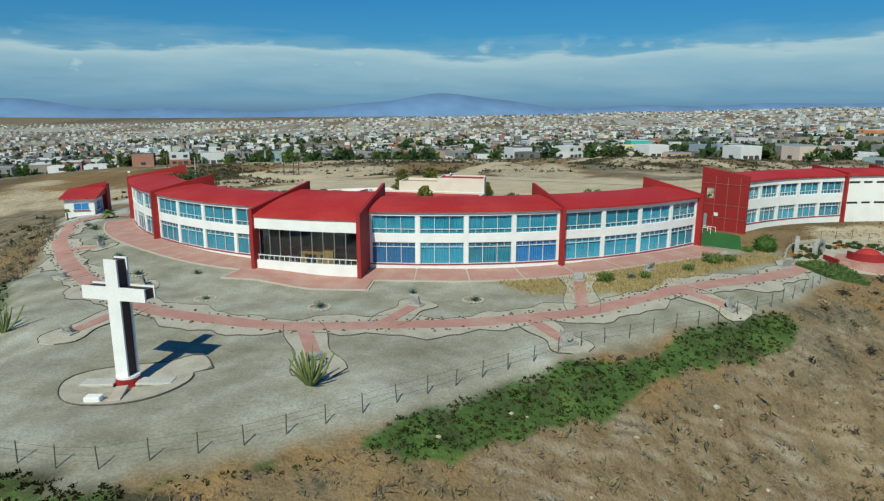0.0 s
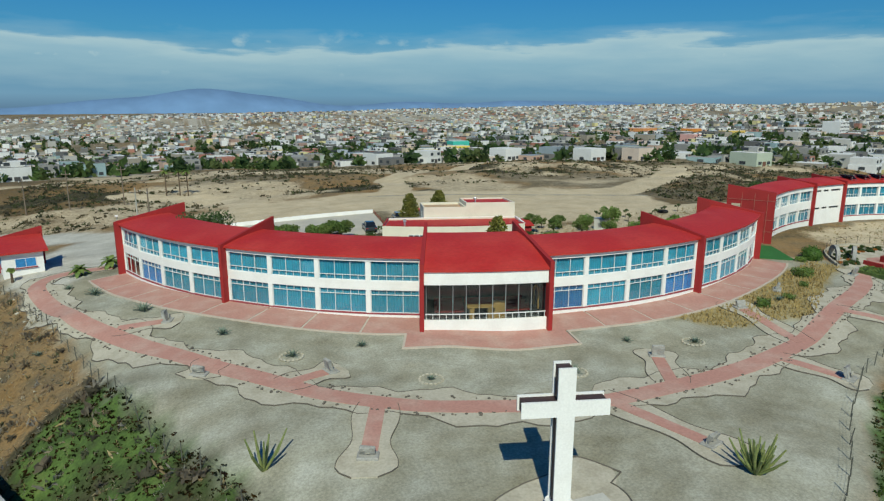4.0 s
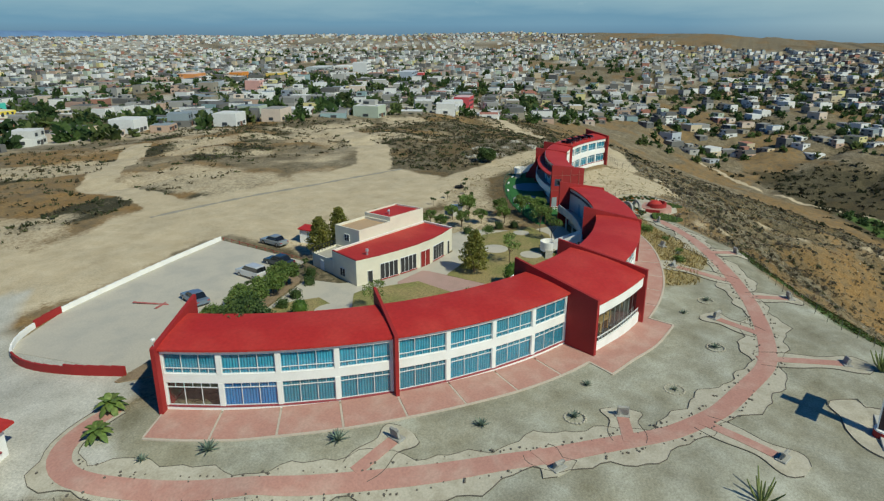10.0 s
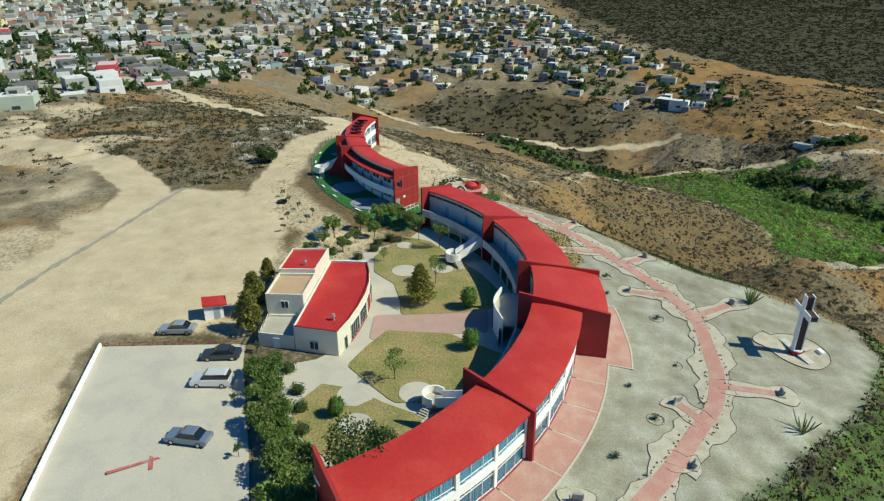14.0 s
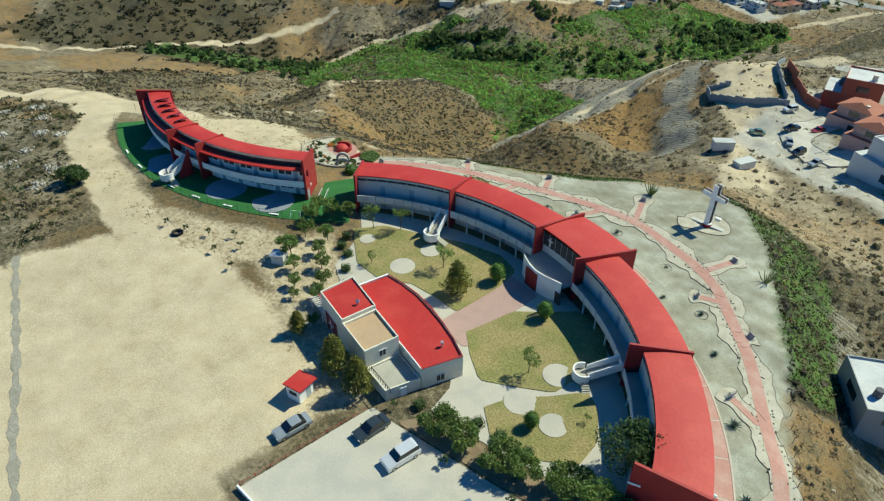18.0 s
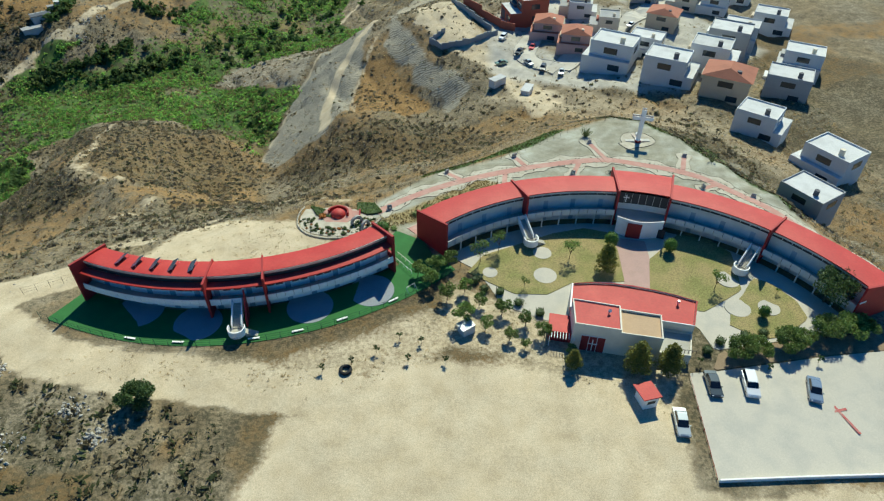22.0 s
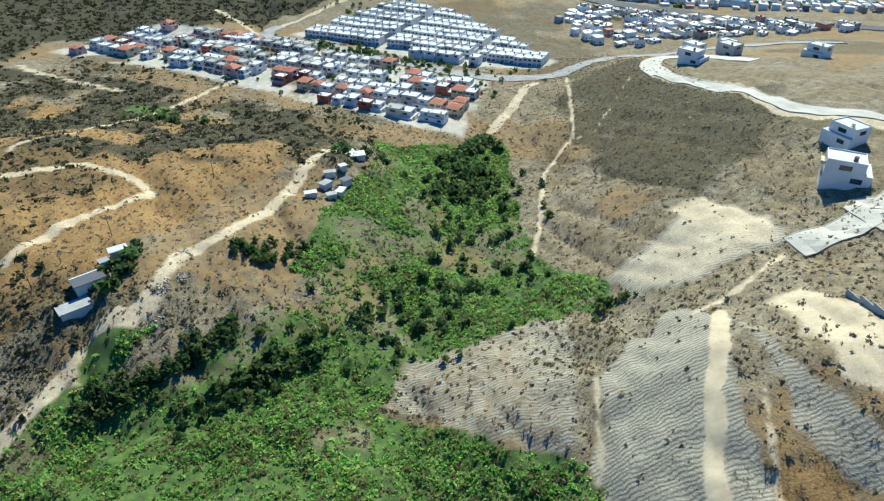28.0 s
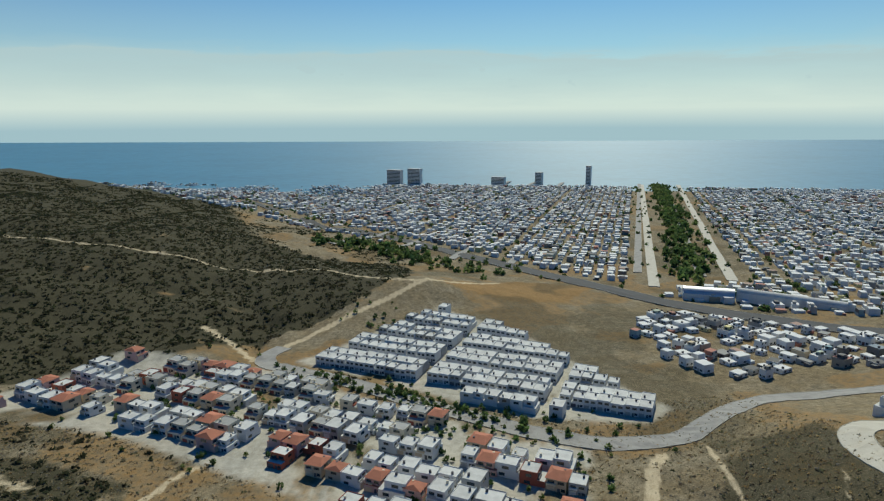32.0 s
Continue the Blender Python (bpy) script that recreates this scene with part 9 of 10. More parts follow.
def town_house(bx, x, y, z, turn, near, pale=False, size=1.0):
    w, d = picker.uniform(5.0, 9.8) * size, picker.uniform(5.5, 10.5) * size
    storeys = picker.choices((1, 2, 3), (5, 5, 1))[0]
    wall, roof = picker.choice(WALLS), picker.choice(ROOFS)
    # pale: bright roofs and walls, whitened further to stand for distance haze
    if pale and picker.random() < 0.6:
        wall, roof = WALLS[0], (0.82, 0.82, 0.80)
    h = 2.9
    bx.add(x, y, z - 5, w, d, 5 + h * min(storeys, 1) + (h if storeys > 1 and picker.random() < 0.6 else 0), turn, wall)
    top = h + (h if storeys > 1 else 0)
    bx.add(x, y, z, w * 0.94, d * 0.94, top + 0.12, turn, roof)
    if storeys > 1:
        bx.add(x, y, z + h, w * 0.7, d * 0.8, h + 0.1, turn, wall, w * picker.uniform(-0.12, 0.12), d * 0.08)
    if storeys > 2:
        bx.add(x, y, z + 2 * h, w * 0.45, d * 0.5, h * 0.8, turn, picker.choice(WALLS), w * 0.15, 0)
    if near:
        for s in (-1, 1):
            for k in range(storeys):
                for q in (-0.27, 0.27):
                    bx.add(x, y, z + 0.9 + h * k, w * 0.2, 0.25, 1.25, turn, GLASS_TINT, q * w, s * d * (0.5 if k == 0 else 0.47))
                bx.add(x, y, z + 0.9 + h * k, 0.25, d * 0.22, 1.25, turn, GLASS_TINT, s * w * (0.5 if k == 0 else 0.4), 0)
        bx.add(x, y, z - 1, w * 0.2, 0.3, 3.1, turn, picker.choice(((0.2, 0.1, 0.07), (0.1, 0.1, 0.1), (0.5, 0.5, 0.48))), 0, -d * 0.5)
        if picker.random() < 0.5:
            bx.add(x, y, z + top, 1.1, 1.1, 1.3, turn, (0.08, 0.08, 0.09), w * 0.25, d * 0.25)
    if picker.random() < 0.35:
        bx.add(x, y, z - 4, w * 0.5, d * 0.4, 4 + 2.3, turn, picker.choice(ROOFS), w * 0.55, d * 0.4)


CITY_EDGE = [(-1400, 470), (-500, 360), (-200, 300), (-60, 305), (20, 300), (70, 284), (110, 262), (150, 236), (230, 200), (300, 182), (400, 166), (560, 142), (760, 120), (1500, 0), (2600, -200), (2600, 2800), (-2400, 2800), (-2400, 700)]
SOUTH_SLOPE = [(400, 130), (425, 80), (470, 40), (478, -10), (470, -50), (430, -76), (385, -100), (335, -165), (312, -192), (330, -205), (400, -204), (500, -228), (620, -200), (900, -220), (1500, -260), (1600, 0), (1000, 60), (760, 118), (560, 140)]
PLAIN = [(-170, -690), (0, -830), (90, -960), (250, -1180), (420, -1330), (640, -1480), (1000, -1700), (900, -2240), (-1250, -1780), (-1000, -900), (-500, -560)]
FLANK = [(-30, -548), (-90, -540), (-250, -520), (-260, -560), (-150, -660), (-60, -720), (-10, -640)]


def district(name, label, poly, pitch, keep, turn, near, limit=None, jitter=2.2):
    bx = Boxes()
    c, s = math.cos(turn), math.sin(turn)
    xs, ys = [p[0] for p in poly], [p[1] for p in poly]
    cx, cy, reach = (min(xs) + max(xs)) / 2, (min(ys) + max(ys)) / 2, math.hypot(max(xs) - min(xs), max(ys) - min(ys)) / 2
    n = int(reach / pitch[0]) + 1, int(reach / pitch[1]) + 1
    i, j = np.meshgrid(np.arange(-n[0], n[0] + 1), np.arange(-n[1], n[1] + 1))
    lx, ly = i.ravel() * pitch[0], j.ravel() * pitch[1] + 5.0 * (j.ravel() // 2)
    lx = lx + 7.0 * (i.ravel() // 12)
    x, y = cx + lx * c - ly * s, cy + lx * s + ly * c
    ok = inside(x, y, poly) > 2
    if limit:
        ok &= limit(x, y)
    if poly is CITY_EDGE:
        ok &= wave_noise(x, y, 120, 67, 3) > 0.33
    x, y = x[ok], y[ok]
    z = land_height(x, y)
    for px, py, pz in zip(x, y, z):
        if picker.random() < keep:
            town_house(bx, px + picker.uniform(-jitter, jitter), py + picker.uniform(-jitter, jitter), pz, turn + picker.gauss(0, 0.12) + picker.choice((0, 0, 0, 1.5708)), near, name in ("coastal_town", "motorway_houses"), 1.3 if name in ("near_town", "slope_houses") else 1.0)
    return bx.build(name, label, "town")


from_school = lambda x, y: np.hypot(x - 20, y - 120)
district("near_town", "crowded low houses, white, grey and pastel, beyond the dirt field", CITY_EDGE, (15.0, 16.0), 0.80, 0.35, True, lambda x, y: from_school(x, y) < 620)
district("middle_town", "dense low houses on the gentle slopes", CITY_EDGE, (14.5, 15.5), 0.74, 0.15, False, lambda x, y: (from_school(x, y) >= 620) & (from_school(x, y) < 1250) & (x > -700))
district("far_town", "far pale houses out to the hills", CITY_EDGE, (20.0, 21.0), 0.70, 0.5, False, lambda x, y: (from_school(x, y) >= 1250) & (x < 0.9 * y + 1500) & (x > -1.1 * y - 300))
district("slope_houses", "scattered small houses on the canyon's far slope", SOUTH_SLOPE, (15.0, 18.0), 0.50, 0.8, True, None, 5.0)
TOWN_TURN = math.atan2(-0.36, 0.93)
avoid = lambda x, y: (line_distance(x, y, [(-106, -808), (-575, -2018)]) > 22) & (line_distance(x, y, [(-202, -826), (-674, -1991)]) > 22) & (line_distance(x, y, [(547, -1576), (239, -1249), (40, -936), (-88, -737), (-198, -618), (-420, -400)]) > 30) & (line_distance(x, y, [(-160, -830), (-620, -2000)]) > 32)
district("coastal_town", "dense pale houses of the coastal town in straight rows", PLAIN, (13.0, 14.0), 0.9, TOWN_TURN, False, avoid, 1.6)
district("motorway_houses", "white and clay-roofed houses below the motorway", FLANK, (12.5, 13.0), 0.88, 0.4, True)

# landmarks: coloured and large buildings of the town, the market by the motorway, towers on the shore
bx = Boxes()
for x, y, w, d, h, turn, tint in ((136, 446, 22, 12, 6, 0.1, (0.95, 0.75, 0.12)), (116, 424, 26, 10, 6.5, 0.1, (0.85, 0.80, 0.62)), (150, 470, 14, 10, 8, 0.1, (0.10, 0.62, 0.50)), (468, 406, 18, 14, 15, 0.3, (0.88, 0.88, 0.86)), (500, 372, 34, 14, 9, 0.3, (0.45, 0.52, 0.62)), (520, 368, 12, 6, 8, 0.3, (0.75, 0.12, 0.12)),
                                  (560, 520, 46, 20, 9, 0.3, (0.5, 0.55, 0.56)), (600, 512, 40, 20, 10, 0.3, (0.9, 0.88, 0.84)), (400, 500, 16, 12, 8, 0.3, (0.85, 0.32, 0.06)), (360, 520, 26, 16, 8, 0.4, (0.80, 0.34, 0.12)), (430, 480, 26, 12, 7, 0.3, (0.85, 0.60, 0.15)), (330, 420, 18, 12, 7, 0.3, (0.8, 0.45, 0.40)),
                                  (-180, 520, 30, 14, 7, 0.0, (0.80, 0.55, 0.12)), (-220, 500, 16, 12, 7, 0.0, (0.62, 0.10, 0.20)), (310, 230, 16, 10, 7, 0.2, (0.7, 0.1, 0.12))):
    z = zat(x, y)
    bx.add(x, y, z - 5, w, d, 5 + h, turn, tint)
    bx.add(x, y, z, w * 0.96, d * 0.94, h + 0.2, turn, tuple(0.5 + 0.4 * v for v in tint))
    for k in range(int(w / 3)):
        for lvl in range(max(1, int(h / 3))):
            for s in (-1, 1):
                bx.add(x, y, z + 1 + 3 * lvl, 1.3, 0.3, 1.3, turn, GLASS_TINT, -w / 2 + 1.6 + 3 * k, s * d / 2)
bx.build("town_landmarks", "larger coloured buildings standing out of the town", "buildings")
for x, y, turn, w, d, h, label in ((-136, -752, -22, 46, 16, 7, "blue-roofed market hall beside the motorway"), (-196, -716, -40, 90, 10, 7, "long white arcade beside the motorway")):
    t = thing("market_hall", x, y, zat(x, y), turn, label, "hall")
    part("wall", boxed(-w / 2, -d / 2, -4, w / 2, d / 2, h), HOUSE_WALL["white"], t)
    bm = bmesh.new()
    arc_block(bm, (0, 0), d / 2, d / 2 + 0.4, 20, 160, -w / 2, w / 2, n=12)
    bmesh.ops.transform(bm, matrix=pose(0, 0, h - d * 0.18, 90, 0, 90), verts=bm.verts[:])
    part("roof", bm, METAL if w < 60 else HOUSE_ROOF["white"], t)
# tower walls are white so that their colour carries the distance haze
for x, y, w, d, h, label in ((92, -2060, 40, 18, 44, "pale grey apartment slab on the shore"), (150, -2075, 44, 20, 40, "grey apartment slab on the shore"), (-265, -2010, 20, 18, 34, "grey apartment block on the shore"), (-405, -1990, 14, 14, 52, "slim dark tower on the shore"), (-150, -2030, 40, 16, 20, "low pale hotel on the shore")):
    t = thing("tower_block", x, y, -100, TURN_U, label, "tower")
    part("wall", boxed(-w / 2, -d / 2, -6, w / 2, d / 2, h), HOUSE_WALL["white"], t)
    part("roof", boxed(-w / 2 - 0.3, -d / 2 - 0.3, h, w / 2 + 0.3, d / 2 + 0.3, h + 1), HOUSE_ROOF["white"], t)
    for k in range(int(h / 4)):
        part("window_band", boxed(-w / 2 + 1, -d / 2 - 0.2, 2 + 4 * k, w / 2 - 1, d / 2 + 0.2, 4 + 4 * k), HOUSE_GLASS, t)

# the sea and the far mountains
SEA = mat("sea_water", (0.05, 0.18, 0.26), 0.4, 0.15, 0.004, 0.03, 0.25, spec=0.5)
sea = part("sea", prism(bmesh.new(), [(-40000, -60000), (40000, -60000), (40000, -900), (-40000, -900)], -140, -108.5), SEA)
tagged(sea, "calm blue sea beyond the coastal town", "sea", kind="structure")
# the blue is distance haze, put into the mountains' base colour
HAZED_HILL = mat("blue_far_mountain", (0.16, 0.27, 0.44), 1.0, 0.1, 0.002, 0.01, 0.0, second=(0.14, 0.24, 0.40), spec=0.0)


def mountains(name, x0, y0, x1, y1, base, peaks, seed):
    bm = bmesh.new()
    n = 140
    rows = []
    for k in range(n + 1):
        u = k / n
        x, y = x0 + (x1 - x0) * u, y0 + (y1 - y0) * u
        h = sum(a * math.exp(-((u - c) / w) ** 2) for c, w, a in peaks)
        h += 14 * (float(wave_noise(np.array([u * 40.0]), np.array([0.0]), 4, seed)[0]) - 0.5)
        nx, ny = (y1 - y0), -(x1 - x0)
        ln = math.hypot(nx, ny)
        rows.append([bm.verts.new((x + nx / ln * o, y + ny / ln * o, base + h * f - (1 - f) * 60)) for o, f in ((260, 0.0), (120, 0.55), (0, 1.0), (-200, 0.0))])
    for p, q in zip(rows, rows[1:]):
        for j in range(3):
            bm.faces.new((p[j], p[j + 1], q[j + 1], q[j]))
    bmesh.ops.recalc_face_normals(bm, faces=bm.faces[:])
    tagged(part(name, bm, HAZED_HILL, smooth_shade=True), "blue far mountain range on the horizon", "mountains", kind="structure")


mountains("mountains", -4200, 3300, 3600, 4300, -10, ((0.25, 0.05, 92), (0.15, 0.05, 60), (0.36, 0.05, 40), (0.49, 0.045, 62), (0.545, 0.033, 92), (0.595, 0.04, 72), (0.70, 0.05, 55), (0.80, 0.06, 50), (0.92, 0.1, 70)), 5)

# ---- scrub: tufts of twigs and leaves over the slopes ----
TUFT = mat("scrub_leaves", (0.85, 0.85, 0.85), 0.8, 0.15, 0.5, 3.0, 0.0, tint="tint", spec=0.15, leafy=0.55)


def tufts(name, label, x, y, r, h, tints, blades, sink=0.05, slim=0.6, lift=1.6):
    """Shrubs as sprays of bent blades, all in one mesh."""
    g = np.random.default_rng(len(x))
    n = len(x)
    z = land_height(x, y) - sink
    d = g.normal(size=(n, blades, 3))
    d[..., 2] = np.abs(d[..., 2])
    d /= np.linalg.norm(d, axis=-1, keepdims=True)
    f = 0.35 + 0.65 * g.random((n, blades, 1))
    centre = np.stack([x, y, z], -1)[:, None, :] + d * f * np.stack([r, r, h], -1)[:, None, :]
    a = g.normal(size=(n, blades, 3)) + d
    a /= np.linalg.norm(a, axis=-1, keepdims=True)
    b = np.cross(a, g.normal(size=(n, blades, 3)))
    b /= np.linalg.norm(b, axis=-1, keepdims=True)
    s = (r[:, None, None] * (0.34 + 0.3 * g.random((n, blades, 1))))
    quad = np.stack([centre - a * s, centre - b * s * slim, centre + a * s, centre + b * s * slim], 2).reshape(-1, 3)
    me = bpy.data.meshes.new(name)
    q = len(quad) // 4
    me.vertices.add(len(quad)), me.loops.add(len(quad)), me.polygons.add(q)
    me.vertices.foreach_set("co", quad.ravel())
    me.loops.foreach_set("vertex_index", np.arange(len(quad)))
    me.polygons.foreach_set("loop_start", np.arange(0, len(quad), 4))
    me.update(calc_edges=True)
    shade = np.repeat(tints, blades * 4, 0) * (0.86 + 0.28 * np.repeat(g.random((n * blades, 1)), 4, 0))
    me.color_attributes.new("tint", "FLOAT_COLOR", "POINT").data.foreach_set("color", np.c_[np.minimum(shade * lift, 0.8), np.ones(len(shade))].ravel())
    me.materials.append(TUFT)
    return tagged(new(name, me), label, "scrub", kind="stuff")


def scatter(count, x0, x1, y0, y1, keep, seed):
    g = np.random.default_rng(seed)
    x, y = g.uniform(x0, x1, count), g.uniform(y0, y1, count)
    a, b = ground_zones(x, y)
    ok = keep(x, y, a, b) > g.random(count)
    return x[ok], y[ok], g


def palette(g, n, colours):
    c = np.array(colours)
    return c[g.integers(0, len(c), n)] * (0.8 + 0.4 * g.random((n, 1)))


DRY = [(0.19, 0.165, 0.115), (0.24, 0.20, 0.13), (0.14, 0.13, 0.085), (0.29, 0.235, 0.14), (0.12, 0.125, 0.07), (0.22, 0.20, 0.165), (0.20, 0.15, 0.10), (0.34, 0.26, 0.14), (0.30, 0.22, 0.12)]
GREEN = [(0.13, 0.25, 0.055), (0.17, 0.31, 0.07), (0.095, 0.19, 0.045), (0.24, 0.34, 0.09), (0.16, 0.17, 0.06), (0.15, 0.12, 0.06)]
outside = lambda x, y: np.clip(-inside(x, y, SCHOOL), 0, 1)
bare = lambda a, b: (1 - a[:, 1]) * (1 - b[:, 0]) * (1 - b[:, 1])
houses_off = lambda x, y: (inside(x, y, ESTATE_NEAR) < 2) & (inside(x, y, ESTATE_GATED) < 2)
x, y, g = scatter(64000, -105, 260, -90, 118, lambda x, y, a, b: outside(x, y) * bare(a, b) * (1 - a[:, 0]) * (1 - 0.75 * b[:, 2]) * (0.6 + 0.6 * a[:, 2]), 1)
n = len(x)
tufts("dry_scrub", "dry brown and grey brush on the slopes", x, y, 0.28 + 0.75 * g.random(n) ** 2, g.uniform(0.2, 0.55, n), palette(g, n, DRY) * 1.15, 9, 0.05, 0.24)
x, y, g = scatter(34000, -60, 275, -190, 100, lambda x, y, a, b: outside(x, y) * bare(a, b) * (1 - a[:, 0]) * (1 - 0.95 * b[:, 2]) * np.clip(0.22 + 1.3 * a[:, 2] - 0.1 * a[:, 3], 0, 1) * smooth(-inside(x, y, [(-40, 20), (-10, 8), (20, 24), (40, 44), (-20, 60)]), -2, 8), 9)
n = len(x)
tufts("slope_shrubs", "rounded dark grey-brown shrubs dotted over the slopes", x, y, 0.32 + 0.75 * g.random(n) ** 2, g.uniform(0.35, 0.85, n), palette(g, n, [(0.11, 0.10, 0.07), (0.15, 0.13, 0.09), (0.12, 0.125, 0.07), (0.19, 0.16, 0.115), (0.22, 0.175, 0.105)]), 20, 0.05, 0.5, 1.3)
x, y, g = scatter(62000, -40, 400, -520, -90, lambda x, y, a, b: bare(a, b) * (1 - a[:, 0]) * houses_off(x, y) * (1 - 0.93 * b[:, 2]) * (0.5 + 0.6 * a[:, 2]), 2)
n = len(x)
tufts("canyon_scrub", "dry brush on the canyon's banks and mesa", x, y, 0.4 + 1.0 * g.random(n) ** 2, g.uniform(0.2, 0.55, n), palette(g, n, DRY) * 0.95, 7)
x, y, g = scatter(40000, -90, 330, 104, 285, lambda x, y, a, b: np.maximum(outside(x, y), smooth(inside(x, y, DARK_SCRUB), -1, 2)) * bare(a, b) * (0.15 + 0.85 * a[:, 2] + 0.25 * smooth(inside(x, y, DARK_SCRUB), -1, 3)), 3)
n = len(x)
tufts("field_scrub", "low dark brush on the dirt field", x, y, 0.3 + 1.1 * g.random(n) ** 1.6, g.uniform(0.3, 0.8, n), palette(g, n, [(0.09, 0.10, 0.05), (0.14, 0.12, 0.07), (0.11, 0.125, 0.055), (0.18, 0.15, 0.09)]), 8, 0.05, 0.4, 1.25)
x, y, g = scatter(80000, 60, 270, -350, 60, lambda x, y, a, b: a[:, 0] ** 2 * (1 - a[:, 1]) * (0.25 + 0.75 * smooth(wave_noise(x, y, 16, 91, 3), 0.36, 0.52)), 4)
n = len(x)
tufts("canyon_reeds", "dense green reeds and castor plants in the canyon", x, y, g.uniform(0.6, 1.4, n), g.uniform(0.6, 1.7, n), palette(g, n, GREEN) * (0.7 + 0.95 * wave_noise(x, y, 22, 93, 3))[:, None], 8)
x, y, g = scatter(42000, -60, 38, 12, 74, lambda x, y, a, b: a[:, 0] * (1 - b[:, 0]), 5)
n = len(x)
tufts("ice_plant", "green ice plant on the cliff edge", x, y, g.uniform(0.14, 0.32, n), g.uniform(0.08, 0.22, n), (0.34 + 0.84 * smooth(x, -22, -10))[:, None] * (1 + (1 - smooth(x, -22, -10))[:, None] * np.array((0.35, -0.05, -0.2))) * palette(g, n, [(0.06, 0.10, 0.026), (0.085, 0.13, 0.03), (0.045, 0.08, 0.02), (0.15, 0.13, 0.045), (0.12, 0.09, 0.045)]), 10, 0.05, 0.5, 0.95)
# clumps of dark trees in the canyon, among the houses and in the park
spots, sizes = [], []
tg = np.random.default_rng(11)
for line, count, wide, size in (([(150, -170), (112, -215), (100, -260), (94, -330)], 150, 26, 2.0), ([(240, -142), (216, -157), (196, -175)], 150, 5, 1.6), ([(240, -30), (256, -70)], 26, 7, 1.6), ([(203, -50), (190, -20)], 26, 3, 1.5), ([(118, -104), (99, -60)], 26, 8, 1.3), ([(70, -172), (58, -180)], 12, 6, 1.4), ([(172, -300), (150, -310)], 10, 8, 3.0), ([(112, -280), (96, -335)], 80, 18, 2.4), ([(236, -207), (240, -194), (242, -186)], 16, 5, 2.6), ([(204, -210), (195, -208), (181, -219)], 46, 6, 1.5), ([(205, -140), (170, -170)], 60, 8, 2.2), ([(100, -340), (84, -358)], 22, 10, 3.2),
                                ([(-160, -830), (-400, -1420), (-620, -2000)], 420, 24, 5.0), ([(300, -380), (250, -370)], 14, 6, 2.5), ([(95, -490), (220, -580)], 60, 9, 2.0), ([(80, -470), (300, -560)], 420, 62, 1.5), ([(330, -12), (300, -39), (262, -62)], 70, 14, 2.2), ([(217, -50), (212, -47)], 26, 5, 2.4), ([(200, -700), (60, -600)], 40, 30, 1.6), ([(80, -880), (260, -1080)], 120, 40, 4.5)):
    p = resample(line, 1.0)
    for _ in range(count):
        spots.append(p[tg.integers(0, len(p))] + tg.normal(size=2) * wide * 0.5)
        sizes.append(size * tg.uniform(0.6, 1.4))
for cond, count, size, poly in ((lambda x, y: from_school(x, y) < 620, 1900, 3.0, CITY_EDGE), (lambda x, y: from_school(x, y) < 1400, 2600, 3.2, CITY_EDGE), (lambda x, y: from_school(x, y) < 1000, 900, 2.8, SOUTH_SLOPE), (lambda x, y: y > -2000, 2400, 2.7, PLAIN)):
    xs, ys = [p[0] for p in poly], [p[1] for p in poly]
    got = 0
    while got < count:
        q = np.array((tg.uniform(max(min(xs), -900), min(max(xs), 1300)), tg.uniform(max(min(ys), -2000), min(max(ys), 1500))))
        if inside(q[:1], q[1:], poly)[0] > 0 and cond(*q):
            spots.append(q), sizes.append(size * tg.uniform(0.6, 1.5))
            got += 1
spots, sizes = np.array(spots), np.array(sizes)
tufts("far_trees", "dark green tree crowns in the canyon and the towns", spots[:, 0], spots[:, 1], sizes, sizes * 1.5, palette(tg, len(spots), [(0.06, 0.10, 0.034), (0.08, 0.125, 0.04), (0.05, 0.085, 0.032), (0.11, 0.14, 0.05)]), 30, -0.5, 0.6, 1.6)
x, y, g = scatter(76000, 150, 1200, -1400, 130, lambda x, y, a, b: a[:, 2] * bare(a, b) * houses_off(x, y) * np.maximum(smooth(-y, 240, 270), smooth(x, 235, 260)), 7)
n = len(x)
tufts("hill_brush", "dark evergreen brush on the far hills", x, y, g.uniform(1.4, 3.6, n), g.uniform(0.35, 0.9, n), palette(g, n, [(0.06, 0.066, 0.036), (0.075, 0.077, 0.042), (0.09, 0.082, 0.048), (0.055, 0.065, 0.034)]), 6, 0.05, 0.6, 0.95)
# straw on the cliff, pale rubble heaps in the field
x, y, g = scatter(34000, -100, 75, 0, 112, lambda x, y, a, b: outside(x, y) * (1 - a[:, 1]) * (1 - a[:, 0]) * (1 - b[:, 0]), 6)
n = len(x)
tufts("dry_straw", "thin dry straw and dead stalks on the cliff", x, y, g.uniform(0.2, 0.5, n), g.uniform(0.2, 0.55, n), palette(g, n, [(0.36, 0.29, 0.18), (0.30, 0.235, 0.13), (0.24, 0.20, 0.13), (0.33, 0.30, 0.24), (0.20, 0.14, 0.08)]), 7, 0.05, 0.16)
x, y, g = scatter(9000, -20, 105, 66, 130, lambda x, y, a, b: np.maximum(smooth(inside(x, y, PALE_TAN[0]), -1, 2), np.maximum(smooth(inside(x, y, PALE_TAN[1]), -1, 2), smooth(inside(x, y, BACK_YARD), -2, 1))) * (0.2 + 0.8 * smooth(wave_noise(x, y, 7, 55, 2), 0.45, 0.6)), 8)
n = len(x)
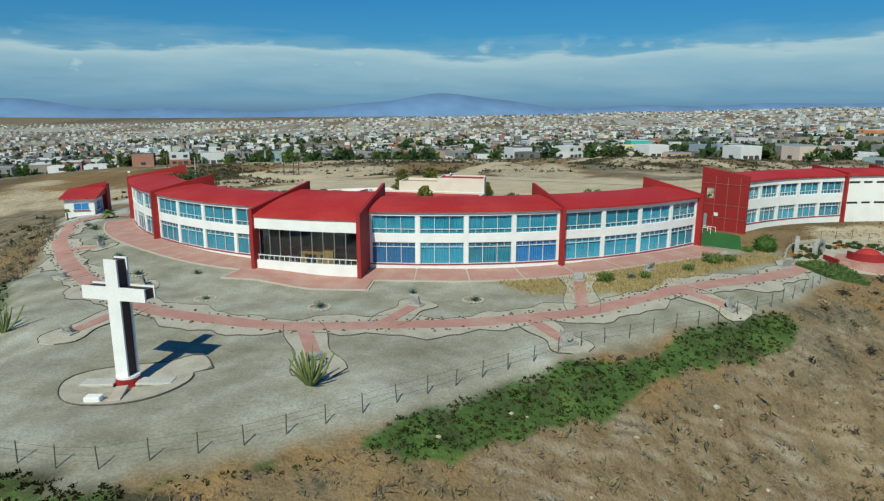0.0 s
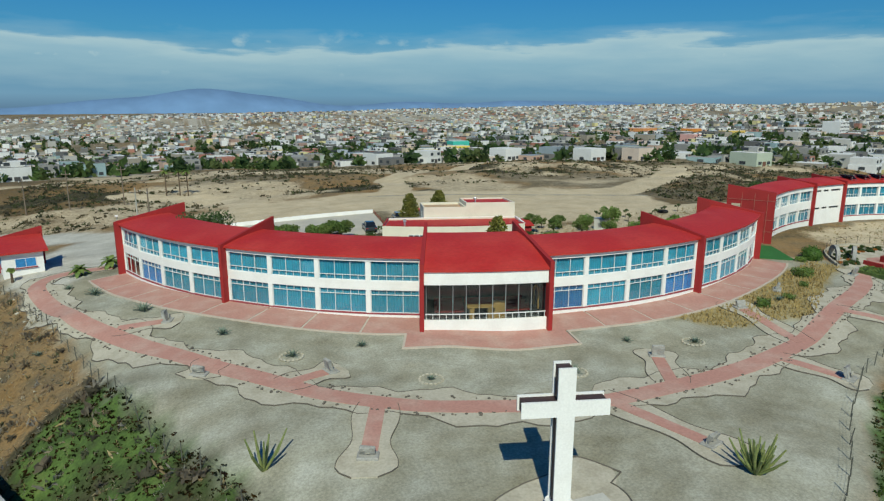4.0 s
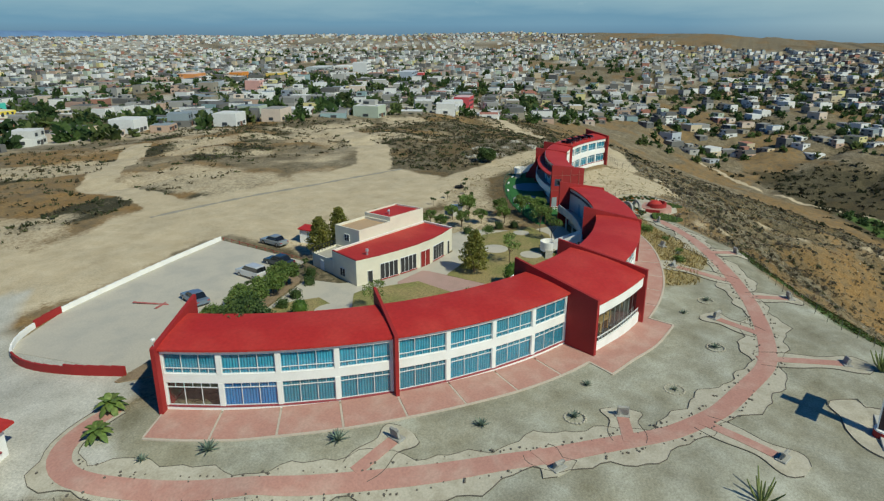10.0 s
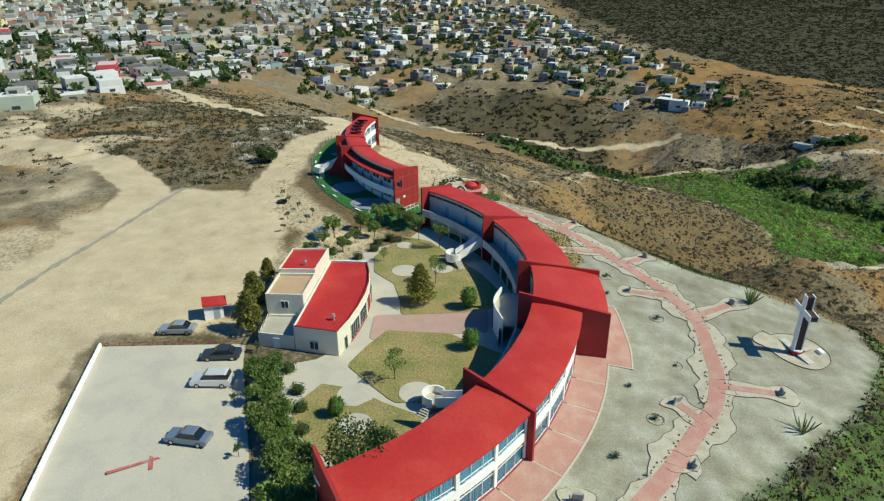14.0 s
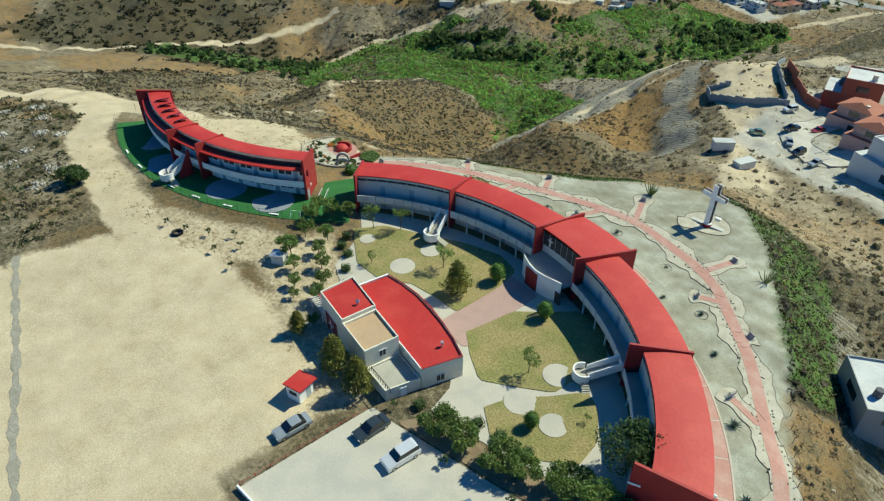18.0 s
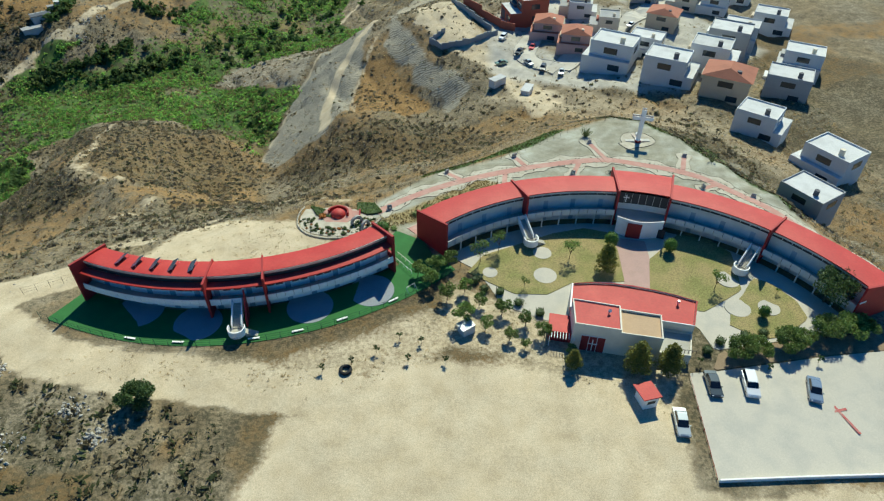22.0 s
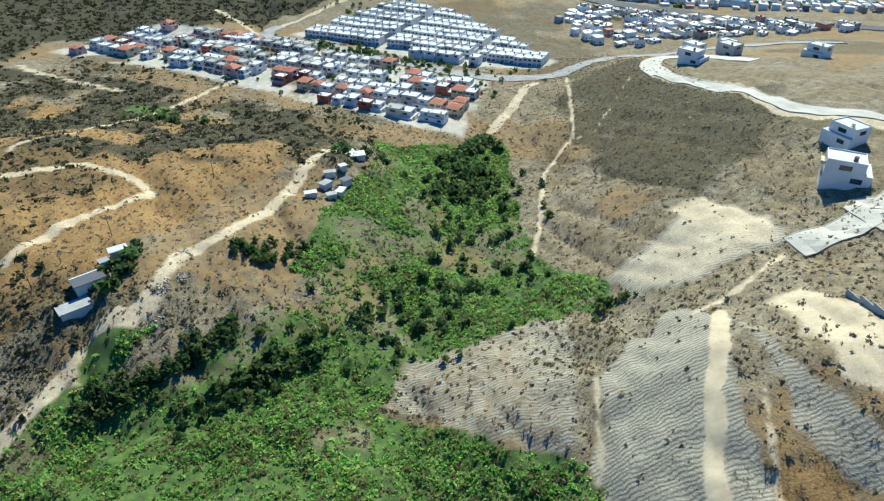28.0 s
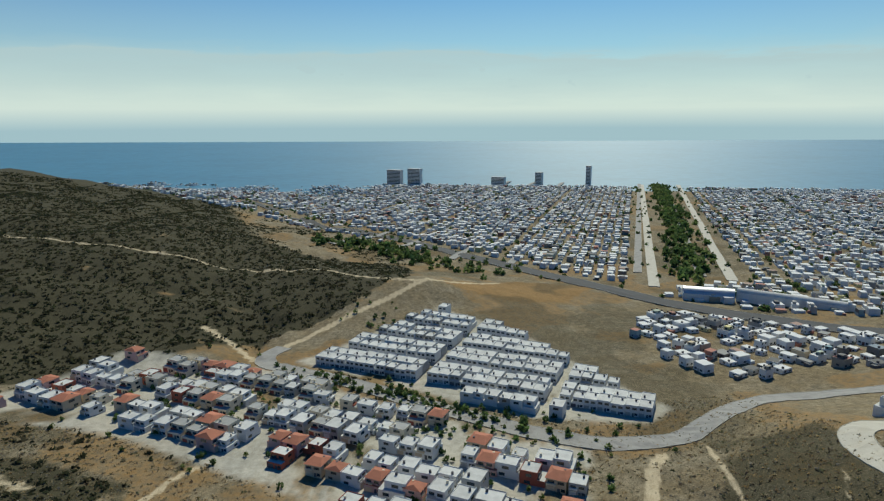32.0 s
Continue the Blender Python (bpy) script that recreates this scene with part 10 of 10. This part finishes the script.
tufts("bed_straw", "dry weeds and straw on the sandy tree bed", x, y, g.uniform(0.15, 0.45, n), g.uniform(0.15, 0.4, n), palette(g, n, [(0.36, 0.28, 0.15), (0.30, 0.22, 0.11), (0.22, 0.18, 0.10), (0.18, 0.17, 0.08)]), 8, 0.05, 0.2)
RUBBLE = mat("pale_rubble", (0.50, 0.47, 0.40), 0.95, 0.2, 1.2, 6.0, 0.3, second=(0.30, 0.26, 0.20), amount=0.8, by_object=0.15)
rg = np.random.default_rng(17)
for cx, cy, size in ((129, 115, 2.4), (120, 117, 2.0), (110, 121, 1.8), (91, 126, 2.2), (98, 133, 2.6), (103, 127, 1.2), (86, 131, 1.6), (116, 128, 1.8), (134, 122, 2.0), (106, 118, 1.4), (223, -186, 3.0), (218, -191, 2.6), (221, -206, 2.2), (223, -172, 2.6), (170, -266, 3.0), (176, -258, 2.4), (150, -100, 2.2), (238, -64, 2.0)):
    t = tagged(new("rubble_heap"), "low heap of pale broken concrete and soil", "rubble", "rubble heaps")
    t.matrix_basis = pose(cx, cy, zat(cx, cy))
    bm = bmesh.new()
    for _ in range(70):
        px, py = rg.normal(size=2) * size * 0.55
        q = math.exp(-(px * px + py * py) / size**2)
        r = 0.12 + 0.4 * rg.random() ** 2
        bmesh.ops.create_icosphere(bm, subdivisions=1, radius=r, matrix=Matrix.Translation((px, py, zat(cx + px, cy + py) - zat(cx, cy) + 0.45 * q * rg.random())) @ Euler(rg.random(3) * 3).to_matrix().to_4x4() @ Matrix.Diagonal((1, rg.uniform(0.5, 1), rg.uniform(0.3, 0.7), 1)))
    part("debris", bm, RUBBLE, t)["kind"] = "stuff"
# rubble and stones on the slopes
bm = bmesh.new()
rg = np.random.default_rng(13)
for _ in range(1500):
    x, y = rg.uniform(-95, 130), rg.uniform(-10, 118)
    if inside(np.array([x]), np.array([y]), SCHOOL)[0] < -1.5 and rg.random() < 0.8:
        r = 0.08 + 0.28 * rg.random() ** 3
        bmesh.ops.create_icosphere(bm, subdivisions=1, radius=r, matrix=Matrix.Translation((x, y, zat(x, y))) @ Matrix.Diagonal((1, rg.uniform(0.6, 1), rg.uniform(0.4, 0.8), 1)))
tagged(part("slope_stones", bm, PALE_SOIL), "pale stones scattered on the slopes", "stones", kind="stuff")

# ---- from plan units to metres ----
for me in bpy.data.meshes:
    me.transform(Matrix.Diagonal((PLAN, PLAN, PLAN, 1)))
for ob in scene.objects:
    if ob.type in {"MESH", "EMPTY"}:
        ob.location *= PLAN
